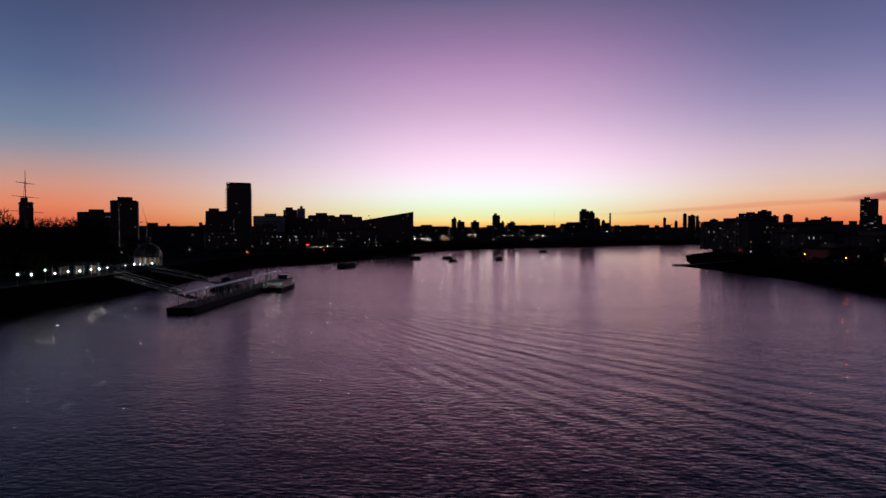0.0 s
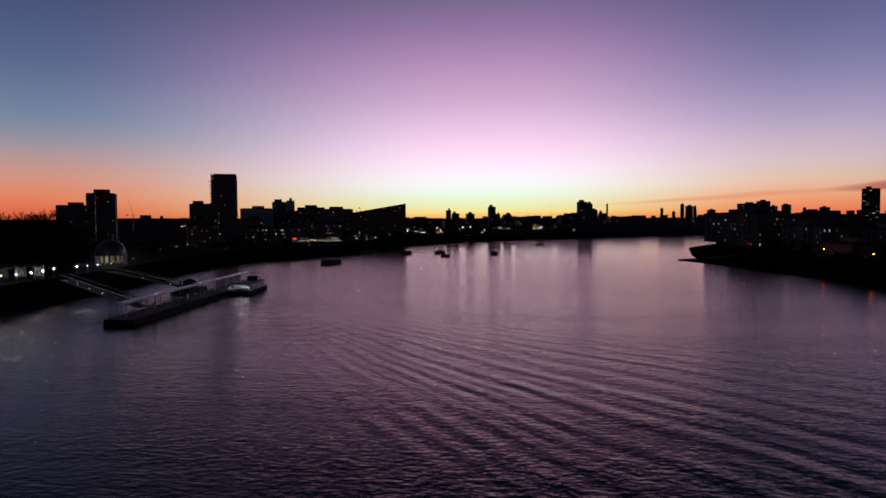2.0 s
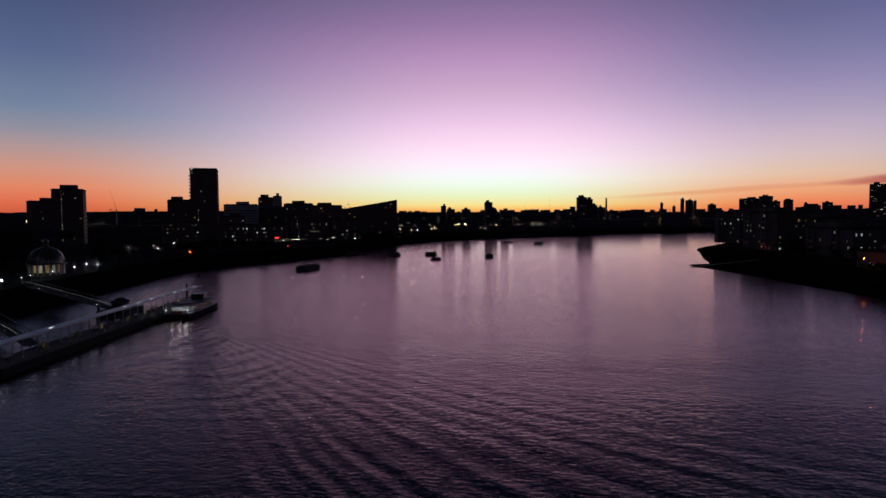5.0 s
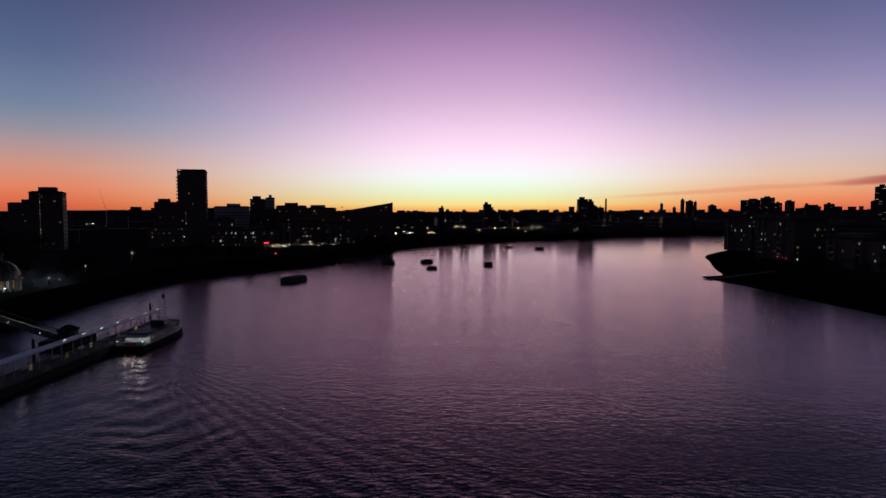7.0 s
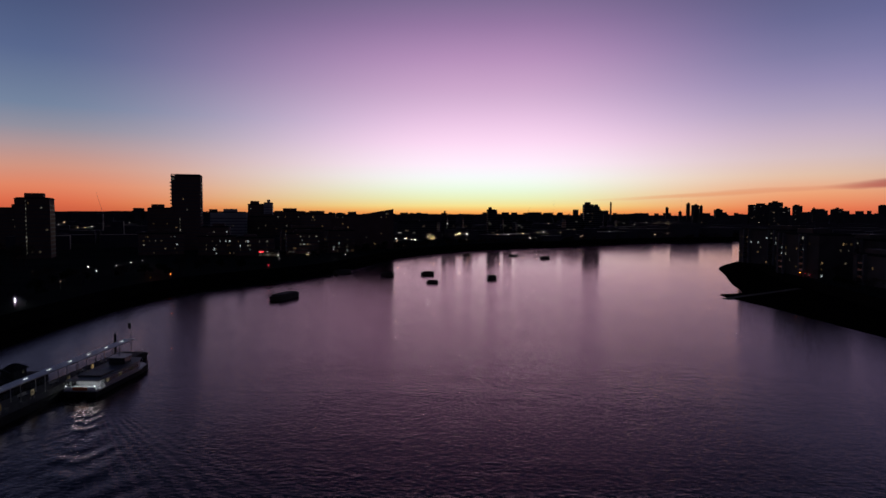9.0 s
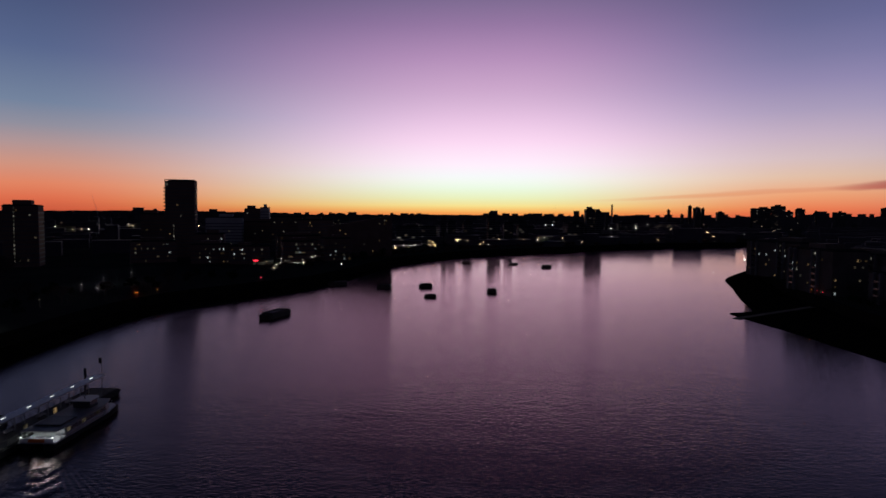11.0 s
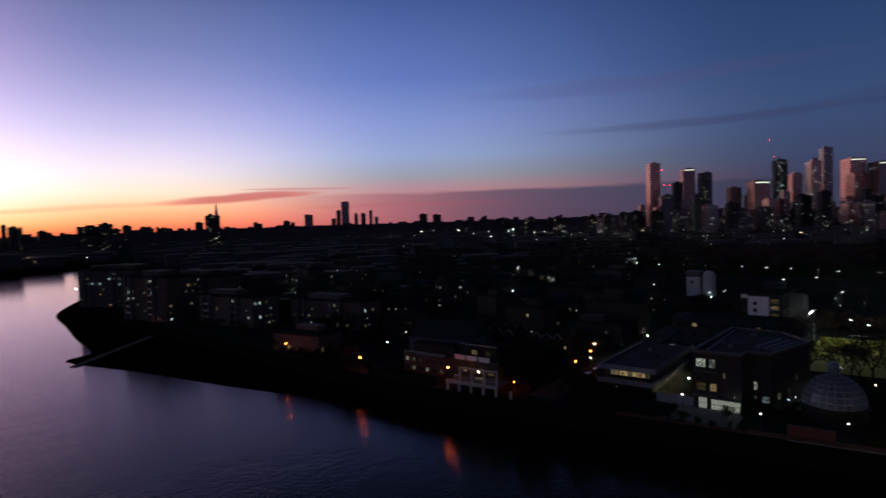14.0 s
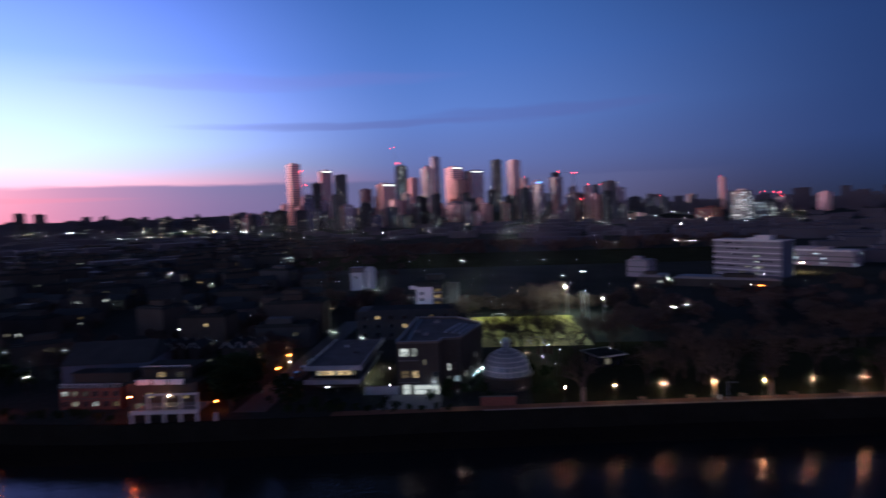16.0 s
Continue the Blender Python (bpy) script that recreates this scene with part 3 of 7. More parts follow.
PANES = {k: pane_mesh("window_" + k, m) for k, m in (("warm", W_WARM), ("white", W_WHITE), ("cool", W_COOL), ("dim", W_DIM), ("dark", M_GLASSY), ("shop", W_SHOP))}


def pane(parent, kind, x, y, z, w, h, turn=0.0):
    """A window on a wall that faces -y in the thing's own axes, or turned."""
    return piece("window", PANES[kind], parent, pose(x, y, z, 0, 0, turn) @ Matrix.Diagonal((w, 1, h, 1)))


def framed(parent, kind, x, y, z, w, h, turn=0.0, across=2, up=1):
    """A window with its frame and glazing bars."""
    p = pane(parent, kind, x, y, z, w, h, turn)
    bm = bmesh.new()
    for i in range(across + 1):
        u = -0.5 + i / across
        box(bm, u - 0.05 / w, u + 0.05 / w, -0.12, 0.03, -0.5, 0.5)
    for i in range(up + 2):
        v = -0.5 + i / (up + 1)
        box(bm, -0.5 - 0.05 / w, 0.5 + 0.05 / w, -0.13, 0.03, v - 0.05 / h, v + 0.05 / h)
    part("frame", bm, M_BLACKMETAL, p)
    return p


EYE = Vector((0, 70))


def outline_of(w, d, cut):
    if not cut:
        return [(-w / 2, -d / 2), (w / 2, -d / 2), (w / 2, d / 2), (-w / 2, d / 2)]
    res = []
    for cx, cy, a0 in ((w / 2 - cut, -d / 2 + cut, -90), (w / 2 - cut, d / 2 - cut, 0), (-w / 2 + cut, d / 2 - cut, 90), (-w / 2 + cut, -d / 2 + cut, 180)):
        for k in range(4):
            a = radians(a0 + 30 * k)
            res.append((cx + cut * math.cos(a), cy + cut * math.sin(a)))
    return res


FAR_PANES = {"warm": W_FARWARM, "white": W_FARWHITE, "cool": W_FARCOOL, "dim": W_FARDIM}


def building(name, label, x, y, yaw, w, d, h, wall=M_DARKCONC, base=QUAY, storey=3.3, lit=5, kinds=("warm", "white", "dim"), top="flat", cut=0.0,
             band=M_SPANDREL, group="", category="building", pane_w=1.0, roof=M_ROOF, low=0.0, fins=0):
    """One block or tower: wall, spandrels at every storey, roof, plant room and its lit windows. h is measured from the base."""
    b = thing(name, x, y, base, yaw, label, category, group)
    plan = outline_of(w, d, cut)
    bm = bmesh.new()
    if top == "shard":
        prism(bm, plan, 0, h, 0.06)
    elif top == "slope":
        prism(bm, plan, 0, h)
        for v in bm.verts:
            if v.co.z > h - 0.1 and v.co.x < 0:
                v.co.z = low
    elif band is None:
        prism(bm, plan, 0, h)
    else:
        # storey bands stand proud of the wall
        grown = outline_of(w + 0.5, d + 0.5, cut)
        n = max(1, int(h // storey))
        step = max(1, n // 26)
        rings = [(plan, 0.0)]
        for i in range(1, n, step):
            lo, hi = i * storey - 0.45 * step, i * storey + 0.35 * step
            rings += [(plan, lo), (grown, lo), (grown, hi), (plan, hi)]
        rings.append((plan, h))
        rows = [[bm.verts.new((px, py, z)) for px, py in o] for o, z in rings]
        bm.faces.new(rows[0][::-1]), bm.faces.new(rows[-1])
        k = len(plan)
        for (r0, r1), (o0, o1) in zip(zip(rows, rows[1:]), zip(rings, rings[1:])):
            for i in range(k):
                f = bm.faces.new((r0[i], r0[(i + 1) % k], r1[(i + 1) % k], r1[i]))
                f.material_index = 1 if (o0[0] is grown or o1[0] is grown) else 0
    shell = part("wall", bm, wall, b)
    if band is not None:
        shell.data.materials.append(band)
    if fins:
        for k in range(fins + 1):
            u = -w / 2 + w * k / fins
            bm = bmesh.new()
            for s in (-1, 1):
                box(bm, u - 0.25, u + 0.25, s * (d / 2 + 0.35) - 0.35, s * (d / 2 + 0.35) + 0.35, 0, h)
            part("fin", bm, wall, b)
    if top == "flat":
        bm = bmesh.new()
        prism(bm, outline_of(w + 0.7, d + 0.7, cut), h, h + 0.5)
        prism(bm, outline_of(w * 0.93, d * 0.93, cut), h + 0.5, h + 1.1)
        part("roof", bm, roof, b)
        r = random.Random(int(abs(x * 7 + y * 3)))
        pw, pd = w * r.uniform(0.3, 0.55), d * r.uniform(0.35, 0.6)
        px, py = r.uniform(-0.15, 0.15) * w, r.uniform(-0.15, 0.15) * d
        part("plant_room", boxm(px - pw / 2, px + pw / 2, py - pd / 2, py + pd / 2, h + 1.1, h + 1.1 + min(4.0, 1.5 + h * 0.04), taper=0.1), wall, b)
    elif top == "pyramid":
        bm = bmesh.new()
        prism(bm, plan, h, h + w * 0.55, 0.03)
        part("roof", bm, M_STEELWALL, b)
    elif top == "curve":
        bm = bmesh.new()
        arch = [(-w / 2, h)] + [(w / 2 - w * (1 - math.cos(math.pi * k / 16)) * 0.95, h + low * math.sin(math.pi * k / 16)) for k in range(9)] + [(-w / 2, h + low)]
        ends = [[bm.verts.new((u, v, z)) for u, z in arch] for v in (-d / 2, d / 2)]
        bm.faces.new(ends[0]), bm.faces.new(ends[1][::-1])
        for i in range(len(arch)):
            j = (i + 1) % len(arch)
            bm.faces.new((ends[0][i], ends[1][i], ends[1][j], ends[0][j]))
        bmesh.ops.recalc_face_normals(bm, faces=bm.faces)
        part("roof", bm, wall, b)
    # lit windows on the sides that can be seen from the river
    if lit:
        r = random.Random(int(abs(x * 13 + y * 5)) + 3)
        to_eye = (EYE - Vector((x, y))).normalized()
        ca, sa = math.cos(radians(yaw)), math.sin(radians(yaw))
        sides = []
        for nx, ny, length, depth, turn in ((0, -1, w, d, 0), (1, 0, d, w, 90), (0, 1, w, d, 180), (-1, 0, d, w, -90)):
            f = (nx * ca - ny * sa) * to_eye.x + (nx * sa + ny * ca) * to_eye.y
            if f > 0.15:
                sides.append((f * length, nx, ny, length, depth, turn))
        floors = max(1, int(h // storey))
        used = set()
        far_panes = {k: bmesh.new() for k in dict.fromkeys(kinds)} if pane_w >= 2 else None
        for _ in range(lit):
            f, nx, ny, length, depth, turn = r.choices(sides, [s[0] for s in sides])[0]
            cols = max(1, int(length * 0.9 // (pane_w * 1.6)))
            c, fl = r.randrange(cols), r.randrange(floors)
            if (turn, c, fl) in used:
                continue
            used.add((turn, c, fl))
            u = (c + 0.5) / cols * length * 0.9 - length * 0.45
            z = (fl + 0.5) * storey
            k = 1.0 - 0.94 * z / h if top == "shard" else 1.0
            if top == "slope" and z > h - 2:
                z = h * 0.4
            px = nx * depth / 2 * k if nx else u * k
            py = ny * depth / 2 * k if ny else u * k
            px, py = px + nx * 0.3, py + ny * 0.3
            kind, pw, ph = r.choice(kinds), pane_w * r.uniform(0.7, 1.4), storey * r.uniform(0.28, 0.45)
            if far_panes is not None:
                pw, ph = pw * 1.5, ph * 0.6
            if far_panes is None:
                pane(b, kind, px, py, z, pw, ph, turn)
            else:
                a, e = (pw / 2, 0.12) if ny else (0.12, pw / 2)
                box(far_panes[kind], px - a, px + a, py - e, py + e, z - ph / 2, z + ph / 2)
        for kind, bm in (far_panes or {}).items():
            if bm.faces:
                tagged(part("lit_glazing", bm, FAR_PANES[kind], b), kind="stuff")
    return b


def lantern_mesh(name, material, r):
    return mesh_of(name, lathe(bmesh.new(), ((r * 0.5, -r), (r, -r * 0.4), (r, r * 0.4), (r * 0.4, r)), 8), material, True)


LANTERNS = {}


def street_lamp(x, y, z=QUAY, tall=5.0, light=L_WHITE, size=0.22, group="street lamps", label="black steel street lamp with a glowing lantern", name="street_lamp"):
    key = (light.name, size, tall)
    if key not in LANTERNS:
        bm = lathe(bmesh.new(), ((0.11, 0), (0.10, 0.9), (0.06, 1.0), (0.045, tall - size)), 6)
        lathe(bm, ((size * 1.15, tall + size * 0.85), (size * 0.5, tall + size * 1.2)), 8)
        LANTERNS[key] = (mesh_of("pole", bm, M_BLACKMETAL), lantern_mesh("lantern", light, size))
    pole, lan = LANTERNS[key]
    e = thing(name, x, y, z, 0, label, "lamp", group)
    piece("pole", pole, e, Matrix.Identity(4))
    piece("lantern", lan, e, pose(0, 0, tall))
    return e


def lights_mesh(name, spots, light, label, category="lights"):
    """Many far lamps, each a lantern on a pole: spots of (x, y, base, height, radius)."""
    poles, globes = bmesh.new(), bmesh.new()
    for x, y, z, tall, r in spots:
        box(poles, x - 0.12, x + 0.12, y - 0.12, y + 0.12, z, z + tall - r)
        lathe(globes, ((r * 0.5, z + tall - r), (r, z + tall - r * 0.4), (r, z + tall + r * 0.4), (r * 0.4, z + tall + r)), 6, x, y)
    e = thing(name, 0, 0, 0, 0, label, category, kind="stuff")
    part("poles", poles, M_BLACKMETAL, e)
    part("lanterns", globes, light, e)
    return e


# ---- trees ----
def bare_tree_meshes(seed, tall=11.0, depth=6, bark=M_BARK, twig=M_TWIG, foot=0.024):
    r = random.Random(seed)
    trunk, crown = bmesh.new(), bmesh.new()

    def grow(p, d, length, rad, level):
        q = p + d * length
        rod(trunk if level == 0 else crown, p, q, max(rad, 0.05), max(rad * 0.68, 0.035), 6 if level == 0 else (4 if level < 3 else 3))
        if level == depth:
            return
        kids = 3 if level < 3 else r.choice((2, 2, 3))
        turn = r.uniform(0, 6.28)
        side = d.orthogonal().normalized()
        for k in range(kids):
            ang = radians(r.uniform(20, 48) if level else r.uniform(18, 42))
            axis = Matrix.Rotation(turn + 6.28 * k / kids + r.uniform(-0.4, 0.4), 3, d) @ side
            nd = (Matrix.Rotation(ang, 3, axis) @ d + Vector((0, 0, 0.12))).normalized()
            start = p + d * length * r.uniform(0.72, 1.0)
            grow(start, nd, length * r.uniform(0.66, 0.86), rad * 0.6, level + 1)

    grow(Vector((0, 0, -0.3)), Vector((r.uniform(-0.06, 0.06), r.uniform(-0.06, 0.06), 1)).normalized(), tall * 0.30, tall * foot, 0)
    return mesh_of("trunk", trunk, bark), mesh_of("crown", crown, twig)


def bushy_meshes(seed, tall=7.0, wide=3.2, leaves=820):
    r = random.Random(seed)
    trunk = rod(bmesh.new(), (0, 0, -0.3), (0.1, 0, tall * 0.45), 0.2, 0.1, 6)
    for k in range(5):
        a = k * 1.26
        rod(trunk, (0.05, 0, tall * 0.3), (math.cos(a) * wide * 0.5, math.sin(a) * wide * 0.5, tall * 0.65), 0.09, 0.04, 4)
    crown = bmesh.new()
    clumps = [(Vector((r.gauss(0, wide * 0.38), r.gauss(0, wide * 0.38), tall * r.uniform(0.3, 0.88))), wide * r.uniform(0.25, 0.5)) for _ in range(11)]
    for _ in range(leaves):
        c, s = r.choice(clumps)
        v = Vector((r.gauss(0, 1), r.gauss(0, 1), r.gauss(0, 0.8))).normalized() * s * r.uniform(0.55, 1.05)
        p = c + v
        a = Vector((r.uniform(-1, 1), r.uniform(-1, 1), r.uniform(-1, 1))).normalized() * r.uniform(0.16, 0.4)
        b = a.orthogonal().normalized() * a.length * 0.7
        crown.faces.new([crown.verts.new(p + o) for o in (-a, b, a, -b)])
    return mesh_of("trunk", trunk, M_BARK), mesh_of("crown", crown, M_LEAF)


def woodland(name, spots, label):
    """Far trees, too many to tell apart, as one mesh of leaf clumps: spots of (x, y, scale)."""
    co, fa, base = [], [], 0
    r = random.Random(77)
    for x, y, k in spots:
        me = r.choice(BUSHY)[1]
        v = np.empty(len(me.vertices) * 3)
        me.vertices.foreach_get("co", v)
        v = v.reshape(-1, 3)
        a = r.uniform(0, 6.28)
        c, s = math.cos(a), math.sin(a)
        v = np.stack(((v[:, 0] * c - v[:, 1] * s) * k * 1.2 + x, (v[:, 0] * s + v[:, 1] * c) * k * 1.2 + y, v[:, 2] * k + QUAY - 1.5 * k), 1)
        co.append(v)
        fa.append(np.arange(len(v)).reshape(-1, 4) + base)
        base += len(v)
    me = bpy.data.meshes.new(name)
    me.from_pydata(np.concatenate(co).tolist(), [], np.concatenate(fa).tolist())
    me.materials.append(M_FARWOOD)
    return tagged(new(name, me), label, "trees", kind="stuff")


BARE = [bare_tree_meshes(s) for s in (3, 8, 21, 34)]
# LIT trees wear the brightened bark and twigs, planes only the bark
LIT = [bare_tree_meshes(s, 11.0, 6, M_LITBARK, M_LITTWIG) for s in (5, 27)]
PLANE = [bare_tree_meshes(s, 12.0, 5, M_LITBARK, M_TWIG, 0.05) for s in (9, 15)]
BUSHY = [bushy_meshes(s) for s in (5, 12, 19)]


def tree(x, y, z=QUAY, scale=1.0, kind="bare", group="riverside trees", label=""):
    meshes = rng.choice({"bare": BARE, "lit": LIT, "plane": PLANE}.get(kind, BUSHY))
    e = thing("tree", x, y, z, rng.uniform(0, 360), label or ("leafless winter tree with fine bare twigs" if kind != "bushy" else "dense dark evergreen tree among the houses"), "tree", group)
    e.scale = (scale * rng.uniform(0.9, 1.1), scale * rng.uniform(0.9, 1.1), scale)
    piece("trunk", meshes[0], e, Matrix.Identity(4))
    piece("crown", meshes[1], e, Matrix.Identity(4))
    return e

# ---- water and banks ----
bm = bmesh.new()
lathe(bm, ((4850, -5.2), (4850, -5.0)), 64)
solid("riverbed", bm, M_BED, "muddy bed under the river", "riverbed", "structure")
bm = bmesh.new()
ring = [bm.verts.new((4800 * math.cos(2 * math.pi * i / 96), 4800 * math.sin(2 * math.pi * i / 96), 0)) for i in range(96)]
bm.faces.new(ring)
solid("water", bm, M_WATER, "calm tidal river reflecting the dusk sky", "river", "structure")

# plan of the two river walls and of the low-tide water line in front of them
SOUTH_WALL = chain([(-150, -700), (-140, -200), (-140, 60), (-143, 150), (-150, 205), (-165, 284), (-172, 335), (-168, 380), (-148, 425), (-128, 470), (-120, 520), (-112, 600), (-104, 660),
                    (-56, 764), (-6, 822), (72, 892), (108, 935), (196, 1012), (332, 1088), (400, 1125), (446, 1162)])
SOUTH_EDGE = chain([(-145, -700), (-135, -200), (-134, 60), (-136, 150), (-140, 205), (-155, 284), (-161, 335), (-157, 380), (-139, 420), (-121, 462), (-113, 516), (-104, 598), (-97, 655),
                    (-49, 757), (1, 814), (78, 882), (114, 925), (201, 1001), (336, 1075), (396, 1108), (440, 1150)])
NORTH_WALL = chain([(170, -700), (158, -150), (146.4, 40), (143.2, 90), (140.2, 130), (137.2, 165), (135, 195), (133, 225), (135, 262), (139, 296), (144, 340), (149, 385), (153, 420), (158, 460), (172, 515), (192, 590),
                    (222, 648), (262, 725), (314, 835), (386, 1000), (446, 1162)])
NORTH_EDGE = chain([(164, -700), (152, -150), (141.5, 40), (138.4, 90), (135.4, 130), (132.4, 165), (130, 195), (127, 225), (124, 262), (118, 298), (112, 345), (104, 393), (118, 404), (128, 446), (143, 500), (163, 570),
                    (210, 652), (254, 730), (306, 840), (380, 1004), (440, 1150)])


def land(bm, wall, far):
    """Flat bank behind a river wall, out to the far rim."""
    top = [bm.verts.new((p.x, p.y, QUAY)) for p in wall]
    rim = [bm.verts.new((x, y, QUAY)) for x, y in far]
    n = len(top)
    for i in range(n - 1):
        a, b = min(len(rim) - 1, i * len(rim) // n), min(len(rim) - 1, (i + 1) * len(rim) // n)
        vs = [top[i], top[i + 1], rim[b]] + ([rim[a]] if a != b else [])
        bm.faces.new(vs)
    foot = [bm.verts.new((p.x, p.y, -5)) for p in wall]
    for i in range(n - 1):
        bm.faces.new((top[i], foot[i], foot[i + 1], top[i + 1]))


def arc(a0, a1, n=24, r=4780):
    return [(r * math.sin(radians(a0 + (a1 - a0) * i / n)), r * math.cos(radians(a0 + (a1 - a0) * i / n))) for i in range(n + 1)]


bm = bmesh.new()
land(bm, SOUTH_WALL, arc(-178, 43))
land(bm, NORTH_WALL, arc(178, 43))
bmesh.ops.recalc_face_normals(bm, faces=bm.faces)
solid("ground", bm, M_SOIL, "dark built-up river banks reaching the horizon", "ground", "structure")


def strip(bm, inner, outer, z_in, z_out):
    a = [bm.verts.new((p.x, p.y, z_in)) for p in inner]
    b = [bm.verts.new((p.x, p.y, z_out)) for p in outer]
    for i in range(len(a) - 1):
        bm.faces.new((a[i], a[i + 1], b[i + 1], b[i]))


for nm, w, e in (("south", SOUTH_WALL, SOUTH_EDGE), ("north", NORTH_WALL, NORTH_EDGE)):
    bm = bmesh.new()
    mid = [p.lerp(q, 0.45) + Vector((noise.noise((p.x * 0.05, p.y * 0.05, 0)), noise.noise((p.y * 0.05, p.x * 0.05, 3)))) * 1.5 for p, q in zip(w, e)]
    far = [q + (q - p) * 0.25 for p, q in zip(w, e)]
    strip(bm, w, mid, 2.4, 1.3)
    strip(bm, mid, e, 1.3, 0.12)
    strip(bm, e, far, 0.12, -1.2)
    bmesh.ops.remove_doubles(bm, verts=bm.verts, dist=0.001)
    bmesh.ops.recalc_face_normals(bm, faces=bm.faces)
    solid("foreshore_" + nm, bm, M_MUD, "dark wet mud and shingle below the river wall", "foreshore", "structure")
    # wall face, then the coping on it
    out_w = [p + (q - p).normalized() * 0.35 for p, q in zip(w, e)]
    in_w = [p - (q - p).normalized() * 0.25 for p, q in zip(w, e)]
    face = bmesh.new()
    strip(face, out_w, out_w, QUAY + 0.02, 0.3)
    bmesh.ops.recalc_face_normals(face, faces=face.faces)
    river_wall = solid("river_wall_" + nm, face, M_ALGAE, "old river wall of dark algae-stained stone", "river wall", "structure")
    bm = bmesh.new()
    strip(bm, in_w, out_w, QUAY + 0.45, QUAY + 0.45)
    strip(bm, out_w, out_w, QUAY + 0.45, QUAY + 0.02)
    strip(bm, in_w, in_w, QUAY + 0.45, QUAY - 0.1)
    bmesh.ops.recalc_face_normals(bm, faces=bm.faces)
    part("coping", bm, M_ALGAE, river_wall, "flat stone coping")

# ---- south bank: towers and blocks ----
SOUTHGRP = "south bank buildings"
building("block_of_flats", "dark square tower block with a lit stairwell strip", -358, 506, 30, 22, 20, 44.5, lit=7, wall=M_BROWNBRICK, group=SOUTHGRP)
building("block_of_flats", "low dark block of flats beside a tower", -482, 632, 40, 34, 18, 39, lit=6, wall=M_BROWNBRICK, group=SOUTHGRP)
building("block_of_flats", "slim dark block behind the ship's masts", -346, 378, 45, 8, 8, 37, lit=3, wall=M_BROWNBRICK, group=SOUTHGRP)
tower = building("residential_tower", "tall dark riverside tower with balconies at its corners", -304, 628, 22, 25, 20, 69, lit=5, top="none", wall=M_BROWNBRICK, group=SOUTHGRP)
part("roof", boxm(-12.9, 12.9, -10.4, 10.4, 69, 69.6), M_ROOF, tower)
part("parapet", boxm(-9, 12.3, -9.8, 9.8, 69.6, 71.0), M_DARKCONC, tower)
frame_bm = bmesh.new()
for u in (-12.3, -9.2):
    box(frame_bm, u - 0.3, u + 0.3, -10.2, -9.6, 65, 71)
box(frame_bm, -12.6, -8.9, -10.2, -9.6, 70.4, 71)
part("roof_frame", frame_bm, M_CONC, tower)
pane(tower, "white", -11, -10.3, 66.5, 2.2, 2.4)
balcony = mesh_of("balcony", boxm(-0.9, 0.9, -1.6, 1.6, 0, 1.1), M_CONC)
for i in range(3, 20):
    piece("balcony", balcony, tower, pose(12.9, -6.0, i * 3.3))
    piece("balcony", balcony, tower, pose(-13.0, -7.0, i * 3.3))
for i in range(9):
    pane(tower, "white", -5.5, -10.4, 2.5 + i * 3.3, 0.7, 1.9)
stair = bpy.data.objects["block_of_flats"]
for i in range(14):
    pane(stair, "white", -4.0, -10.35, 4 + i * 3.0, 0.6, 1.6)
building("block_of_flats", "mid-rise dark flats at the foot of a tower", -333, 634, 24, 24, 18, 39, lit=8, wall=M_BROWNBRICK, group=SOUTHGRP)
building("block_of_flats", "stepped pale-topped flats on the riverside", -311, 728, 20, 38, 16, 36, wall=M_PALE, lit=7, group=SOUTHGRP)
building("block_of_flats", "grey block with a paler end wall", -306, 790, 18, 18, 16, 46, lit=3, wall=M_BROWNBRICK, group=SOUTHGRP)
building("block_of_flats", "pale slab end catching the afterglow", -289, 786, 18, 10, 14, 47.5, wall=M_PALE, lit=0, group=SOUTHGRP)
building("block_of_flats", "long stepped range of riverside flats", -262, 772, 19, 152, 14, 31, lit=12, wall=M_BROWNBRICK, group=SOUTHGRP)
building("block_of_flats", "long dark terrace of riverside flats", -248, 748, 17, 34, 16, 37, lit=9, wall=M_BROWNBRICK, group=SOUTHGRP)
building("block_of_flats", "long dark riverside flats with lit rooms", -205, 719, 15, 36, 16, 34, lit=9, wall=M_BROWNBRICK, group=SOUTHGRP)
building("wedge_roofed_block", "dark riverside block whose roof rises to a point", -147, 678, 14, 62, 18, 39.5, lit=14, top="slope", low=29, wall=M_BROWNBRICK, group=SOUTHGRP)
for i, (x, y, w, h) in enumerate(((-208, 560, 30, 14), (-178, 588, 26, 17), (-152, 612, 24, 19), (-240, 560, 30, 15), (-196, 640, 40, 20), (-290, 560, 34, 17), (-262, 600, 24, 22))):
    building("riverside_block", "dark low riverside flats with scattered lit windows", x, y, 20 + i % 3 * 6, w, 14, h, lit=14, kinds=("white", "cool", "warm", "dim", "dim"), wall=M_BROWNBRICK, group=SOUTHGRP, pane_w=0.9)
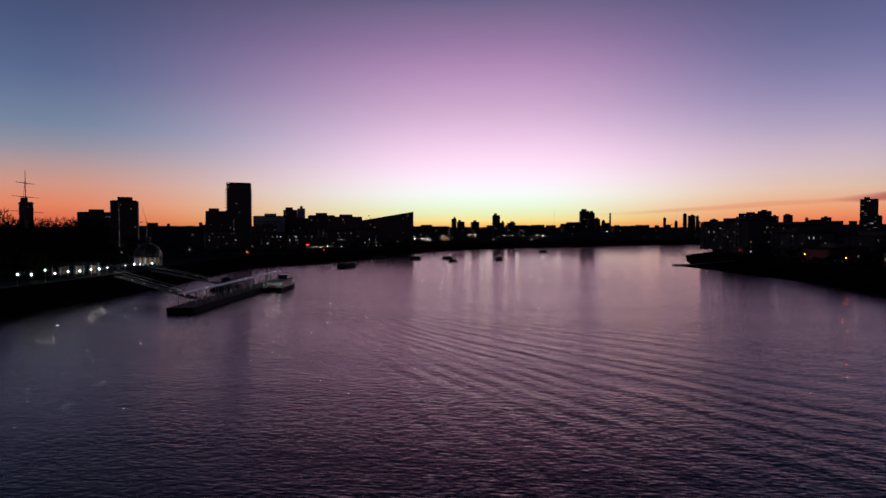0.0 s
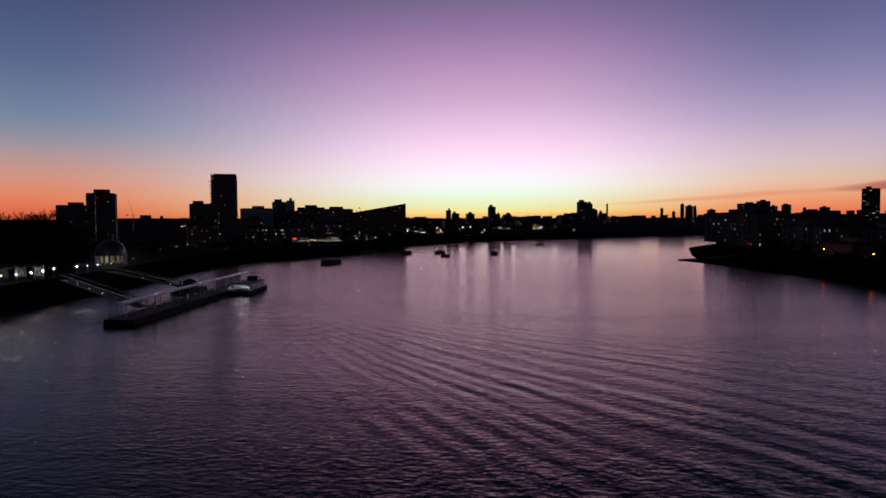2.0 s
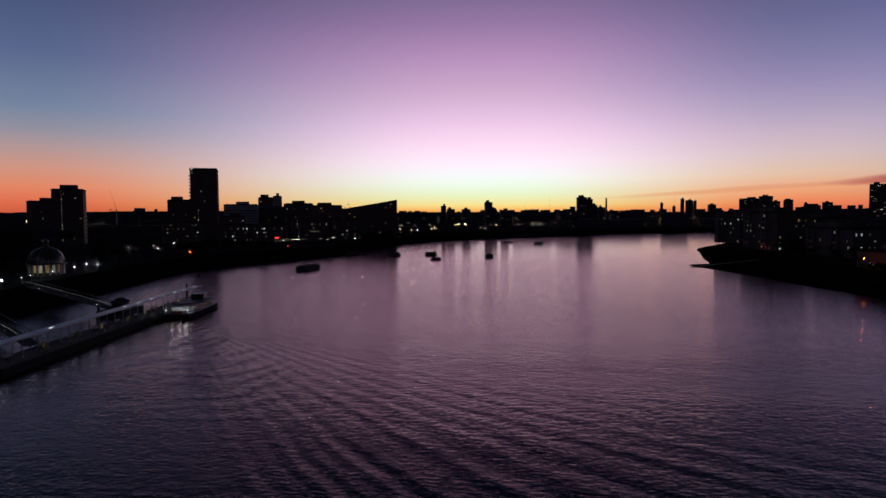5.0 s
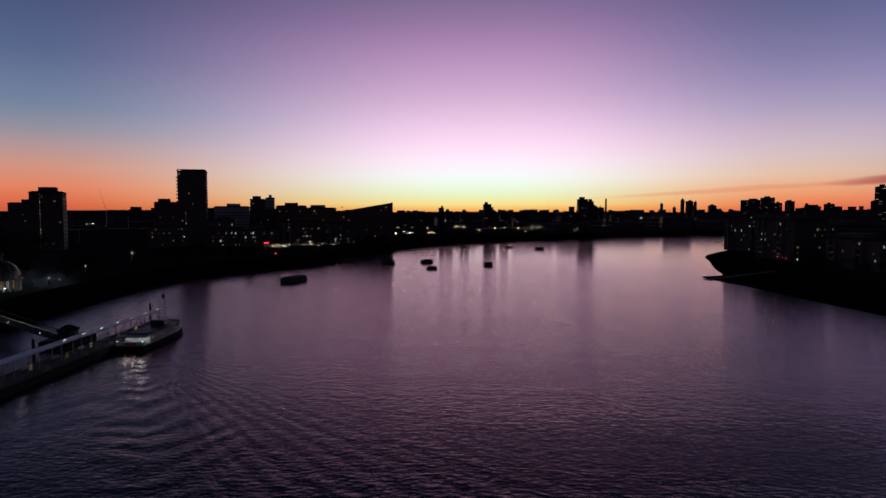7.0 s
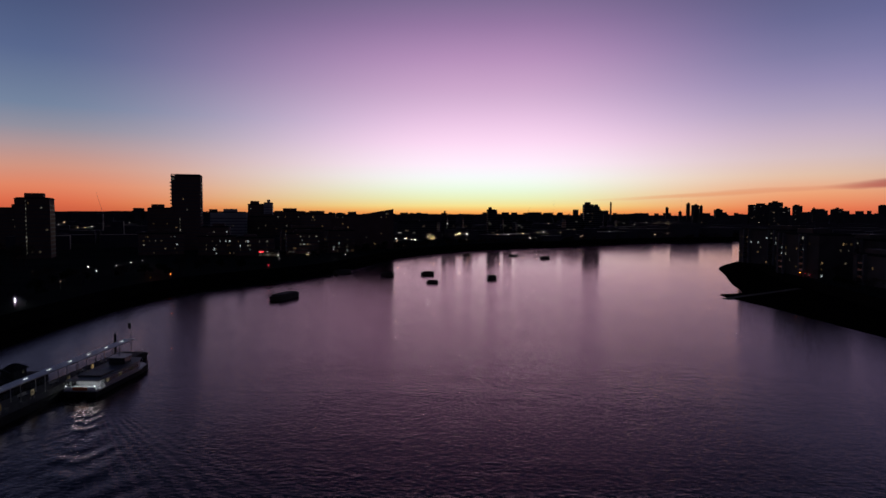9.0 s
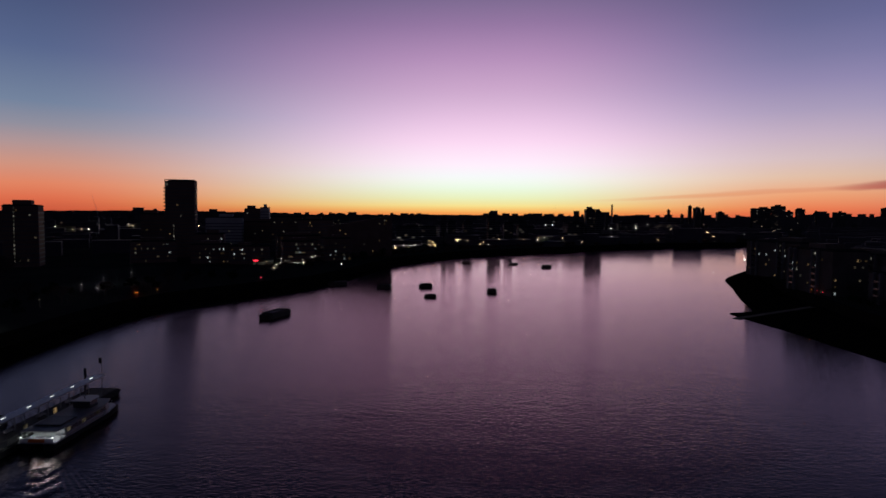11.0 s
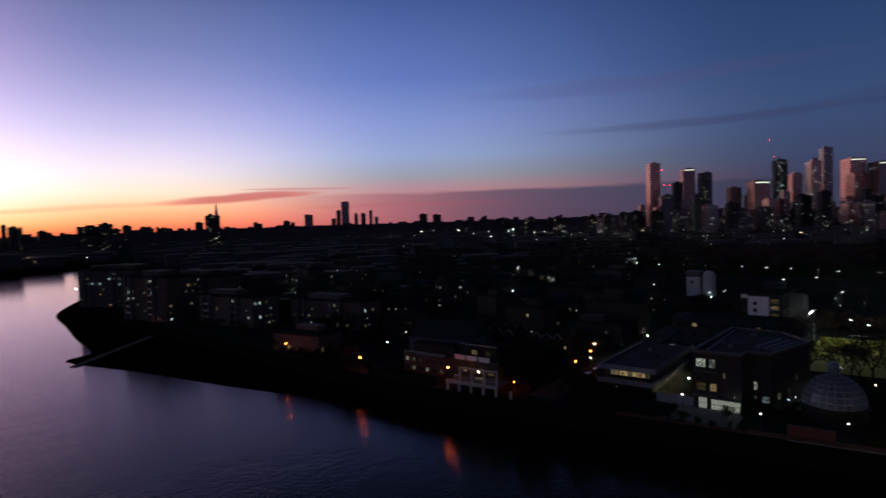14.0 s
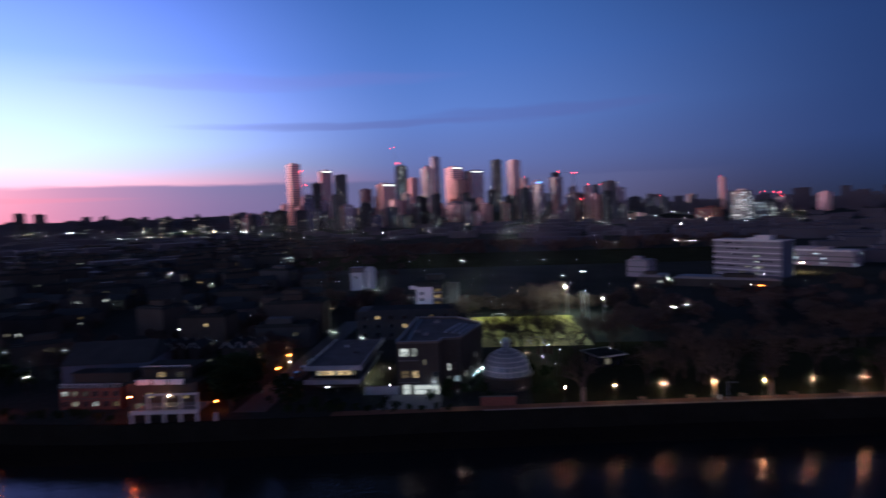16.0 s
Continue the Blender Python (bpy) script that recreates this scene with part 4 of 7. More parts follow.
for i, (x, y, w, h, k) in enumerate(((-134, 976, 66, 24, 9), (-95, 971, 9, 36.5, 1), (-84, 973, 13, 31.5, 1), (-61, 984, 14, 31, 2), (-26, 986, 12, 42, 2), (-16, 987, 8, 30, 1), (-1, 1036, 15, 30, 2), (26, 1086, 28, 24, 3),
                                     (107, 1102, 35, 29, 4), (206, 1472, 13, 45, 1), (265, 1766, 9, 46, 0), (254, 1464, 30, 27, 2), (648, 2627, 11, 70, 0), (725, 2606, 14, 87, 1), (750, 2598, 27, 80, 1), (771, 2592, 12, 77, 0), (831, 2573, 30, 62, 1),
                                     (585, 2210, 10, 50, 0))):
    building("distant_block", "far dark block on the skyline", x, y, 5 * (i % 5), w * 0.9, w * 0.6, h, lit=k, group="distant blocks", pane_w=2.2)
building("riverside_tower", "dark riverside tower seen against the afterglow", 130, 1090, 4, 15, 16, 51.5, lit=5, group="distant blocks", pane_w=2)
building("riverside_tower", "lower dark wing of a riverside tower", 142, 1086, 4, 9, 14, 48, lit=2, group="distant blocks", pane_w=2)
ch = thing("chimney", 394, 2453, QUAY, 0, "slender far power station chimney", "chimney")
part("shaft", lathe(bmesh.new(), ((4.2, 0), (3.2, 86), (3.5, 88.5)), 12), M_CONC, ch)
part("flue", lathe(bmesh.new(), ((2.4, 88.5), (2.3, 89.5)), 12), M_BLACKMETAL, ch)


def crane(x, y, tall, jib, lean, yaw, label="far tower crane with a raised lattice jib", light=False):
    c = thing("tower_crane", x, y, QUAY, yaw, label, "crane", "cranes")
    s = max(0.5, tall * 0.008)
    bm = bmesh.new()
    for sx, sy in ((-1, -1), (1, -1), (1, 1), (-1, 1)):
        rod(bm, (sx * s, sy * s, 0), (sx * s, sy * s, tall), s * 0.25, seg=4)
    for i in range(int(tall // (4 * s))):
        rod(bm, (-s, -s, i * 4 * s), (s, -s, (i + 1) * 4 * s), s * 0.15, seg=3)
    part("mast", bm, M_STEEL, c)
    a = radians(lean)
    end = Vector((math.cos(a) * jib, 0, tall + math.sin(a) * jib))
    bm = bmesh.new()
    for o in ((0, -s * 0.7, 0), (0, s * 0.7, 0), (0, 0, s * 1.2)):
        rod(bm, Vector((0, 0, tall)) + Vector(o), end, s * 0.25, s * 0.15, seg=4)
    rod(bm, (0, 0, tall), (-jib * 0.28, 0, tall + 0.5), s * 0.4, seg=4)
    part("jib", bm, M_STEEL, c)
    part("counterweight", boxm(-jib * 0.3, -jib * 0.22, -s, s, tall - 2 * s, tall + s), M_CONC, c)
    part("cab", boxm(-s, s * 1.5, -s, s, tall - 2.5 * s, tall), M_DARKCONC, c)
    if light:
        red = LANTERNS.setdefault("beacon", lantern_mesh("beacon", L_RED, 1.3))
        for p in (end, Vector((0, 0, tall + 2)), Vector((-jib * 0.28, 0, tall + 1))):
            piece("beacon", red, c, pose(*p))
    return c


crane(-632, 966, 35, 36, 106, 10)
crane(585, 2209, 40, 62, 86, 0)
crane(622, 2200, 40, 62, 70, 0)
crane(112, 1600, 30, 45, 88, 0)
crane(50, 1700, 30, 30, 75, 0)

# ---- south bank: pier, gangway, pier house, dome, ship ----
PIER_A, PIER_B = Vector((-91.7, 134)), Vector((-102.5, 235.5))
along = (PIER_B - PIER_A).normalized()
PIER_YAW = math.degrees(math.atan2(along.y, along.x))
PIER_LEN = (PIER_B - PIER_A).length
pier = thing("pier", PIER_A.x, PIER_A.y, 0, PIER_YAW, "long floating river pier with a pale lit canopy", "pier")
bm = bmesh.new()
box(bm, 6, PIER_LEN + 1.6, -3.7, 3.6, -1.0, 1.5, taper=0.05)
box(bm, 5.8, PIER_LEN + 1.8, -3.9, -3.6, 0.7, 1.3)
part("pontoon", bm, M_HULL, pier, "black steel pontoon hull")
part("deck", boxm(6.2, PIER_LEN + 1.4, -3.5, 3.4, 1.504, 1.62), M_DECK, pier)
bays = 14
roof_panel = mesh_of("canopy_panel", prism(bmesh.new(), [(0.05, -1.1), (PIER_LEN / bays - 0.05, -1.1), (PIER_LEN / bays - 0.05, 1.3), (0.05, 1.3)], 0, 0.14), M_CANOPY)
post = mesh_of("post", lathe(bmesh.new(), ((0.14, 1.62), (0.09, 1.8), (0.08, 5.25)), 6), M_STEEL)
strip_light = mesh_of("strip_light", boxm(-1.0, 1.0, -0.09, 0.09, -0.06, 0.0), L_STRIP)
roof_light = mesh_of("roof_light", boxm(-0.6, 0.6, -0.035, 0.035, 0.0, 0.04), L_STRIP)
ridge = mesh_of("gutter", boxm(PIER_LEN / 14, PIER_LEN, -1.25, -1.1, 5.16, 5.38), M_STEEL)
piece("gutter", ridge, pier, Matrix.Identity(4))
for i in range(1, bays):
    u = i * PIER_LEN / bays
    piece("canopy_panel", roof_panel, pier, pose(u, 0, 5.26, 3, 0, 0))
    for v in (-0.9, 1.1):
        piece("post", post, pier, pose(u + 0.6, v, 0))
    piece("strip_light", strip_light, pier, pose(u + 3.7, 0.2, 5.2))
    if i > 6 or i == 3:
        piece("roof_light", roof_light, pier, pose(u + 3.7, 0.3, 5.43))
# benches and notice boards under the canopy
def pier_bench(u):
    p = PIER_A + along * u + Vector((-along.y, along.x)) * 0.9
    b = thing("pier_bench", p.x, p.y, 1.62, PIER_YAW, "plain metal bench under the pier canopy", "bench", "pier benches")
    part("seat", boxm(-1.2, 1.2, -0.22, 0.22, 0.42, 0.48), M_STEEL, b)
    part("backrest", boxm(-1.2, 1.2, 0.2, 0.25, 0.5, 0.95), M_STEEL, b)
    for k in (-0.9, 0.9):
        part("leg", boxm(k - 0.04, k + 0.04, -0.18, 0.18, 0, 0.42), M_BLACKMETAL, b)


def notice_board(u, side, kind):
    p = PIER_A + along * u + Vector((-along.y, along.x)) * side
    b = thing("notice_board", p.x, p.y, 1.62, PIER_YAW, "free-standing notice board on the pier deck", "notice board", "pier notice boards")
    part("board", boxm(-0.6, 0.6, -0.05, 0.05, 0.6, 2.0), M_DARKCONC, b)
    for k in (-0.5, 0.5):
        part("post", boxm(k - 0.04, k + 0.04, -0.04, 0.04, 0, 0.6), M_STEEL, b)
    pane(b, kind, 0, -0.07, 1.35, 1.0, 1.1)


for i in range(9):
    pier_bench(14 + i * 9.6)
for i in range(8):
    notice_board(20 + i * 10.3, -2.4 if i % 2 else -1.6, "dim" if i % 3 else "warm")
# balustrade of the deck edge
rail_post = mesh_of("rail_post", boxm(-0.04, 0.04, -0.04, 0.04, 1.62, 2.75), M_BLACKMETAL)
for i in range(3, 40):
    piece("rail_post", rail_post, pier, pose(i * PIER_LEN / 39, -3.4, 0))
    piece("rail_post", rail_post, pier, pose(i * PIER_LEN / 39, 3.3, 0))
for v in (-3.4, 3.3):
    bm = bmesh.new()
    for z in (1.95, 2.3, 2.7):
        box(bm, 7.7, PIER_LEN, v - 0.03, v + 0.03, z, z + 0.06)
    part("handrail", bm, M_BLACKMETAL, pier)
shelter = thing("waiting_shelter", -113, 209, 1.62, PIER_YAW, "small dark hipped-roof hut on the pier", "shelter")
shelter.scale = (0.8, 0.8, 0.8)
part("wall", boxm(-2.6, 2.6, -1.8, 1.8, 0, 2.4), M_DARKCONC, shelter)
bm = prism(bmesh.new(), [(-3.2, -2.4), (3.2, -2.4), (3.2, 2.4), (-3.2, 2.4)], 2.4, 4.0, 0.25)
part("roof", bm, M_SLATE, shelter)
pane(shelter, "white", 1, -1.85, 1.5, 0.6, 0.7)
pad = thing("hut_pontoon", -113, 209, 0, PIER_YAW, "black floating pontoon under the pier hut", "pontoon")
part("hull", boxm(-6, 6, -4, 4.1, -1, 1.6, taper=0.2), M_HULL, pad)
for u in (52, 104.6):
    p = PIER_A + along * u + Vector((-along.y, along.x)) * 5.4
    pl = thing("mooring_pile", p.x, p.y, 0, 0, "dark steel mooring pile beside the pier", "pile", "mooring piles")
    part("shaft", lathe(bmesh.new(), ((0.32, -5), (0.32, 6.0), (0.1, 6.4)), 12), M_BLACKMETAL, pl)


flag = PIER_A + along * 102.6
fl = thing("flagpole", flag.x, flag.y, 1.5, PIER_YAW, "slim pole with a small dark flag at the pier's end", "flagpole")
part("pole", rod(bmesh.new(), (0, 0, 0), (0, 0, 8.2), 0.09, 0.05, 6), M_BLACKMETAL, fl)
part("flag", boxm(-0.02, 0.02, 0.05, 0.75, 6.6, 8.0), M_HULL, fl)
red_lamp = mesh_of("end_lamp", lathe(bmesh.new(), ((0.02, -0.06), (0.045, -0.03), (0.045, 0.03), (0.02, 0.06)), 8), L_RED)
for z in (3.4, 5.0):
    piece("end_lamp", red_lamp, pier, pose(7.4, -0.9, z))


def gangway(x0, y0, z0, x1, y1, z1, lights):
    length = math.hypot(x1 - x0, y1 - y0)
    g = thing("gangway", x0, y0, z0, math.degrees(math.atan2(y1 - y0, x1 - x0)), "steel lattice gangway sloping down to the pier", "gangway", "gangways")
    fall = (z1 - z0) / length
    for s in (-1, 1):
        bm = bmesh.new()
        n = int(length // 2.2)
        for zz in (0.0, 1.7):
            rod(bm, (0, s * 1.4, zz), (length, s * 1.4, zz + fall * length), 0.12, seg=4)
        for i in range(n):
            a, b = i * length / n, (i + 1) * length / n
            rod(bm, (a, s * 1.4, a * fall), (a, s * 1.4, 1.7 + a * fall), 0.07, seg=3)
            rod(bm, (a, s * 1.4, a * fall), (b, s * 1.4, 1.7 + b * fall), 0.05, seg=3)
        part("truss", bm, M_BLACKMETAL, g)
    bm = boxm(0, length, -1.3, 1.3, -0.12, 0.02)
    for v in bm.verts:
        v.co.z += v.co.x * fall
    part("deck", bm, M_DECK, g)
    # no lamp: a faint glowing line added so the handrail shows bright
    bm = boxm(0.5, length - 0.5, -1.46, -1.42, 1.74, 1.79)
    for v in bm.verts:
        v.co.z += v.co.x * fall
    part("handrail_glow_line", bm, L_RAIL, g, "thin glowing line added to brighten the handrail")
    bulb = LANTERNS.setdefault("bulb", lantern_mesh("bulb", L_STRIP, 0.08))
    for i in range(lights):
        u = (i + 0.5) * length / lights
        piece("bulb", bulb, g, pose(u, -1.2, 0.5 + u * fall))
    return g


gangway(-142, 186, 6.6, -97, 157, 2.2, 6)
gangway(-152, 221, 6.6, -110, 203, 2.2, 3)

# pier house with a row of columns
house = thing("pier_building", -162, 189, QUAY, 46, "glass-fronted pier building with columns, lit inside", "building")
part("wall", boxm(-7, 7, -3, 5, 0, 4.6), M_DARKCONC, house)
part("roof", boxm(-8, 8, -5, 5.6, 4.6, 5.1), M_ROOF, house)
col = mesh_of("column", lathe(bmesh.new(), ((0.28, 0), (0.28, 4.6)), 10), M_CONC)
for i in range(7):
    piece("column", col, house, pose(-7.2 + i * 2.4, -4.4, 0))
for i in range(6):
    pane(house, "dim" if i % 2 else "dark", -5.9 + i * 2.35, -3.05, 2.3, 1.9, 3.0)


def rotunda(x, y, base, brick, columns, lit, drum_h, glass, bars):
    """Round entrance building of a foot tunnel: drum, ring of glazing, ribbed glass dome and lantern."""
    r = thing("tunnel_rotunda", x, y, base, 0, "round brick rotunda with a ribbed glass dome and lantern", "rotunda", "tunnel rotundas")
    if columns:
        part("drum", lathe(bmesh.new(), ((4.6, 0), (4.6, drum_h)), 28), brick, r)
        c = mesh_of("column", lathe(bmesh.new(), ((0.34, 0), (0.28, drum_h - 0.5)), 8), M_PALE)
        for i in range(18):
            a = 2 * math.pi * i / 18
            piece("column", c, r, pose(5.9 * math.cos(a), 5.9 * math.sin(a), 0))
    else:
        bm = lathe(bmesh.new(), ((6.2, 0), (6.2, 0.7), (6.0, 0.8), (6.0, drum_h - 0.6)), 36)
        part("drum", bm, brick, r, "dark red brick drum")
        door = boxm(-1.3, 1.3, -6.25, -5.7, 0, 3.0)
        part("door", door, M_BLACKMETAL, r)
    part("cornice", lathe(bmesh.new(), ((6.2, drum_h - 0.6), (6.9, drum_h - 0.4), (6.9, drum_h - 0.1), (6.5, drum_h)), 36), M_BLACKMETAL, r, "dark iron cornice")
    # dome of glass panels between ribs
    R, H = 6.3, 6.4
    rows, cols = 7, 24
    panel_meshes = []
    for k in range(rows):
        a0, a1 = math.pi / 2 * k / (rows + 0.6), math.pi / 2 * (k + 1) / (rows + 0.6)
        bm = bmesh.new()
        g = 0.018
        q = [(R * math.cos(a), H * math.sin(a)) for a in (a0 + g, a1 - g)]
        w = math.pi / cols * 0.84
        vs = []
        for (rad, z), ww in ((q[0], w), (q[0], -w), (q[1], -w), (q[1], w)):
            vs.append(Vector((rad * math.cos(ww), rad * math.sin(ww), z)))
        outer = [bm.verts.new(v) for v in vs]
        inner = [bm.verts.new(v * 0.988) for v in vs]
        bm.faces.new(outer[::-1]), bm.faces.new(inner)
        for i in range(4):
            bm.faces.new((outer[i], outer[(i + 1) % 4], inner[(i + 1) % 4], inner[i]))
        bmesh.ops.recalc_face_normals(bm, faces=bm.faces)
        panel_meshes.append(mesh_of("glass_panel", bm, glass))
    for k in range(rows):
        for i in range(cols):
            piece("glass_panel", panel_meshes[k], r, pose(0, 0, drum_h, 0, 0, 360 * i / cols))
    rib = bmesh.new()
    prev = None
    for k in range(9):
        t = math.pi / 2 * k / (rows + 0.6) * 0.875
        p = Vector((R * 1.005 * math.cos(t), 0, H * 1.005 * math.sin(t)))
        if prev is not None:
            rod(rib, prev, p, 0.07, seg=4)
        prev = p
    rib_me = mesh_of("rib", rib, M_LEAD)
    for i in range(12):
        piece("rib", rib_me, r, pose(0, 0, drum_h, 0, 0, 360 * (i + 0.5) / 12))
    part("inner_shell", lathe(bmesh.new(), [(R * 0.985 * math.cos(math.pi / 2 * k / 8.2), drum_h + H * 0.985 * math.sin(math.pi / 2 * k / 8.2)) for k in range(8)], 48), bars, r, "glazing bars between the panels")
    z = drum_h + H * 0.97
    part("lantern", lathe(bmesh.new(), ((1.3, z - 0.5), (1.3, z + 0.1), (1.05, z + 0.25), (1.05, z + 2.0), (1.3, z + 2.1), (1.1, z + 2.45), (0.6, z + 2.95), (0.1, z + 3.2)), 12), glass, r, "glazed lantern")
    part("finial", lathe(bmesh.new(), ((0.09, z + 3.2), (0.06, z + 4.2), (0.02, z + 4.3)), 6), M_BLACKMETAL, r)
    if lit:
        for i in range(7):
            a = radians(200 + i * 28)
            pane(r, "white" if i % 2 else "warm", 4.65 * math.cos(a), 4.65 * math.sin(a), 2.6, 1.2, 3.4, math.degrees(a) + 90)
    return r


rotunda(-178, 260, QUAY, M_BRICK, True, True, 4.4, M_DARKDOME, M_BLACKMETAL)

# tall-masted ship in dry dock
ship = thing("sailing_ship", -229, 223, QUAY, 45, "black-hulled tall ship with three bare masts and yards", "ship")
bm = bmesh.new()
prev = None
for k in range(13):
    u = -32 + 64 * k / 12
    hw = 5.4 * max(0.05, 1 - abs(u / 33) ** 3)
    sheer = 7.0 + (u / 32) ** 2 * 1.6
    ringv = [bm.verts.new(v) for v in ((u, -hw, sheer), (u, -hw * 0.92, 3.0), (u, -0.3, 0.2), (u, 0.3, 0.2), (u, hw * 0.92, 3.0), (u, hw, sheer))]
    if prev:
        for i in range(6):
            bm.faces.new((prev[i], prev[(i + 1) % 6], ringv[(i + 1) % 6], ringv[i]))
    else:
        bm.faces.new(ringv)
    prev = ringv
bm.faces.new(prev[::-1])
bmesh.ops.recalc_face_normals(bm, faces=bm.faces)
part("hull", bm, M_HULL, ship, "black hull")
for u, tall in ((14, 44), (-3, 46), (-19, 38)):
    bm = rod(bmesh.new(), (u, 0, 5), (u, 0, tall), 0.42, 0.1, 6)
    part("mast", bm, M_BLACKMETAL, ship)
    for f, half in ((0.42, 9.5), (0.58, 8.0), (0.73, 6.2), (0.87, 4.2)):
        part("yard", rod(rod(bmesh.new(), (u, 0, tall * f), (u + half * 0.87, half * 0.5, tall * f - 0.3), 0.2, 0.08, 5), (u, 0, tall * f), (u - half * 0.87, -half * 0.5, tall * f + 0.3), 0.2, 0.08, 5), M_BLACKMETAL, ship)
    for s in (-1, 1):
        for k in range(5):
            part("stay", rod(bmesh.new(), (u - 2.0 + k, s * 5.0, 7.4), (u, 0, tall * 0.55), 0.05, seg=3), M_BLACKMETAL, ship)
        part("stay", rod(bmesh.new(), (u - 3.0, s * 4.6, 7.4), (u, 0, tall * 0.93), 0.05, seg=3), M_BLACKMETAL, ship)
part("bowsprit", rod(bmesh.new(), (31, 0, 8.4), (46, 0, 12.5), 0.35, 0.12, 6), M_BLACKMETAL, ship)

# ---- ferry at the pier ----
ferry = thing("passenger_ferry", -92.5, 213.4, 0, PIER_YAW, "white catamaran river ferry moored at the pier, stern lit", "boat")
bm = bmesh.new()
for s in (-1, 1):
    prev = None
    for k in range(11):
        u = -14 + 29 * k / 10
        hw = 1.25 * (1 if u < 7 else max(0.06, 1 - ((u - 7) / 8.2) ** 2))
        ringv = [bm.verts.new((u, s * 2.3 + v * hw, z)) for v, z in ((-1, 1.7), (-0.8, 0.2), (-0.3, -0.8), (0.3, -0.8), (0.8, 0.2), (1, 1.7))]
        if prev:
            for i in range(6):
                bm.faces.new((prev[i], prev[(i + 1) % 6], ringv[(i + 1) % 6], ringv[i]))
        else:
            bm.faces.new(ringv)
        prev = ringv
    bm.faces.new(prev[::-1])
bmesh.ops.recalc_face_normals(bm, faces=bm.faces)
part("hull", bm, M_HULL, ferry, "dark twin hulls")
part("deck", prism(bmesh.new(), [(-14.2, -3.6), (8, -3.6), (13.5, -2.6), (15, -1.2), (15, 1.2), (13.5, 2.6), (8, 3.6), (-14.2, 3.6)], 1.55, 1.9), M_BOATWHITE, ferry)
part("cabin", prism(bmesh.new(), [(-9.5, -3.3), (7, -3.3), (11.2, -2.0), (11.2, 2.0), (7, 3.3), (-9.5, 3.3)], 1.9, 4.1, 0.985), M_BOATWHITE, ferry)
part("roof", prism(bmesh.new(), [(-13.6, -3.5), (7.2, -3.5), (11.6, -2.2), (11.6, 2.2), (7.2, 3.5), (-13.6, 3.5)], 4.1, 4.36), M_BOATROOF, ferry, "flat grey cabin roof")
for i in range(11):
    for s in (-1, 1):
        pane(ferry, "dark" if i % 4 else "dim", -8.6 + i * 1.5, s * 3.3, 3.15, 1.2, 0.95, 0 if s < 0 else 180)
part("wheelhouse", prism(bmesh.new(), [(3.0, -1.9), (6.4, -1.9), (7.6, -1.1), (7.6, 1.1), (6.4, 1.9), (3.0, 1.9)], 4.36, 6.3, 0.97), M_GLASSY, ferry, "dark-glazed wheelhouse")
part("wheelhouse_roof", prism(bmesh.new(), [(2.6, -2.1), (6.7, -2.1), (8.0, -1.2), (8.0, 1.2), (6.7, 2.1), (2.6, 2.1)], 6.2, 6.4), M_BOATWHITE, ferry)
bm = rod(bmesh.new(), (4.4, 0, 6.4), (4.2, 0, 9.8), 0.09, 0.04, 5)
rod(bm, (4.3, -0.8, 8.3), (4.3, 0.8, 8.3), 0.05, seg=4)
part("mast", bm, M_BLACKMETAL, ferry)
part("radar", boxm(4.1, 4.6, -0.7, 0.7, 7.3, 7.45), M_BOATWHITE, ferry)
part("aft_canopy", boxm(-10.2, -4.0, -2.6, 2.6, 4.364, 4.75), M_BLACKMETAL, ferry, "dark engine casing on the roof")
part("bulkhead", boxm(-9.62, -9.504, -3.2, 3.2, 1.9, 4.1), M_BOATWHITE, ferry)
part("stern_sign", boxm(-14.32, -14.2, -1.6, 1.6, 1.95, 2.75), M_ORANGE_SIGN, ferry, "orange panel on the white stern rail")
part("stern_board", boxm(-14.2, -14.05, -3.3, 3.3, 1.9, 2.85), M_WHITE, ferry)
for s in (-1, 1):
    for u in (-13.4, -11.6):
        part("post", boxm(u - 0.06, u + 0.06, s * 3.3 - 0.06, s * 3.3 + 0.06, 1.9, 4.1), M_STEEL, ferry)
    part("side_rail", boxm(-14, -9.6, s * 3.4 - 0.04, s * 3.4 + 0.04, 2.85, 2.95), M_STEEL, ferry)
    part("bow_rail", rod(bmesh.new(), (8.5, s * 3.3, 2.9), (14.6, s * 1.2, 3.0), 0.04, seg=4), M_STEEL, ferry)
for v in (-2.0, 0.0, 2.0):
    part("deck_light", boxm(-12.6, -11.6, v - 0.25, v + 0.25, 4.02, 4.09), L_DECK, ferry)
part("stern_lamp", lathe(bmesh.new(), ((0.1, 2.9), (0.16, 3.0), (0.1, 3.15)), 8, -14.1, -3.1), L_STRIP, ferry)
part("stern_lamp", lathe(bmesh.new(), ((0.1, 2.9), (0.16, 3.0), (0.1, 3.15)), 8, -14.1, 3.1), L_STRIP, ferry)
ferry.scale = (0.84, 0.98, 0.82)

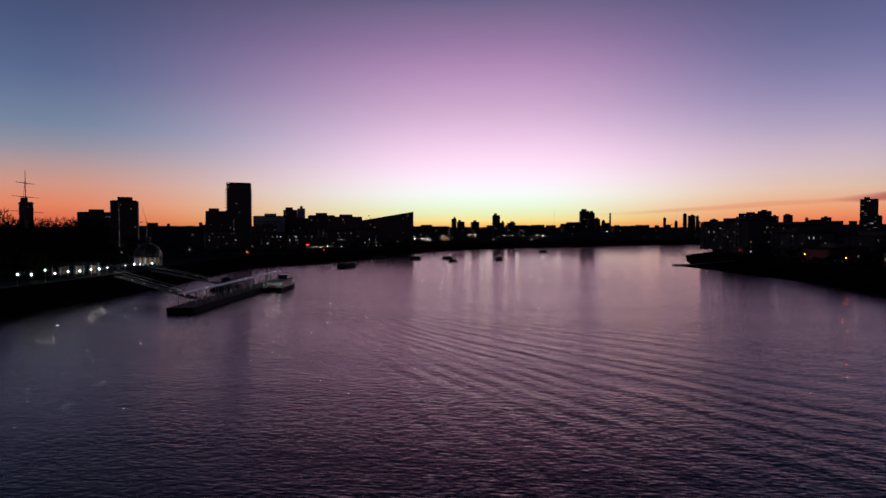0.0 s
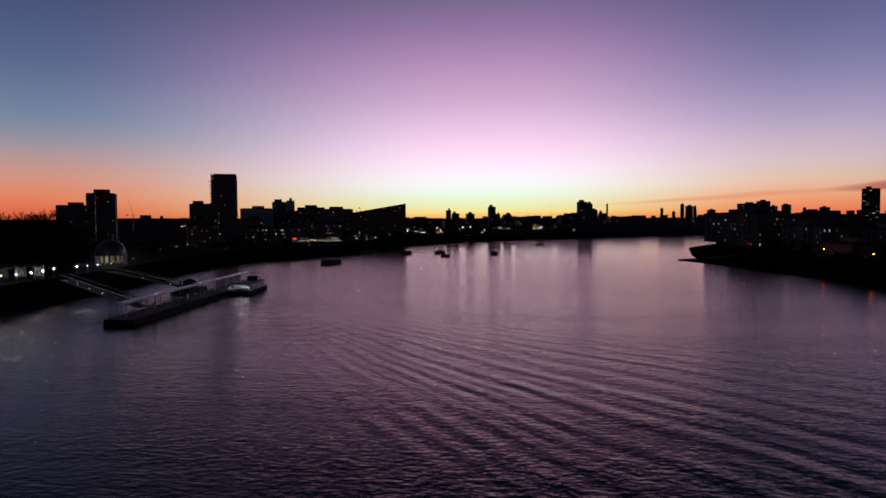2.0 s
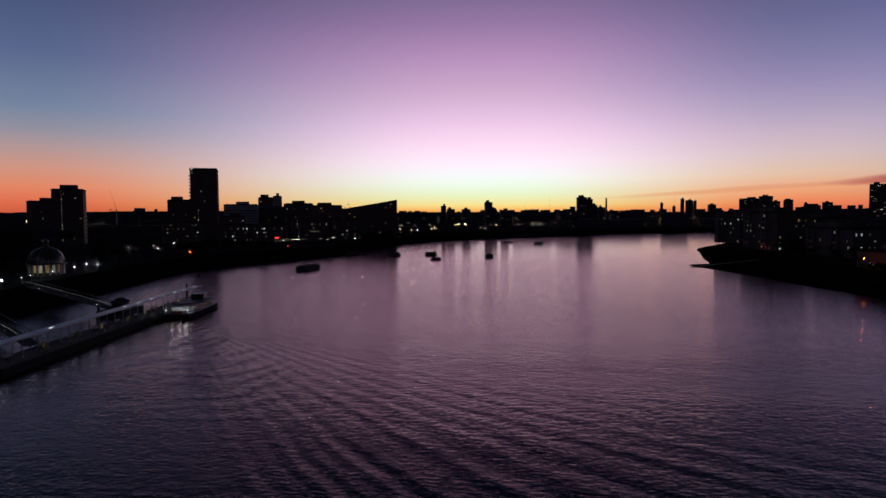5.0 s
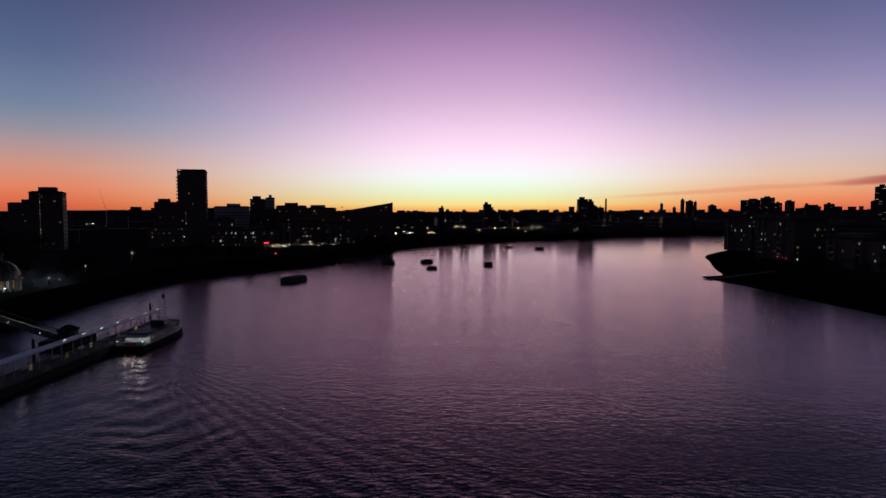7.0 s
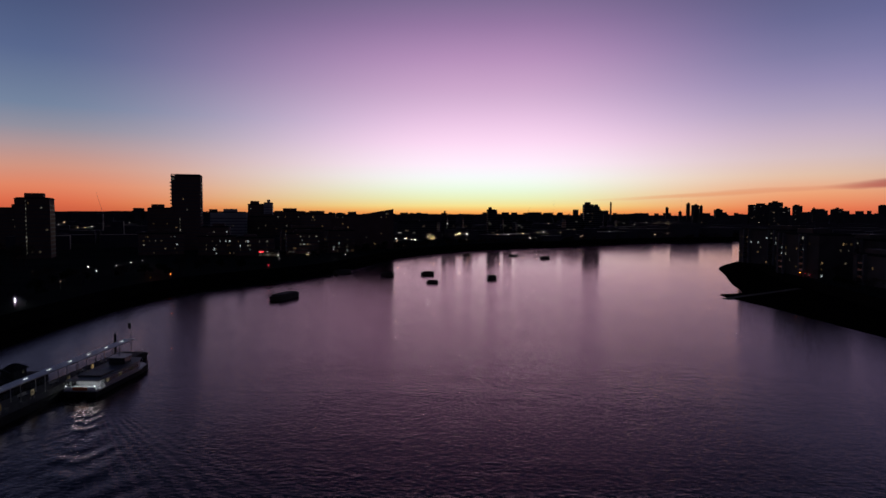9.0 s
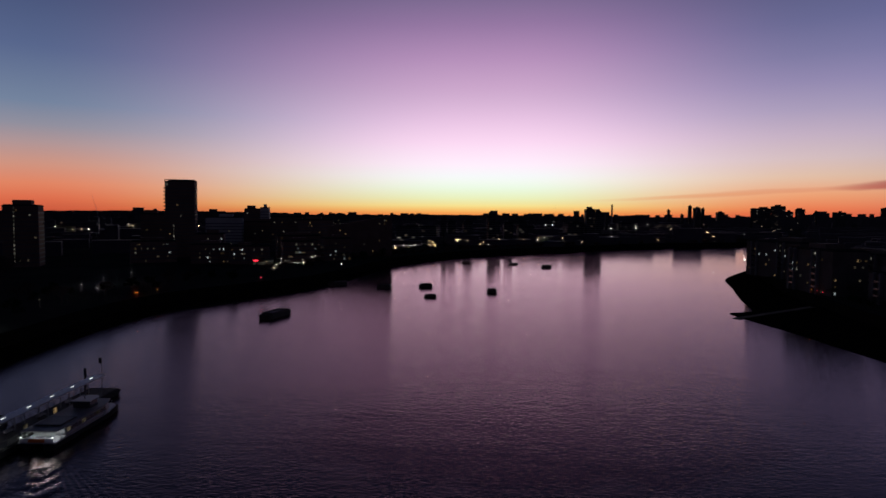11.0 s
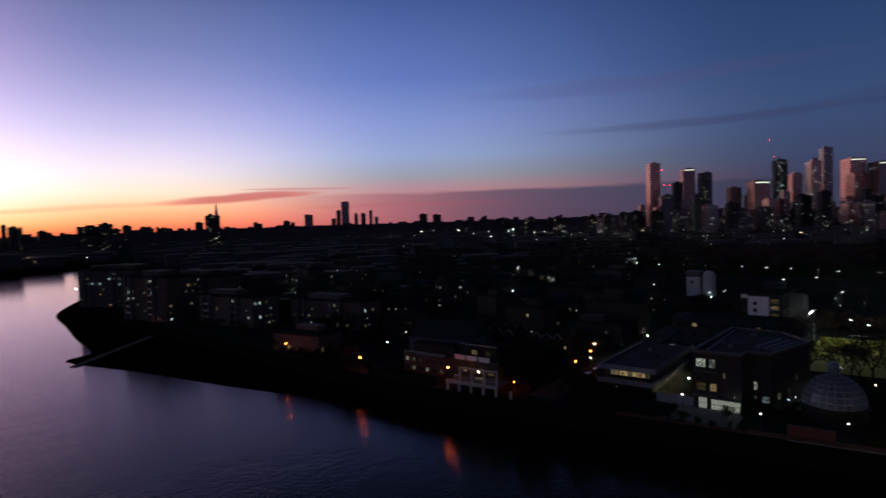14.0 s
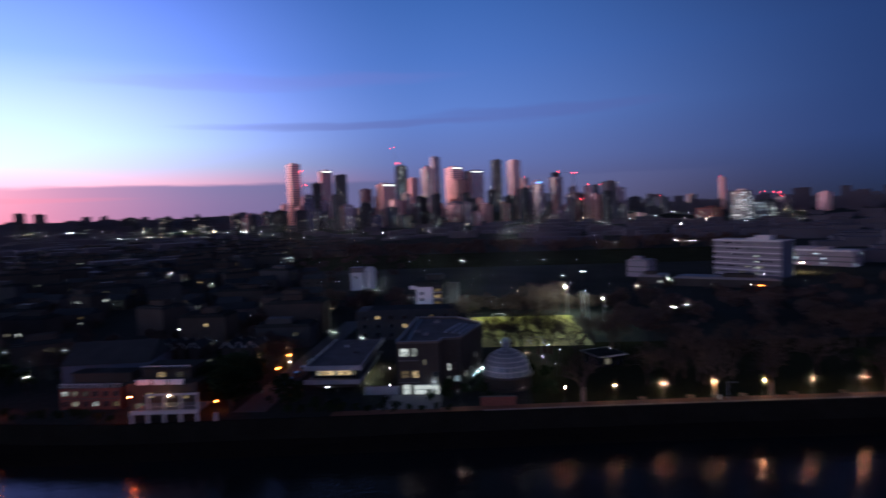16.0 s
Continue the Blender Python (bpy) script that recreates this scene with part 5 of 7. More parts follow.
# ---- moored barges and buoys ----
def barge(x, y, yaw, length, width, deep=1.6, label="dark steel lighter moored in midstream"):
    b = thing("moored_barge", x, y, 0, yaw, label, "barge", "moored barges")
    o = [(-length / 2, -width * 0.4), (-length * 0.38, -width / 2), (length * 0.38, -width / 2), (length / 2, -width * 0.36), (length / 2, width * 0.36), (length * 0.38, width / 2), (-length * 0.38, width / 2), (-length / 2, width * 0.4)]
    part("hull", prism(bmesh.new(), [(px * 0.96, py * 0.94) for px, py in o], -0.7, deep, 1.05), M_RUST, b)
    bm = bmesh.new()
    for s in (-1, 1):
        box(bm, -length * 0.37, length * 0.37, s * width * 0.42 - 0.15, s * width * 0.42 + 0.15, deep, deep + 0.7)
        box(bm, s * length * 0.37 - 0.15, s * length * 0.37 + 0.15, -width * 0.42, width * 0.42, deep, deep + 0.7)
    part("coaming", bm, M_RUST, b)
    part("hatch", boxm(-length * 0.35, length * 0.35, -width * 0.4, width * 0.4, deep, deep + 0.45), M_DECK, b)
    part("bollard", lathe(bmesh.new(), ((0.25, deep), (0.2, deep + 0.6), (0.3, deep + 0.7)), 8, length * 0.43, 0), M_BLACKMETAL, b)
    return b


barge(-105.3, 356, 80, 19, 6.0, 2.0, "long dark barge moored off the south bank")
barge(-11, 457, 15, 5.5, 4, 1.7)
barge(-54, 478, 20, 8.5, 4, 1.6)
barge(-45, 431, 10, 7, 3, 0.9)
barge(-79, 468, 5, 9, 4, 1.7)
barge(33, 645, 12, 9, 4, 1.6)
barge(4, 675, 8, 9, 3, 1.0)
barge(-42, 680, 8, 9, 4, 1.3)
barge(-112, 480, 60, 14, 5, 1.8, "dark lighter moored close to the south bank")

# lamps along the south bank
for x, y, tall in ((-148, 148, 3.5), (-144, 148.5, 3.5), (-154, 166, 3.6), (-144.0, 158.0, 3.2), (-144.6, 164.6, 3.2), (-146.0, 171.6, 3.0), (-147.6, 179.0, 2.9), (-149.2, 185.6, 3.0), (-151.1, 192.6, 3.0), (-151.6, 203.8, 3.1), (-153.2, 211.6, 3.0), (-163.5, 231, 1.7), (-163.8, 235.5, 1.7),
                   (-163.5, 240, 1.7), (-170, 253, 1.8), (-175, 271.6, 1.9), (-179, 284, 1.9), (-174, 278, 1.8), (-172, 281, 1.8)):
    street_lamp(x, y, tall=tall, light=L_RIVER, size=0.085 if y < 220 else 0.05, group="south bank lamps")
street_lamp(-146, 436, tall=2.2, light=L_REDSIGN, size=0.3, group="south bank lamps", label="red lamp on the river wall")
for x, y in ((-171.6, 356), (-170.2, 370)):
    street_lamp(x, y, tall=2.8, light=L_ORANGE, size=0.08, group="south bank lamps", label="street lamp with an orange sodium glow")
for i in range(30):
    street_lamp(-190 + rng.uniform(0, 44), 541 + rng.uniform(0, 12), tall=rng.uniform(1.2, 3.2), light=rng.choice((L_FAR, L_FAR, L_FAR, L_FARWARM)), size=rng.choice((0.05, 0.07, 0.1)), group="car park lamps", label="small white lamp over the riverside car park")
for i in range(30):
    y = 300 + i * 13 + rng.uniform(-4, 4)
    x = -176 - rng.uniform(0, 60) + (30 if y > 480 else 0)
    street_lamp(x, y, tall=rng.uniform(3.2, 5), light=rng.choice((L_FAR, L_FAR, L_FARWARM)), size=0.07, group="south bank lamps")
for i in range(26):
    street_lamp(-118 - rng.uniform(0, 90), 480 + i * 7, tall=4, light=L_FAR, size=0.07, group="south bank lamps")
sign = thing("lit_shop_front", -192, 548, QUAY, 20, "low shop with a glowing red fascia", "shop")
part("wall", boxm(-8, 8, -3, 6, 0, 5), M_DARKCONC, sign)
part("fascia", boxm(-7, -3.6, -3.3, -3.0, 3.4, 4.2), L_REDSIGN, sign, "glowing red fascia")
for i in range(5):
    pane(sign, "white", -6 + i * 3, -3.05, 1.6, 2.2, 1.8)
for i in range(22):
    p = SOUTH_WALL[12 + i * 2] if 12 + i * 2 < len(SOUTH_WALL) else SOUTH_WALL[-1]
    tree(p.x - rng.uniform(12, 34), p.y + rng.uniform(-8, 8), scale=rng.uniform(0.8, 1.15), kind=rng.choice(("bare", "bushy")), group="south bank trees")
for i in range(16):
    tree(-200 - rng.uniform(0, 120), 160 + i * 16 + rng.uniform(-6, 6), scale=rng.uniform(0.9, 1.4), kind=rng.choice(("bare", "bare", "bushy")), group="south bank trees")

for i in range(34):
    y = 196 + i * 8 + rng.uniform(-4, 4)
    tree(-172 - rng.uniform(0, 26) - (34 if 280 < y < 372 else 8), y, scale=rng.uniform(0.5, 0.95), kind=rng.choice(("bushy", "bushy", "bare")), group="south bank trees")
for i in range(14):
    tree(-300 - rng.uniform(-14, 40), 330 + i * 8, scale=rng.uniform(1.3, 1.7), kind="bare", group="south bank trees")
for i in range(34):
    tree(-176 - rng.uniform(0, 44), 140 + i * 2.4, scale=rng.uniform(1.0, 1.5), kind=rng.choice(("bare", "bushy")), group="south bank trees")

for i in range(13):
    a, d = radians(-47 + i * 0.85), rng.uniform(330, 390)
    tree(-2 + d * math.sin(a), -15 + d * math.cos(a), scale=rng.uniform(2.1, 2.6), kind="bare", group="south bank trees", label="tall leafless tree against the dusk sky")

for i in range(17):
    tree(-159 - rng.uniform(0, 9), 94 + i * 5, scale=rng.uniform(1.0, 1.4), kind="bushy", group="south bank trees", label="dense dark tree behind the riverside lamps")
for i in range(8):
    tree(-171 - rng.uniform(0, 10), 203 + i * 4.6, scale=rng.uniform(0.8, 1.2), kind="bushy", group="south bank trees", label="dense dark tree behind the riverside lamps")
for i in range(18):
    tree(-204 - rng.uniform(0, 24), 212 + i * 4.4, scale=rng.uniform(1.4, 1.9), kind=rng.choice(("bushy", "bushy", "bare")), group="south bank trees", label="tall dark tree behind the riverside path")

# ---- north bank: promenade, rotunda, park ----
def wall_x(y):
    """The river wall's x on the north bank at y."""
    for a, b in zip(NORTH_WALL, NORTH_WALL[1:]):
        if a.y <= y <= b.y:
            return a.x + (b.x - a.x) * (y - a.y) / (b.y - a.y)
    return 150.0


bm = bmesh.new()
ys = [-220 + 6 * i for i in range(66)]
strip(bm, [Vector((wall_x(y) + 4.7, y)) for y in ys], [Vector((wall_x(y) + 0.3, y)) for y in ys], QUAY + 0.05, QUAY + 0.05)
bmesh.ops.recalc_face_normals(bm, faces=bm.faces)
solid("promenade", bm, M_PATH, "paved riverside promenade under lamps", "path", "structure")
bm = bmesh.new()
strip(bm, [Vector((210, y)) for y in ys[:58]], [Vector((wall_x(y) + 4.7, y)) for y in ys[:58]], QUAY + 0.03, QUAY + 0.04)
bmesh.ops.recalc_face_normals(bm, faces=bm.faces)
solid("park_lawn", bm, M_GRASS, "dark park lawn behind the promenade", "lawn", "structure")
rotunda(160.5, 127.8, QUAY, M_BRICK, False, False, 3.8, M_DOME, M_PALE)
for y in (139.5, 114.5, 102.6, 90.8, 79.0, 67.0, 55.2, 43.2, 31.0, 19.0, 7.0, -5.0, -17.0):
    street_lamp(wall_x(y) + 4.3, y, tall=3.9, light=L_WARM if y != 139.5 else L_WHITE, size=0.068, group="promenade lamps", label="riverside promenade lamp with a warm glowing globe")
for x, y in ((176, 117), (168, 114), (186, 141), (182, 128), (146.2, 124.2)):
    street_lamp(x, y, tall=3.8, light=L_WHITE, size=0.075, group="park lamps")


def bench(x, y, yaw):
    b = thing("park_bench", x, y, QUAY + 0.05, yaw, "wooden slatted park bench facing the river", "bench", "promenade benches")
    for i in range(4):
        part("seat_slat", boxm(-0.9, 0.9, -0.25 + i * 0.13, -0.15 + i * 0.13, 0.42, 0.46), M_WOOD, b)
    for i in range(3):
        part("back_slat", boxm(-0.9, 0.9, 0.27, 0.31, 0.55 + i * 0.14, 0.65 + i * 0.14), M_WOOD, b)
    for u in (-0.75, 0.75):
        bm = boxm(u - 0.04, u + 0.04, -0.22, -0.15, 0, 0.42)
        box(bm, u - 0.04, u + 0.04, 0.22, 0.27, 0, 0.95)
        part("leg", bm, M_BLACKMETAL, b)
    return b


edging = thing("promenade_edging", 0, 0, QUAY, 0, "pale stone edging along the promenade's river side", "edging")
for k in range(34):
    y0 = 134 - k * 6
    x0, x1 = wall_x(y0), wall_x(y0 - 6)
    part("edging_stone", boxm(0.02, 5.98, -0.2, 0.2, 0.4, 0.62), M_EDGING, edging, at=pose(x0, y0, 0, 0, 0, math.degrees(math.atan2(-6, x1 - x0))))
first = bench(wall_x(96) + 3.9, 96, -90)
for y in (84.5, 72, 60, 48, 37, 25, 13):
    copy_thing(first, pose(wall_x(y) + 3.9, y, QUAY + 0.05, 0, 0, -90 + rng.uniform(-2, 2)))
# railing on the coping
for seg in range(12):
    y0 = 120 - seg * 14
    rail = thing("river_railing", wall_x(y0), y0, QUAY + 0.45, 0, "low iron railing on the river wall", "railing", "river railings")
    for k in range(8):
        y = y0 - k * 1.75
        part("post", boxm(wall_x(y) - wall_x(y0) - 0.03, wall_x(y) - wall_x(y0) + 0.03, -k * 1.75 - 0.03, -k * 1.75 + 0.03, 0, 0.75), M_BLACKMETAL, rail)
    bm = bmesh.new()
    for z in (0.4, 0.74):
        rod(bm, (0, 0, z), (wall_x(y0 - 14) - wall_x(y0), -14, z), 0.03, seg=4)
    part("rail", bm, M_BLACKMETAL, rail)
brick_wall = thing("garden_wall", 144.6, 130.5, QUAY, 92, "low red brick wall in front of the rotunda", "wall")
part("wall", boxm(-4.2, 4.2, -0.25, 0.25, 0, 2.2), M_REDBRICK, brick_wall)
part("coping", boxm(-4.35, 4.35, -0.35, 0.35, 2.2, 2.36), M_STONE, brick_wall)
bin_ = thing("litter_bin", wall_x(79) + 3.0, 78, QUAY + 0.05, 0, "small pale litter bin on the promenade", "bin")
part("body", lathe(bmesh.new(), ((0.28, 0), (0.3, 0.9), (0.33, 0.95), (0.2, 1.1)), 10), M_PALE, bin_)
sign_post = thing("notice_post", wall_x(77) + 2.5, 76.2, QUAY + 0.05, 0, "slim grey post on the promenade", "post")
part("pole", rod(bmesh.new(), (0, 0, 0), (0, 0, 4.2), 0.06, 0.05, 6), M_STEEL, sign_post)
part("arm", rod(bmesh.new(), (0, 0, 4.2), (0, -2.2, 4.3), 0.05, 0.04, 5), M_STEEL, sign_post)
kiosk = thing("glazed_kiosk", 182, 98.3, QUAY, 24, "dark square pavilion with a pale-edged flat roof", "pavilion")
part("wall", boxm(-4, 4, -4, 4, 0, 3.2), M_GLASSY, kiosk)
bm = boxm(-4.8, 4.8, -4.8, 4.8, 3.2, 3.45)
part("roof", bm, M_ROOF, kiosk)
for s in (-1, 1):
    part("roof_edge", boxm(-4.9, 4.9, s * 4.85 - 0.05, s * 4.85 + 0.05, 3.2, 3.5), M_SPANDREL, kiosk)
    part("roof_edge", boxm(s * 4.85 - 0.08, s * 4.85 + 0.08, -4.75, 4.75, 3.2, 3.5), M_STEEL, kiosk)
pane(kiosk, "dim", -4.02, 1.5, 1.7, 1.4, 1.6, -90)
pane(kiosk, "dark", -4.02, -0.6, 1.7, 0.5, 1.6, -90)

# floodlit pitch
bm = bmesh.new()
for i in range(9):
    box(bm, 206 + i * 6.4, 206 + i * 6.4 + 6.36, 97, 140, QUAY - 0.3, QUAY + 0.06)
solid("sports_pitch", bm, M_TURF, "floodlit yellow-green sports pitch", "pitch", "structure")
for x, y, ax, ay in ((268, 97.5, 250, 118), (254, 93, 268, 116), (248, 92, 262, 122), (234, 88, 228, 112), (246, 142, 232, 118), (251, 141, 266, 122)):
    f = thing("floodlight_mast", x, y, QUAY, 0, "tall steel floodlight mast beside a sports pitch", "floodlight", "floodlight masts")
    part("pole", lathe(bmesh.new(), ((0.16, 0), (0.12, 6), (0.08, 11.6)), 8), M_STEEL, f)
    tx, ty = ax - x, ay - y
    yaw = math.degrees(math.atan2(ty, tx))
    part("crossarm", boxm(-0.1, 0.1, -0.8, 0.8, 11.4, 11.55), M_STEEL, f, at=pose(0, 0, 0, 0, 0, yaw))
    for v in (-0.55, 0.55):
        head = part("head", boxm(-0.26, 0.26, -0.3, 0.3, -0.3, 0.16), M_BLACKMETAL, f, at=pose(0, 0, 11.6, 0, 0, yaw) @ pose(0.3, v, 0, 0, -40, 0))
        part("lens", boxm(-0.1, 0.1, -0.16, 0.16, -0.33, -0.304), L_FLOOD, head)


def goal(x, y, yaw):
    g = thing("football_goal", x, y, QUAY + 0.06, yaw, "white football goal on the pitch", "goal", "football goals")
    bm = bmesh.new()
    for s in (-1, 1):
        rod(bm, (s * 2.4, 0, 0), (s * 2.4, 0, 2.2), 0.07, seg=6)
        rod(bm, (s * 2.4, 0, 2.2), (s * 2.4, 1.2, 0), 0.04, seg=4)
    rod(bm, (-2.4, 0, 2.2), (2.4, 0, 2.2), 0.07, seg=6)
    part("frame", bm, M_WHITE, g)
    return g


goal(258, 128, -90)
goal(210, 116, 90)
for i in range(17):
    tree(194 + rng.uniform(-8, 8), 90 + i * 3.4 + rng.uniform(-2.5, 2.5), scale=rng.uniform(1.0, 1.6), group="park trees")
for i in range(11):
    tree(268 + rng.uniform(0, 14), 99 + i * 1.3 + rng.uniform(-1.5, 1.5), scale=rng.uniform(0.7, 1.35), kind="lit", group="park trees", label="leafless tree with floodlight put into its colours")
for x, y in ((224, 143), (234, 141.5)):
    tree(x, y, scale=rng.uniform(1.1, 1.4), kind="lit", group="park trees", label="leafless tree with lamplight put into its colours")
for i in range(44):
    x, y = rng.uniform(158, 202), rng.uniform(-110, 92)
    tree(x, y, scale=rng.uniform(0.85, 1.35), kind="bare" if rng.random() < 0.8 else "bushy", group="park trees")
far_trees = [(276 + rng.uniform(0, 14), 70 + i * 3.6, rng.uniform(1.0, 1.4)) for i in range(26)] + [(rng.uniform(205, 280), rng.uniform(-90, 78), rng.uniform(1.0, 1.6)) for i in range(44)]
far_trees += [(rng.uniform(280, 350), rng.uniform(-130, 74), rng.uniform(0.8, 1.2)) for i in range(40)]
for y in (110, 78.4, 64.9, 36.5, 5, -30):
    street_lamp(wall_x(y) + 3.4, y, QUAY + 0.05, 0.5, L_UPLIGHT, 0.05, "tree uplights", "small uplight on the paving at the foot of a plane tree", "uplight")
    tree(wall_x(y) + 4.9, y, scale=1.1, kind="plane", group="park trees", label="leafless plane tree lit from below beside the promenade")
for x, y in ((151, 121), (152, 117), (153, 139), (156, 143), (151, 144), (166, 117), (171, 121), (150, 134)):
    tree(x, y, scale=rng.uniform(0.45, 0.65), kind="bushy", group="park shrubs", label="dark rounded evergreen shrub beside the rotunda")

# ---- college building with the stepped flat roof ----
col = thing("college_building", 154, 138, QUAY, 0, "dark brick four-storey building with lit ground floor", "building")
PLAN = [(0, 18), (0, 7.2), (3.5, 6.8), (4.2, 2), (24, -3.7), (34, 4), (35.5, 16.5)]
bm = prism(bmesh.new(), PLAN, 0, 13.4)
bmesh.ops.recalc_face_normals(bm, faces=bm.faces)
part("wall", bm, M_BRICK, col, "dark brick walls")
bm = prism(bmesh.new(), [(17 + (x - 17) * 0.99, 8 + (y - 8) * 0.985) for x, y in PLAN], 13.404, 13.5)
bmesh.ops.recalc_face_normals(bm, faces=bm.faces)
part("roof", bm, M_FELT, col, "worn grey felt roof")
for a, b in zip(PLAN, PLAN[1:] + PLAN[:1]):
    va, vb = Vector(a), Vector(b)
    yaw = math.degrees(math.atan2(vb.y - va.y, vb.x - va.x))
    part("parapet", boxm(-0.15, (vb - va).length + 0.15, -0.2, 0.2, 13.39, 13.95), M_STONE, col, at=pose(va.x, va.y, 0, 0, 0, yaw))
    part("parapet_cap", boxm(-0.2, (vb - va).length + 0.2, -0.27, 0.27, 13.95, 14.05), M_CAP, col, at=pose(va.x, va.y, 0, 0, 0, yaw))
for x, y, w, d in ((9, 11, 2.4, 1.2), (27, 9, 3.0, 1.6), (13, 13.5, 1.4, 1.4)):
    part("roof_unit", boxm(x, x + w, y, y + d, 13.5, 14.1, taper=0.1), M_CONC, col)
for i in range(3):
    part("roof_light", boxm(0, 13, -0.55, 0.55, 13.5, 13.9, taper=0.2), M_CAP, col, "long ridged roof light", at=pose(10 + i * 1.0, 2.4 + i * 1.9, 0, 0, 0, -16))
part("roof_strip", boxm(3, 33, 15.2, 15.7, 13.5, 13.7), M_CAP, col)
for y, w, z, h, kind in ((16.2, 2.1, 11.1, 2.1, "white"), (13.65, 1.4, 11.1, 2.1, "white"), (16.2, 2.1, 5.4, 1.9, "warm"), (13.4, 1.4, 5.4, 1.9, "warm"), (15.8, 1.9, 1.45, 2.6, "shop"), (10.7, 6.4, 1.35, 2.5, "shop"), (8.3, 1.2, 5.3, 1.3, "dark")):
    framed(col, kind, -0.02, y, z, w, h, -90, max(2, round(w / 0.7)), 1)
pane(col, "dim", -0.02, 11.0, 8.5, 0.4, 1.3, -90)
for y, z, w, h, kind in ((5.0, 6.2, 0.6, 2.0, "white"), (5.0, 3.0, 0.6, 1.5, "white"), (2.9, 3.0, 1.5, 1.5, "cool"), (3.2, 6.4, 0.5, 1.6, "dark")):
    framed(col, kind, 3.44 + (6.8 - y) * 0.146, y, z, w, h, -82, 2, 1)
for u, z, w in ((4, 3.2, 1.2), (9, 3.2, 0.8), (13, 6.2, 0.8), (17, 3.2, 0.6)):
    framed(col, "dim", 4.2 + u * 0.961, 2 - u * 0.277 - 0.04, z, w, 1.3, -16)
for z in (3.5, 9.2):
    part("balcony", boxm(-1.0, 0, 12.6, 17.8, z - 0.15, z + 0.1), M_CONC, col)
    part("balcony_rail", boxm(-1.04, -1.0, 12.6, 17.8, z + 0.1, z + 0.9), M_BLACKMETAL, col)
for i in range(6):
    street_lamp(160.6 + i * 3.6, 136.6 - i * 1.04, tall=3.0, light=L_COOL, size=0.075, group="path lights", label="short post with a cool white path light", name="path_light")

# ---- club house with white fascias and a glazed upper floor ----
club = thing("boat_club", 160, 164.9, QUAY, 0, "low club house with white fascia bands and a lit glazed floor", "building")
part("ground_floor", boxm(1.5, 30, 3.9, 15.5, 0, 2.6), M_BRICK, club)
part("balcony", boxm(-4.0, 31, 1.8, 16.6, 2.6, 2.9), M_CONC, club)
part("balcony_front", boxm(-4.2, -4.0, 1.8, 16.6, 2.5, 3.7), M_FASCIA, club, "white balcony fascia")
part("balcony_side", boxm(-4.2, 24, 1.6, 1.8, 2.5, 3.7), M_FASCIA, club, "white balcony fascia")
part("upper_floor", boxm(0.6, 30, 3.4, 15.6, 2.9, 5.8), M_GLASSY, club, "dark glazed upper floor")
for i in range(9):
    pane(club, "warm" if i % 4 else "dim", 0.55, 4.4 + i * 1.2, 4.5, 0.95, 1.7, -90)
for i in range(10):
    part("mullion", boxm(0.42, 0.58, 3.75 + i * 1.2, 3.86 + i * 1.2, 2.9, 5.8), M_BLACKMETAL, club)
part("roof", boxm(-2.2, 33, 1.6, 16.8, 5.8, 6.4), M_FELT, club, "grey felt roof")
part("fascia", boxm(-2.4, -2.2, 1.4, 17.0, 5.7, 7.0), M_FASCIA, club, "white roof fascia")
part("fascia", boxm(-2.2, 33, 1.4, 1.6, 5.7, 7.0), M_FASCIA, club, "white roof fascia")
part("fascia", boxm(-2.2, 33, 16.8, 17.0, 5.7, 6.8), M_STEEL, club)
part("roof_hatch", boxm(14, 16, 6, 7.4, 6.4, 6.9, taper=0.1), M_FELT, club)
part("roof_vent", lathe(bmesh.new(), ((0.3, 6.4), (0.3, 7.0), (0.4, 7.05), (0.1, 7.2)), 8, 22, 11), M_STEEL, club)
part("side_wall", boxm(1.4, 28, 3.3, 3.4, 0, 5.7), M_COURT, club, "rendered side wall")
for u in (5, 13, 21):
    part("soffit_light", boxm(u, u + 0.5, 2.1, 2.3, 2.5, 2.58), L_SOFFIT, club)
yard = thing("forecourt_wall", 154.5, 157, QUAY, 90, "pale rendered forecourt wall lit by a lamp", "wall")
part("wall", boxm(-1, 8, -0.2, 0.2, 0, 2.2), M_FASCIA, yard)
part("coping", boxm(-1.1, 8.1, -0.26, 0.26, 2.2, 2.32), M_STONE, yard)
bm = bmesh.new()
for i in range(7):
    for j in range(9):
        box(bm, 142.6 + i * 1.6, 142.6 + i * 1.6 + 1.56, 144.5 + j * 1.7, 144.5 + j * 1.7 + 1.66, QUAY, QUAY + 0.10 + 0.01 * ((i * 7 + j * 3) % 3))
solid("forecourt", bm, M_COURT, "pale concrete slab forecourt lit from the windows", "paving", "structure")
for x, y in ((150, 157.4), (152.6, 146.7)):
    street_lamp(x, y, tall=3.9, light=L_COURT, size=0.07, group="forecourt lamps")
for x, y in ((146, 170), (147, 176), (146, 183), (148, 188), (145, 158), (143, 171), (148, 147), (149, 143)):
    tree(x, y, scale=rng.uniform(0.25, 0.5), kind="bushy", group="forecourt shrubs", label="dark clipped evergreen shrub by the forecourt")
for i in range(13):
    tree(140.6 - i * 0.12 + rng.uniform(0, 1.2), 142 + i * 3.2, scale=rng.uniform(0.3, 0.55), kind="bushy", group="forecourt shrubs", label="dark shrub behind the river wall")
street_lamp(163, 191, tall=5.2, light=L_ORANGE, size=0.14, group="side street lamps", label="street lamp with an orange sodium glow")
street_lamp(178, 193, tall=5.2, light=L_ORANGE, size=0.14, group="side street lamps", label="street lamp with an orange sodium glow")
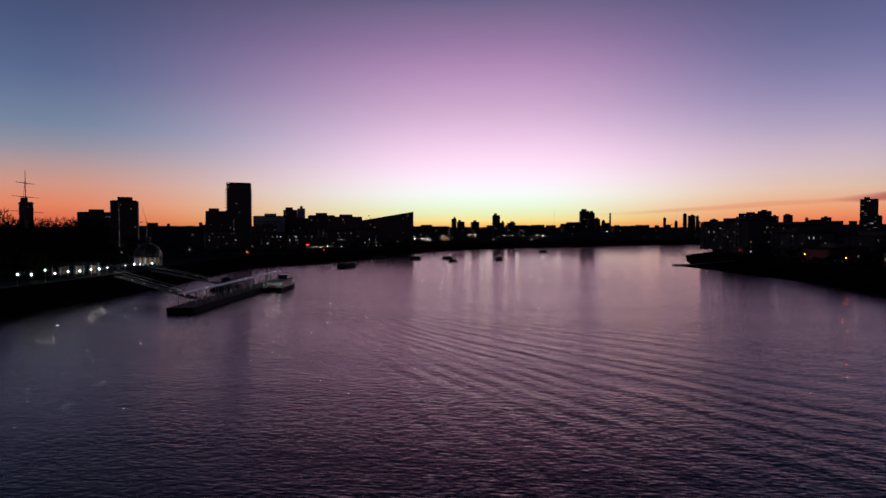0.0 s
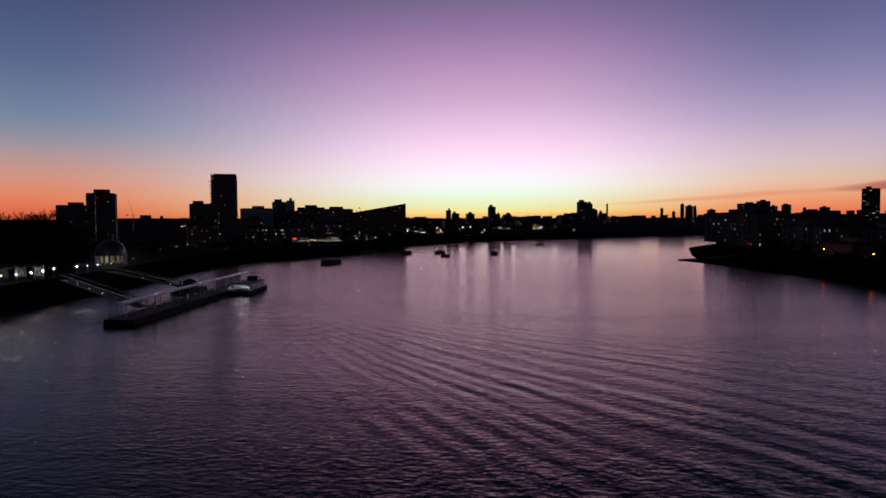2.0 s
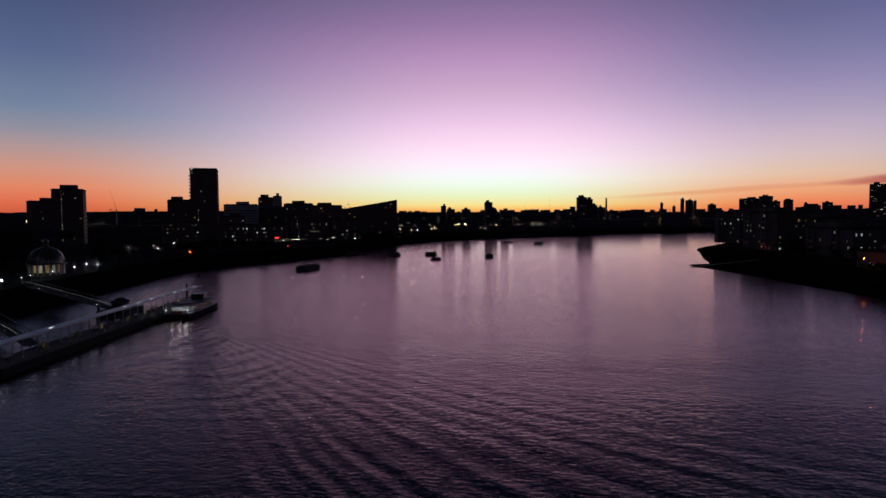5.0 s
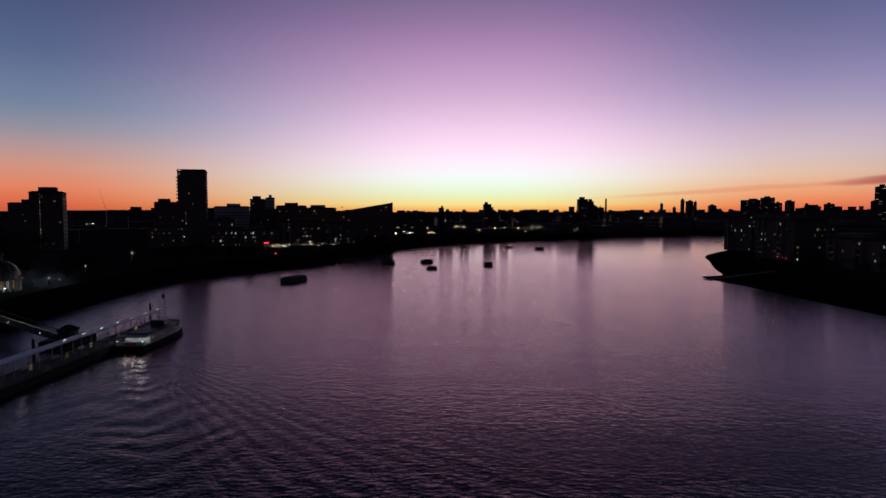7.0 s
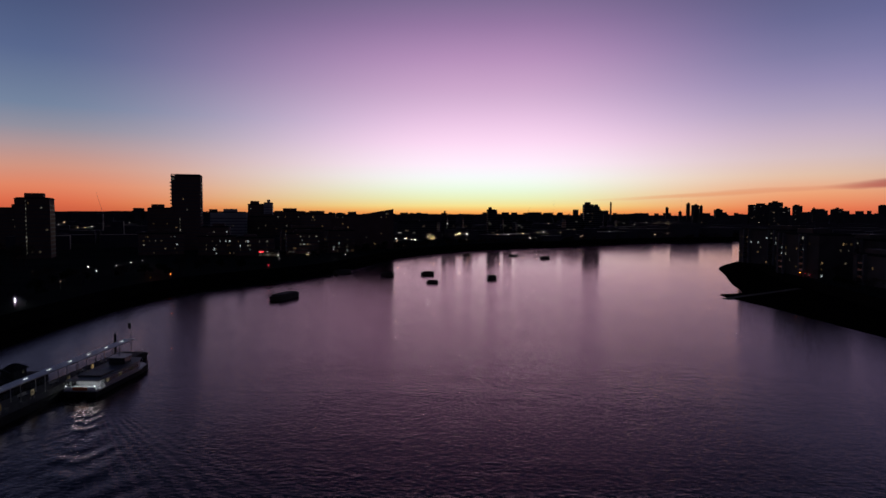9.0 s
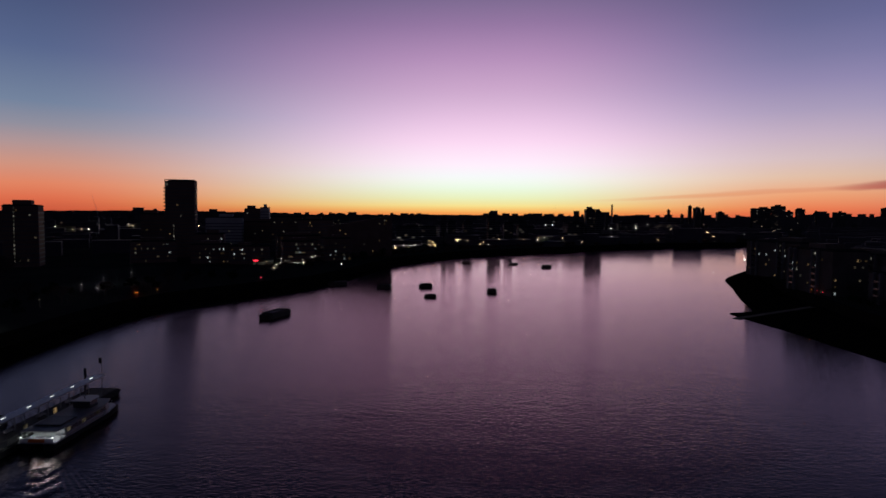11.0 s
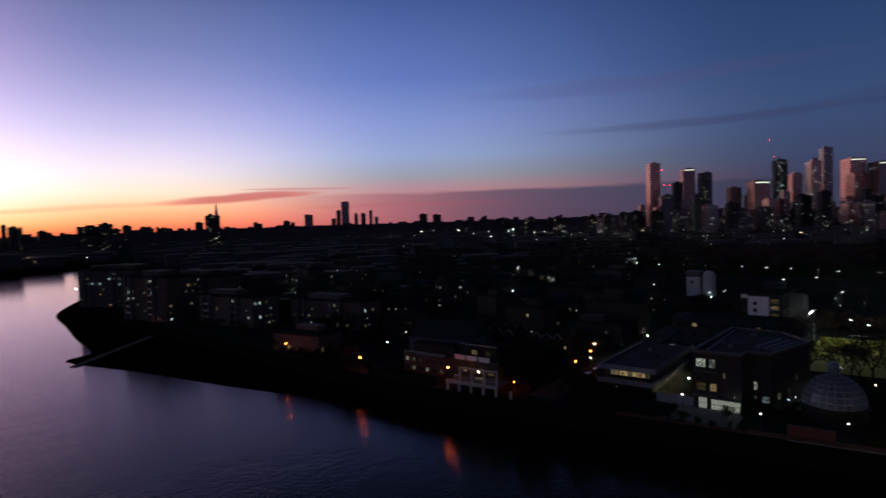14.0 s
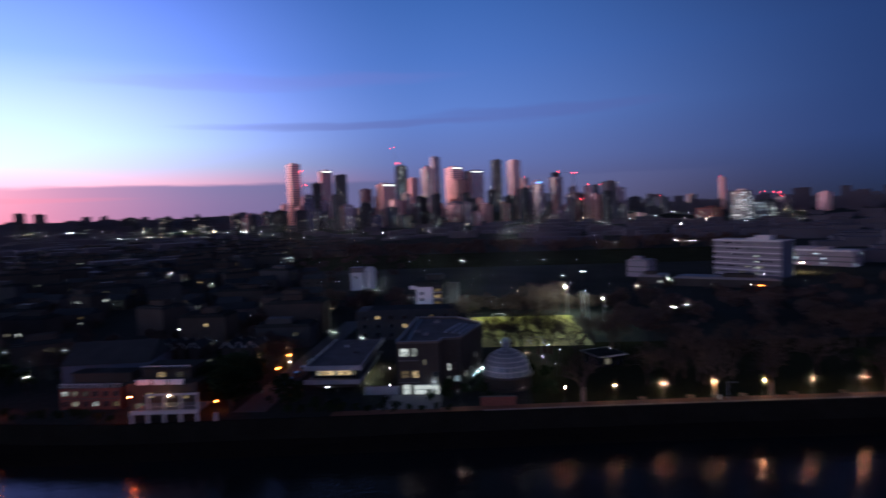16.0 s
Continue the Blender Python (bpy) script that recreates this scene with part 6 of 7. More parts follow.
street_lamp(190, 197, tall=5, light=L_WARM, size=0.08, group="side street lamps")
bm = bmesh.new()
box(bm, 142, 260, 187, 195, QUAY, QUAY + 0.05)
solid("side_street", bm, M_ASPHALT, "dark asphalt side street lit orange", "road", "structure")


def car(x, y, yaw, paint):
    c = thing("parked_car", x, y, QUAY + 0.05, yaw, "parked dark saloon car at the kerb", "car", "parked cars")
    bm = bmesh.new()
    prism(bm, [(-2.1, -0.85), (2.1, -0.85), (2.25, 0), (2.1, 0.85), (-2.1, 0.85), (-2.2, 0)], 0.3, 0.85, 0.97)
    part("body", bm, paint, c)
    part("cabin", prism(bmesh.new(), [(-1.5, -0.75), (1.0, -0.75), (1.0, 0.75), (-1.5, 0.75)], 0.85, 1.4, 0.78), M_GLASSY, c)
    for u in (-1.35, 1.35):
        for s in (-1, 1):
            w = rod(bmesh.new(), (u, s * 0.72, 0.32), (u, s * 0.9, 0.32), 0.32, seg=10)
            part("wheel", w, M_BLACKMETAL, c)
    return c


for i in range(6):
    car(160 + i * 6.5, 189, rng.uniform(-2, 2), rng.choice((M_HULL, M_BOATROOF, M_DARKCONC)))

# ---- terraced houses with the white frame on the river wall ----
wall_frame = thing("terrace_frame", 134.6, 206, QUAY, 93, "white concrete frame carrying a terrace above the river wall", "terrace")
for u in (-9.9, -5.5, -1.65, 2.2, 6.05, 9.9):
    part("column", boxm(u - 0.25, u + 0.25, -0.3, 0.3, -2.5, 2.4), M_PALE, wall_frame)
part("beam", boxm(-5.8, 10.2, -0.35, 0.35, 2.4, 3.2), M_PALE, wall_frame)
part("deck", boxm(-5.8, 10.2, -7.5, -0.35, 2.5, 2.75), M_CONC, wall_frame)
for i in range(4):
    part("upper_column", boxm(-5.5 + i * 3.85 - 0.2, -5.5 + i * 3.85 + 0.2, -0.7, -0.3, 3.2, 6.6), M_PALE, wall_frame)
part("upper_beam", boxm(-5.8, 6.4, -0.72, -0.28, 6.6, 7.0), M_PALE, wall_frame)
for i in range(3):
    part("terrace_rail", boxm(-5.2 + i * 3.85, -1.9 + i * 3.85, -0.62, -0.56, 3.9, 4.0), M_STEEL, wall_frame)
steps = thing("stepped_house", 146, 213.3, QUAY, 0, "stepped modern house with white balcony fronts", "house")
part("wall", boxm(-3, 8, -9, 9, 0, 7.2), M_BRICK, steps)
part("upper_wall", boxm(0, 8, -6, 6.4, 7.2, 10.0), M_BRICK, steps)
for y in (-3.9, 0.3, 4.5):
    bm = boxm(-3.3, -3.04, y - 1.9, y + 1.9, 6.9, 8.2)
    for v in bm.verts:
        if v.co.z < 7:
            v.co.y += 0.25 if v.co.y < y else -0.25
    part("balcony_front", bm, M_WHITE, steps, "white tapered balcony front")
for y in (-8.6, 8.6):
    part("wall_pier", boxm(-3.35, -3.02, y - 0.3, y + 0.3, 2.6, 7.4), M_BRICK, steps)
part("terrace_rail", boxm(-0.2, -0.1, -6, 6.4, 10.75, 10.85), M_WHITE, steps)
for k in range(8):
    part("rail_post", boxm(-0.19, -0.11, -5.9 + k * 1.74, -5.82 + k * 1.74, 10.3, 10.75), M_WHITE, steps)
for y in (-5.2, -1.0, 3.4, 5.6):
    part("planter", boxm(0.1, 0.6, y - 0.5, y + 0.5, 10.3, 10.7), M_LEAF, steps, "low planting on the roof terrace")
for y, z, kind in ((-6, 4.0, "warm"), (-2, 4.0, "dim"), (3, 4.2, "warm"), (1.5, 8.6, "warm"), (-3.4, 8.6, "dim"), (6, 1.6, "dim")):
    framed(steps, kind, -3.05 if z < 6 else -0.05, y, z, 1.8, 1.3, -90, 3, 1)
part("roof", boxm(-0.4, 8.4, -6.3, 6.7, 10.0, 10.3), M_ROOF, steps)
street_lamp(137.1, 218.0, tall=5.7, light=L_ORANGE, size=0.19, group="waterside orange lamps", label="waterside lamp with a strong orange glow")
street_lamp(142.8, 199.7, tall=2.6, light=L_ORANGE, size=0.14, group="waterside orange lamps", label="waterside lamp with a strong orange glow")
street_lamp(142.3, 211, tall=4.2, light=L_WARM, size=0.075, group="waterside orange lamps", label="waterside lamp with a warm glow")


def terrace_house(x, y, yaw, w, d, h, lit, wall=M_BRICK, roof=M_SLATE, label="brick terraced house with a pitched slate roof", group="terraced houses", rise=2.6, boards=False):
    t = thing("terraced_house", x, y, QUAY, yaw, label, "house", group)
    part("wall", boxm(-w / 2, w / 2, -d / 2, d / 2, 0, h), wall, t)
    bm = bmesh.new()
    a = [bm.verts.new(v) for v in ((-w / 2, -d / 2 - 0.4, h), (w / 2, -d / 2 - 0.4, h), (w / 2, d / 2 + 0.4, h), (-w / 2, d / 2 + 0.4, h), (-w / 2, 0, h + rise), (w / 2, 0, h + rise))]
    for f in ((0, 1, 5, 4), (2, 3, 4, 5), (3, 0, 4), (1, 2, 5), (3, 2, 1, 0)):
        bm.faces.new([a[i] for i in f])
    part("roof", bm, roof, t)
    part("chimney", boxm(w / 2 - 0.9, w / 2 - 0.2, -0.4, 0.4, h + rise - 1.2, h + rise + 1.0), M_BRICK, t)
    if boards:
        for s in (-1, 1):
            bm = bmesh.new()
            for v in (-1, 1):
                rod(bm, (s * w / 2, v * (d / 2 + 0.4), h), (s * w / 2, 0, h + rise), 0.1, seg=4)
            part("bargeboard", bm, M_PALE, t)
    for zz in (1.5, 4.2):
        for u in (-w / 4, w / 4):
            if zz < h - 0.6:
                kind = rng.choice(("warm", "white", "dim")) if rng.random() < lit else "dark"
                pane(t, kind, u, -d / 2 - 0.02, zz, 1.0, 1.1)
    return t


def waterside_house(y, lit):
    t = thing("waterside_house", 150, y, QUAY, -90, "flat-roofed brick house with a white-railed roof terrace", "house", "waterside houses")
    part("wall", boxm(-2.7, 2.7, -4.5, 5, 0, 5.4), M_REDBRICK, t, "red brick walls")
    part("roof", boxm(-2.7, 2.7, -4.3, 5, 5.4, 5.55), M_ROOF, t)
    part("upper_room", boxm(-2.7, 2.7, 0.5, 5, 5.55, 8.0), M_BRICK, t)
    part("upper_roof", boxm(-2.8, 2.8, 0.2, 5.2, 8.0, 8.2), M_SLATE, t)
    for k in range(9):
        part("baluster", boxm(-2.6 + k * 0.65 - 0.04, -2.6 + k * 0.65 + 0.04, -4.45, -4.37, 5.55, 6.5), M_WHITE, t)
    part("handrail", boxm(-2.7, 2.7, -4.47, -4.35, 6.5, 6.58), M_WHITE, t)
    part("string_course", boxm(-2.7, 2.7, -4.58, -4.5, 2.7, 2.9), M_STONE, t)
    for u, z, w in ((-1.3, 1.5, 1.1), (1.3, 1.5, 1.1), (-1.3, 4.1, 1.2), (1.3, 4.1, 1.2)):
        framed(t, rng.choice(("warm", "white", "dim")) if rng.random() < lit else "dark", u, -4.52, z, w, 1.2)
    return t


for i in range(3):
    waterside_house(228.2 + i * 5.44, 0.5)
for y in (236, 232, 228, 224, 213.2, 209.4, 205.6):
    terrace_house(185, y, 0, 9.6, 3.0, 7.3, 0.3, label="narrow dark gabled house with white bargeboards", rise=1.9, boards=True)
terrace_house(168, 240, -82, 24, 16, 8, 0.2, wall=M_BLUE_GABLE, label="large blue-grey house with a broad pitched roof", rise=5.0)
mansard = thing("mansard_block", 228, 161, QUAY, -88, "pale three-storey block with a mansard roof and dormers", "building")
part("wall", boxm(-20, 20, -7, 7, 0, 7.5), M_DARKCONC, mansard)
part("end_block", boxm(-20.6, -8, -6, 8, 0, 10.6), M_DARKCONC, mansard, "taller dark end block")
part("roof", prism(bmesh.new(), [(-20.5, -7.5), (20.5, -7.5), (20.5, 7.5), (-20.5, 7.5)], 7.5, 11.0, 0.78), M_SLATE, mansard)
for i in range(8):
    u = -17.5 + i * 5
    part("dormer", boxm(u - 0.9, u + 0.9, -7.4, -5.0, 7.6, 9.4), M_SLATE, mansard)
    pane(mansard, "warm" if i in (1, 5) else "dark", u, -7.42, 8.5, 1.2, 1.1)
    for z in (2.0, 5.2):
        pane(mansard, "warm" if (i * 3 + int(z)) % 7 == 0 else "dark", u, -7.02, z, 1.5, 1.4)

for i in range(46):
    x, y = rng.uniform(157, 200), rng.uniform(200, 330)
    tree(x, y, scale=rng.uniform(0.6, 1.1), kind=rng.choice(("bushy", "bushy", "bare")), group="garden trees", label="dark garden tree between the houses")
for x, y in ((147, 197.5), (150, 198), (153, 199), (149, 201), (152, 205), (156, 199), (161, 200), (158, 203), (147, 197), (163, 205), (168, 200), (172, 206), (145, 183), (143, 196)):
    tree(x, y, scale=rng.uniform(1.2, 1.7), kind="bushy", group="garden trees", label="dark garden tree between the houses and the club")
far_trees += [(rng.uniform(200, 250), rng.uniform(197, 235), rng.uniform(0.8, 1.3)) for i in range(38)]
far_trees += [(rng.uniform(280, 335), rng.uniform(150, 260), rng.uniform(0.9, 1.3)) for i in range(36)]

# white block and silo-like towers beyond
wb = building("white_block", "white-ended apartment block lit by street lamps", 262, 157, -4, 20, 13, 16.3, wall=M_DARKCONC, lit=0, category="building")
part("end_wall", boxm(-10.5, -10.2, -2.4, 4.6, 0, 15.4), M_WHITE, wb, "white end wall")
for z in (7.6, 10.2, 12.8):
    framed(wb, "dark", -10.52, 2.2, z, 1.1, 1.2, -90)
part("parapet", boxm(-10.7, -9.6, 4.8, 7.0, 14.6, 16.0), M_WHITE, wb, "white roof edge")
for z in (8.5, 11.3, 13.9):
    part("balcony", boxm(-11.4, -10.2, -6.2, -2.6, z - 0.75, z - 0.6), M_PALE, wb)
    pane(wb, "warm", -10.3, -4.4, z + 0.2, 2.6, 1.2, -90)
building("white_block", "lower white block with a dark curved roof", 268, 148.6, -4, 8, 6.6, 13.0, wall=M_CONC, lit=2, top="curve", low=2.6)
for y, r, lab in ((212.6, 0, "square white tower lit from below"), (204.6, 1, "round-topped white tower lit from below")):
    s = thing("white_tower", 368, y, QUAY, 0, lab, "tower", "white towers")
    if r:
        part("wall", lathe(bmesh.new(), ((3.4, 0), (3.4, 12.0), (2.6, 13.6), (1.0, 14.3)), 20), M_PALE, s)
    else:
        part("wall", boxm(-3.2, 3.2, -3.6, 3.6, 0, 11), M_PALE, s)
        part("roof", boxm(-3.4, 3.4, -3.8, 3.8, 11, 14.2), M_SPANDREL, s, "dark-clad top storey")
        pane(s, "dark", -3.22, 0.5, 8, 1.2, 1.6, -90)
for x, y in ((360, 207), (361, 203), (252, 147)):
    street_lamp(x, y, tall=3.0, light=L_COOL, size=0.09, group="yard lamps")

# long pale slab with its lit stair
slab = thing("slab_block", 386, -28, QUAY, -142.6, "long pale panel-clad slab block with lit stair landings", "building")
part("wall", boxm(-21.5, 21.5, 0.2, 14, 0, 21.8), M_PLUM, slab)
for i in range(7):
    part("floor_band", boxm(-21.6, 21.6, -0.3, 0.2, i * 3.6 - 0.2, i * 3.6 + 0.32), M_PALE, slab)
for i in range(6):
    part("window_band", boxm(-21.3, 21.3, 0.1, 0.2, i * 3.6 + 1.6, i * 3.6 + 2.7), M_CONC, slab, "row of grey windows")
for i in range(12):
    part("mullion", boxm(-21.4 + i * 3.9 - 0.06, -21.4 + i * 3.9 + 0.06, 0.02, 0.2, 0, 21.6), M_PLUM, slab)
for i in range(22):
    for k in range(6):
        kind = "dim" if rng.random() < 0.05 else "dark"
        if kind == "dim" or rng.random() < 0.22:
            pane(slab, kind, -20.5 + i * 1.95, 0.07, k * 3.6 + 2.2, 1.6, 1.0)
part("end_wall", boxm(21.5, 21.9, 0.3, 14, 0, 21.8), M_BLUE_GABLE, slab, "blue-grey end wall")
part("plant_room", boxm(4, 13, 3, 9, 21.8, 25.0), M_PALE, slab)
part("plant_room", boxm(-2, 4, 4, 8, 21.8, 23.4), M_PALE, slab)
part("roof", boxm(-21.8, 22.0, -0.4, 14.3, 21.8, 22.3), M_PALE, slab)
for k in range(6):
    pane(slab, "white", 6.5, 0.0, k * 3.6 + 1.6, 1.1, 1.0)
    pane(slab, "white", 21.95, 13.0, k * 3.6 + 1.6, 0.9, 1.0, 90)
building("low_hall", "long low hall with a pale flat roof edge", 343, 0, -118, 52, 14, 4.2, wall=M_BRICK, lit=2, roof=M_CAP)
building("low_hall", "low hall with a pale flat roof edge", 364, 34, -118, 14, 14, 4.2, wall=M_BRICK, lit=1, roof=M_CAP)
building("low_hall", "square brick hall with a pale parapet", 400, 32, -130, 14, 12, 10, wall=M_PLUM, lit=0, roof=M_CAP)
building("low_hall", "low dark hall behind a slab block", 436, -100, -140, 44, 14, 10, wall=M_PLUM, lit=10, kinds=("white", "cool", "dim"), roof=M_PALE)
for x, y in ((398, -70), (394, -66), (402, -64)):
    street_lamp(x, y, tall=6, light=L_WARM, size=0.2, group="car park lamps", label="car park lamp with a yellow glow")
for x, y in ((226, 61), (235, 57), (231, 63)):
    street_lamp(x, y, tall=8, light=L_WHITE, size=0.085, group="park lamps")
for x, y in ((631, 17), (625, 1), (627, -60), (632, -75), (610, -72)):
    street_lamp(x, y, tall=8, light=L_FAR, size=0.2, group="field path lamps")
street_lamp(308, -3, tall=4.5, light=L_ORANGE, size=0.16, group="car park lamps", label="car park lamp with an orange glow")

# ---- apartments at the point of the peninsula ----
APT = "waterside apartments"
for x, y, yaw, w, d, h, k in ((182, 520, -70, 46, 20, 23, 16), (166, 436, -84, 40, 18, 22.5, 16), (176, 378, -85, 40, 16, 14, 8), (205, 590, -60, 30, 18, 20, 8), (205, 460, -80, 50, 18, 19, 6), (196, 330, -85, 44, 14, 12, 8)):
    ap = building("apartment_block", "waterside brick apartment block with pale balcony bays", x, y, yaw, w, d, h, wall=M_APARTMENT, lit=k * 2, kinds=("warm", "white", "cool", "dim"), group=APT, band=None, pane_w=0.8)
    pane(ap, "white", w * 0.12, -d / 2 - 0.1, h - 1.6, 3.6, 1.2)
    slab_me = mesh_of("balcony", boxm(-1.9, 1.9, -1.5, 0.0, -0.1, 0.1), M_DARKCONC)
    rail_me = mesh_of("balcony_front", boxm(-1.9, 1.9, -1.56, -1.48, 0.1, 1.05), M_GLASSY)
    fin = mesh_of("bay_wall", boxm(-0.45, 0.45, -1.7, 0, 0, h + 0.6), M_CONC)
    for c in range(2):
        u = -w * 0.32 + c * w * 0.5
        for f in range(1, int(h // 3.3)):
            piece("balcony", slab_me, ap, pose(u, -d / 2, f * 3.3))
            piece("balcony_front", rail_me, ap, pose(u, -d / 2, f * 3.3))
        for k in (-2.3, 2.3):
            piece("bay_wall", fin, ap, pose(u + k, -d / 2, 0))
for i, (x, y) in enumerate(((160, 415), (161, 422), (162, 430), (163, 438), (166, 446))):
    street_lamp(x - 5, y, tall=2.2, light=L_REDSIGN if i < 3 else L_FAR, size=0.12, group="apartment path lights", label="small path light in front of the apartments", name="path_light")
for x, y, t in ((205, 640, 3), (196, 600, 2.6), (198, 606, 2.6), (192, 596, 2.6), (190, 590, 2.2)):
    street_lamp(x - 3, y, tall=t, light=L_FAR, size=0.22, group="apartment path lights", label="small path light in front of the apartments", name="path_light")
street_lamp(154, 424, tall=2.6, light=L_ORANGE, size=0.08, group="apartment path lights", label="red-glowing path light in front of the apartments", name="path_light")
building("low_hall", "low sports hall with brightly lit windows", 600, 348, -120, 36, 14, 7, wall=M_CONC, lit=30, kinds=("white", "cool"), pane_w=1.6)
building("waterside_hall", "low waterside hall lit red by a lamp", 152, 297, -85, 24, 12, 6.5, wall=M_BROWNBRICK, lit=5, kinds=("warm", "dim"), top="flat")
street_lamp(140.2, 294.8, tall=4.4, light=L_ORANGE, size=0.16, group="waterside orange lamps", label="waterside lamp with a strong orange glow")
street_lamp(138.2, 254.5, tall=4.2, light=L_ORANGE, size=0.19, group="waterside orange lamps", label="waterside lamp with a strong orange glow")
for i in range(26):
    y = 262 + i * 6.5
    tree(wall_x(y) + rng.uniform(5, 13), y, scale=rng.uniform(0.45, 0.85), kind=rng.choice(("bare", "bushy")), group="waterside trees")

for i in range(22):
    y = 222 + i * 3.7
    tree(wall_x(y) + rng.uniform(2.2, 5), y, scale=rng.uniform(0.28, 0.5), kind="bushy", group="waterside shrubs", label="dark overgrown shrub behind the river wall")

# ---- streets and houses of the peninsula ----
taken = [(140, 200, 60, 260), (140, 192, 300, 620), (200, 275, 75, 190), (325, 440, -120, 235), (470, 640, -60, 340)]
count = 0
for row in range(34):
    for k in range(15):
        x = 196 + row * 23 + rng.uniform(-3, 3)
        y = 205 + k * 27 + row * 5 + rng.uniform(-6, 6)
        if any(a - 6 < x < b + 6 and c - 6 < y < d + 6 for a, b, c, d in taken) or rng.random() < 0.25 or y > 60 + x * 1.9:
            continue
        if rng.random() < 0.5 and x < 480:
            terrace_house(x, y, rng.choice((-90, 0, -75)), rng.uniform(10, 20), 8.5, rng.uniform(5, 7), 0.3, wall=rng.choice((M_BRICK, M_BRICK, M_BRICK, M_APARTMENT)), group="streets of houses", label="dark house with a pitched roof and few lit windows")
        else:
            building("low_block", "dark low-rise block with scattered lit windows", x, y, rng.choice((-90, -60, -110)), rng.uniform(12, 26), rng.uniform(9, 13), rng.uniform(6, 13), wall=rng.choice((M_BRICK, M_DARKCONC, M_BRICK)),
                     lit=rng.randrange(0, 4), group="low blocks", band=None)
        count += 1
far_spots = {False: [], True: []}
for i in range(1350):
    d = 180 + 1500 * rng.random() ** 1.5
    a = radians(rng.uniform(34, 108))
    x, y = d * math.sin(a), 70 + d * math.cos(a)
    if 470 < x < 640 and -60 < y < 340 or x < wall_x(min(y, 900)) + 12 or (200 < x < 275 and 75 < y < 155):
        continue
    if x < 300 and y < 95 or 455 < x < 770 and -190 < y < 450:
        continue
    if d > 850 and rng.random() < 0.6:
        continue
    warm = rng.random() < 0.13
    if d < 480:
        if rng.random() < 0.5:
            continue
        street_lamp(x, y, tall=rng.uniform(3, 6), light=L_FARWARM if warm else L_FAR, size=rng.choice((0.05, 0.07, 0.1)), group="peninsula street lamps")
    else:
        far_spots[warm].append((x, y, QUAY, rng.uniform(4, 9), 0.05 + min(d, 800) * 0.00011 * rng.choice((0.4, 0.6, 0.9, 1.5))))
for x, y in ((557, 314), (538, 287), (538, 266), (539, 250), (531, 220), (525, 201), (521, 184), (516, 166), (506, 153), (500, 129), (501, 114), (494, 107), (498, 85), (496, 60), (490, 40)):
    street_lamp(x, y, tall=4, light=L_FAR, size=0.15, group="field path lamps")
bm = bmesh.new()
prism(bm, [(486, -80), (640, -100), (660, 330), (500, 330)], QUAY - 0.5, QUAY + 0.07)
solid("playing_field", bm, M_GRASS, "wide dark playing field", "field", "structure")
far_trees += [(rng.uniform(640, 800), rng.uniform(-200, 450), rng.uniform(1.1, 1.7)) for i in range(230)]
for i in range(420):
    x, y = rng.uniform(185, 760), rng.uniform(200, 760)
    if y < 150 + x * 1.4 and x > wall_x(min(y, 620)) + 25:
        far_trees.append((x, y, rng.uniform(0.7, 1.2)))
for p in SOUTH_WALL[44:]:
    far_trees += [(p.x - rng.uniform(8, 40), p.y + rng.uniform(8, 30), rng.uniform(0.6, 1.0)) for i in range(3)]
woodland("distant_trees", far_trees, "dark tree masses among the streets and round the field")

slip = thing("slipway", 124, 394, 0, 31.5, "old stone causeway running down the foreshore", "slipway")
bm = boxm(-27, 27, -1.6, 1.6, -0.6, 0.0)
for v in bm.verts:
    v.co.z += 1.3 + v.co.x * 0.04
part("ramp", bm, M_STONE, slip)

# ---- business district: towers ----
CW = "business district towers"
def beacon(b, h, off=0.0):
    red = LANTERNS.setdefault("beacon", lantern_mesh("beacon", L_RED, 1.3))
    piece("beacon", red, b, pose(off, 0, h + 3))


def high(label, x, y, w, top, wall, lit=14, turn=40, cut=0.0, roof="flat", red=False, kinds=("warm", "white", "cool", "dim"), depth=1.0, low=0.0, crown=None):
    """A tower whose apparent width is w and whose top is at that height over the water."""
    yaw = 33 + (turn - 40) * 0.35  # one street grid for the whole district
    turn = yaw - math.degrees(math.atan2(y - 130, x))
    k = abs(math.cos(radians(turn))) + abs(math.sin(radians(turn))) * depth
    s = w / k
    h = top - QUAY - (2.5 if roof == "flat" else 0)
    b = building("office_tower", label, x, y, yaw, s, s * depth, h, wall=wall, lit=int(lit * 2.4), kinds=kinds, top=roof, cut=cut, storey=4.0, pane_w=2.2, group=CW, category="tower", low=low)
    if red:
        beacon(b, h + 2, s * 0.3)
    if crown is not None:
        bm = bmesh.new()
        g = s / 2 + 0.4
        for sx, sy in ((-1, 0), (0, -1)):
            if sx:
                box(bm, -g, -g + 0.5, -g * depth * 0.8, g * depth * 0.8, h - 5.5, h - 2.5)
            else:
                box(bm, -g * 0.8, g * 0.8, -g * depth, -g * depth + 0.5, h - 5.5, h - 2.5)
        part("crown_light", bm, crown, b, "lit band below the roof")
    return b


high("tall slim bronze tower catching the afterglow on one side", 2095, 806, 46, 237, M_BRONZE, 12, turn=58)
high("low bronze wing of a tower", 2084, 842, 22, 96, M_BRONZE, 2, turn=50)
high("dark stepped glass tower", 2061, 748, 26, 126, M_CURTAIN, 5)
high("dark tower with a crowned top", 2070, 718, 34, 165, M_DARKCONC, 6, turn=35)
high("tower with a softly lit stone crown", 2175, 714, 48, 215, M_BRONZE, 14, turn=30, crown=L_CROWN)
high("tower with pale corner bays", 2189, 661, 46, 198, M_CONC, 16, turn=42)
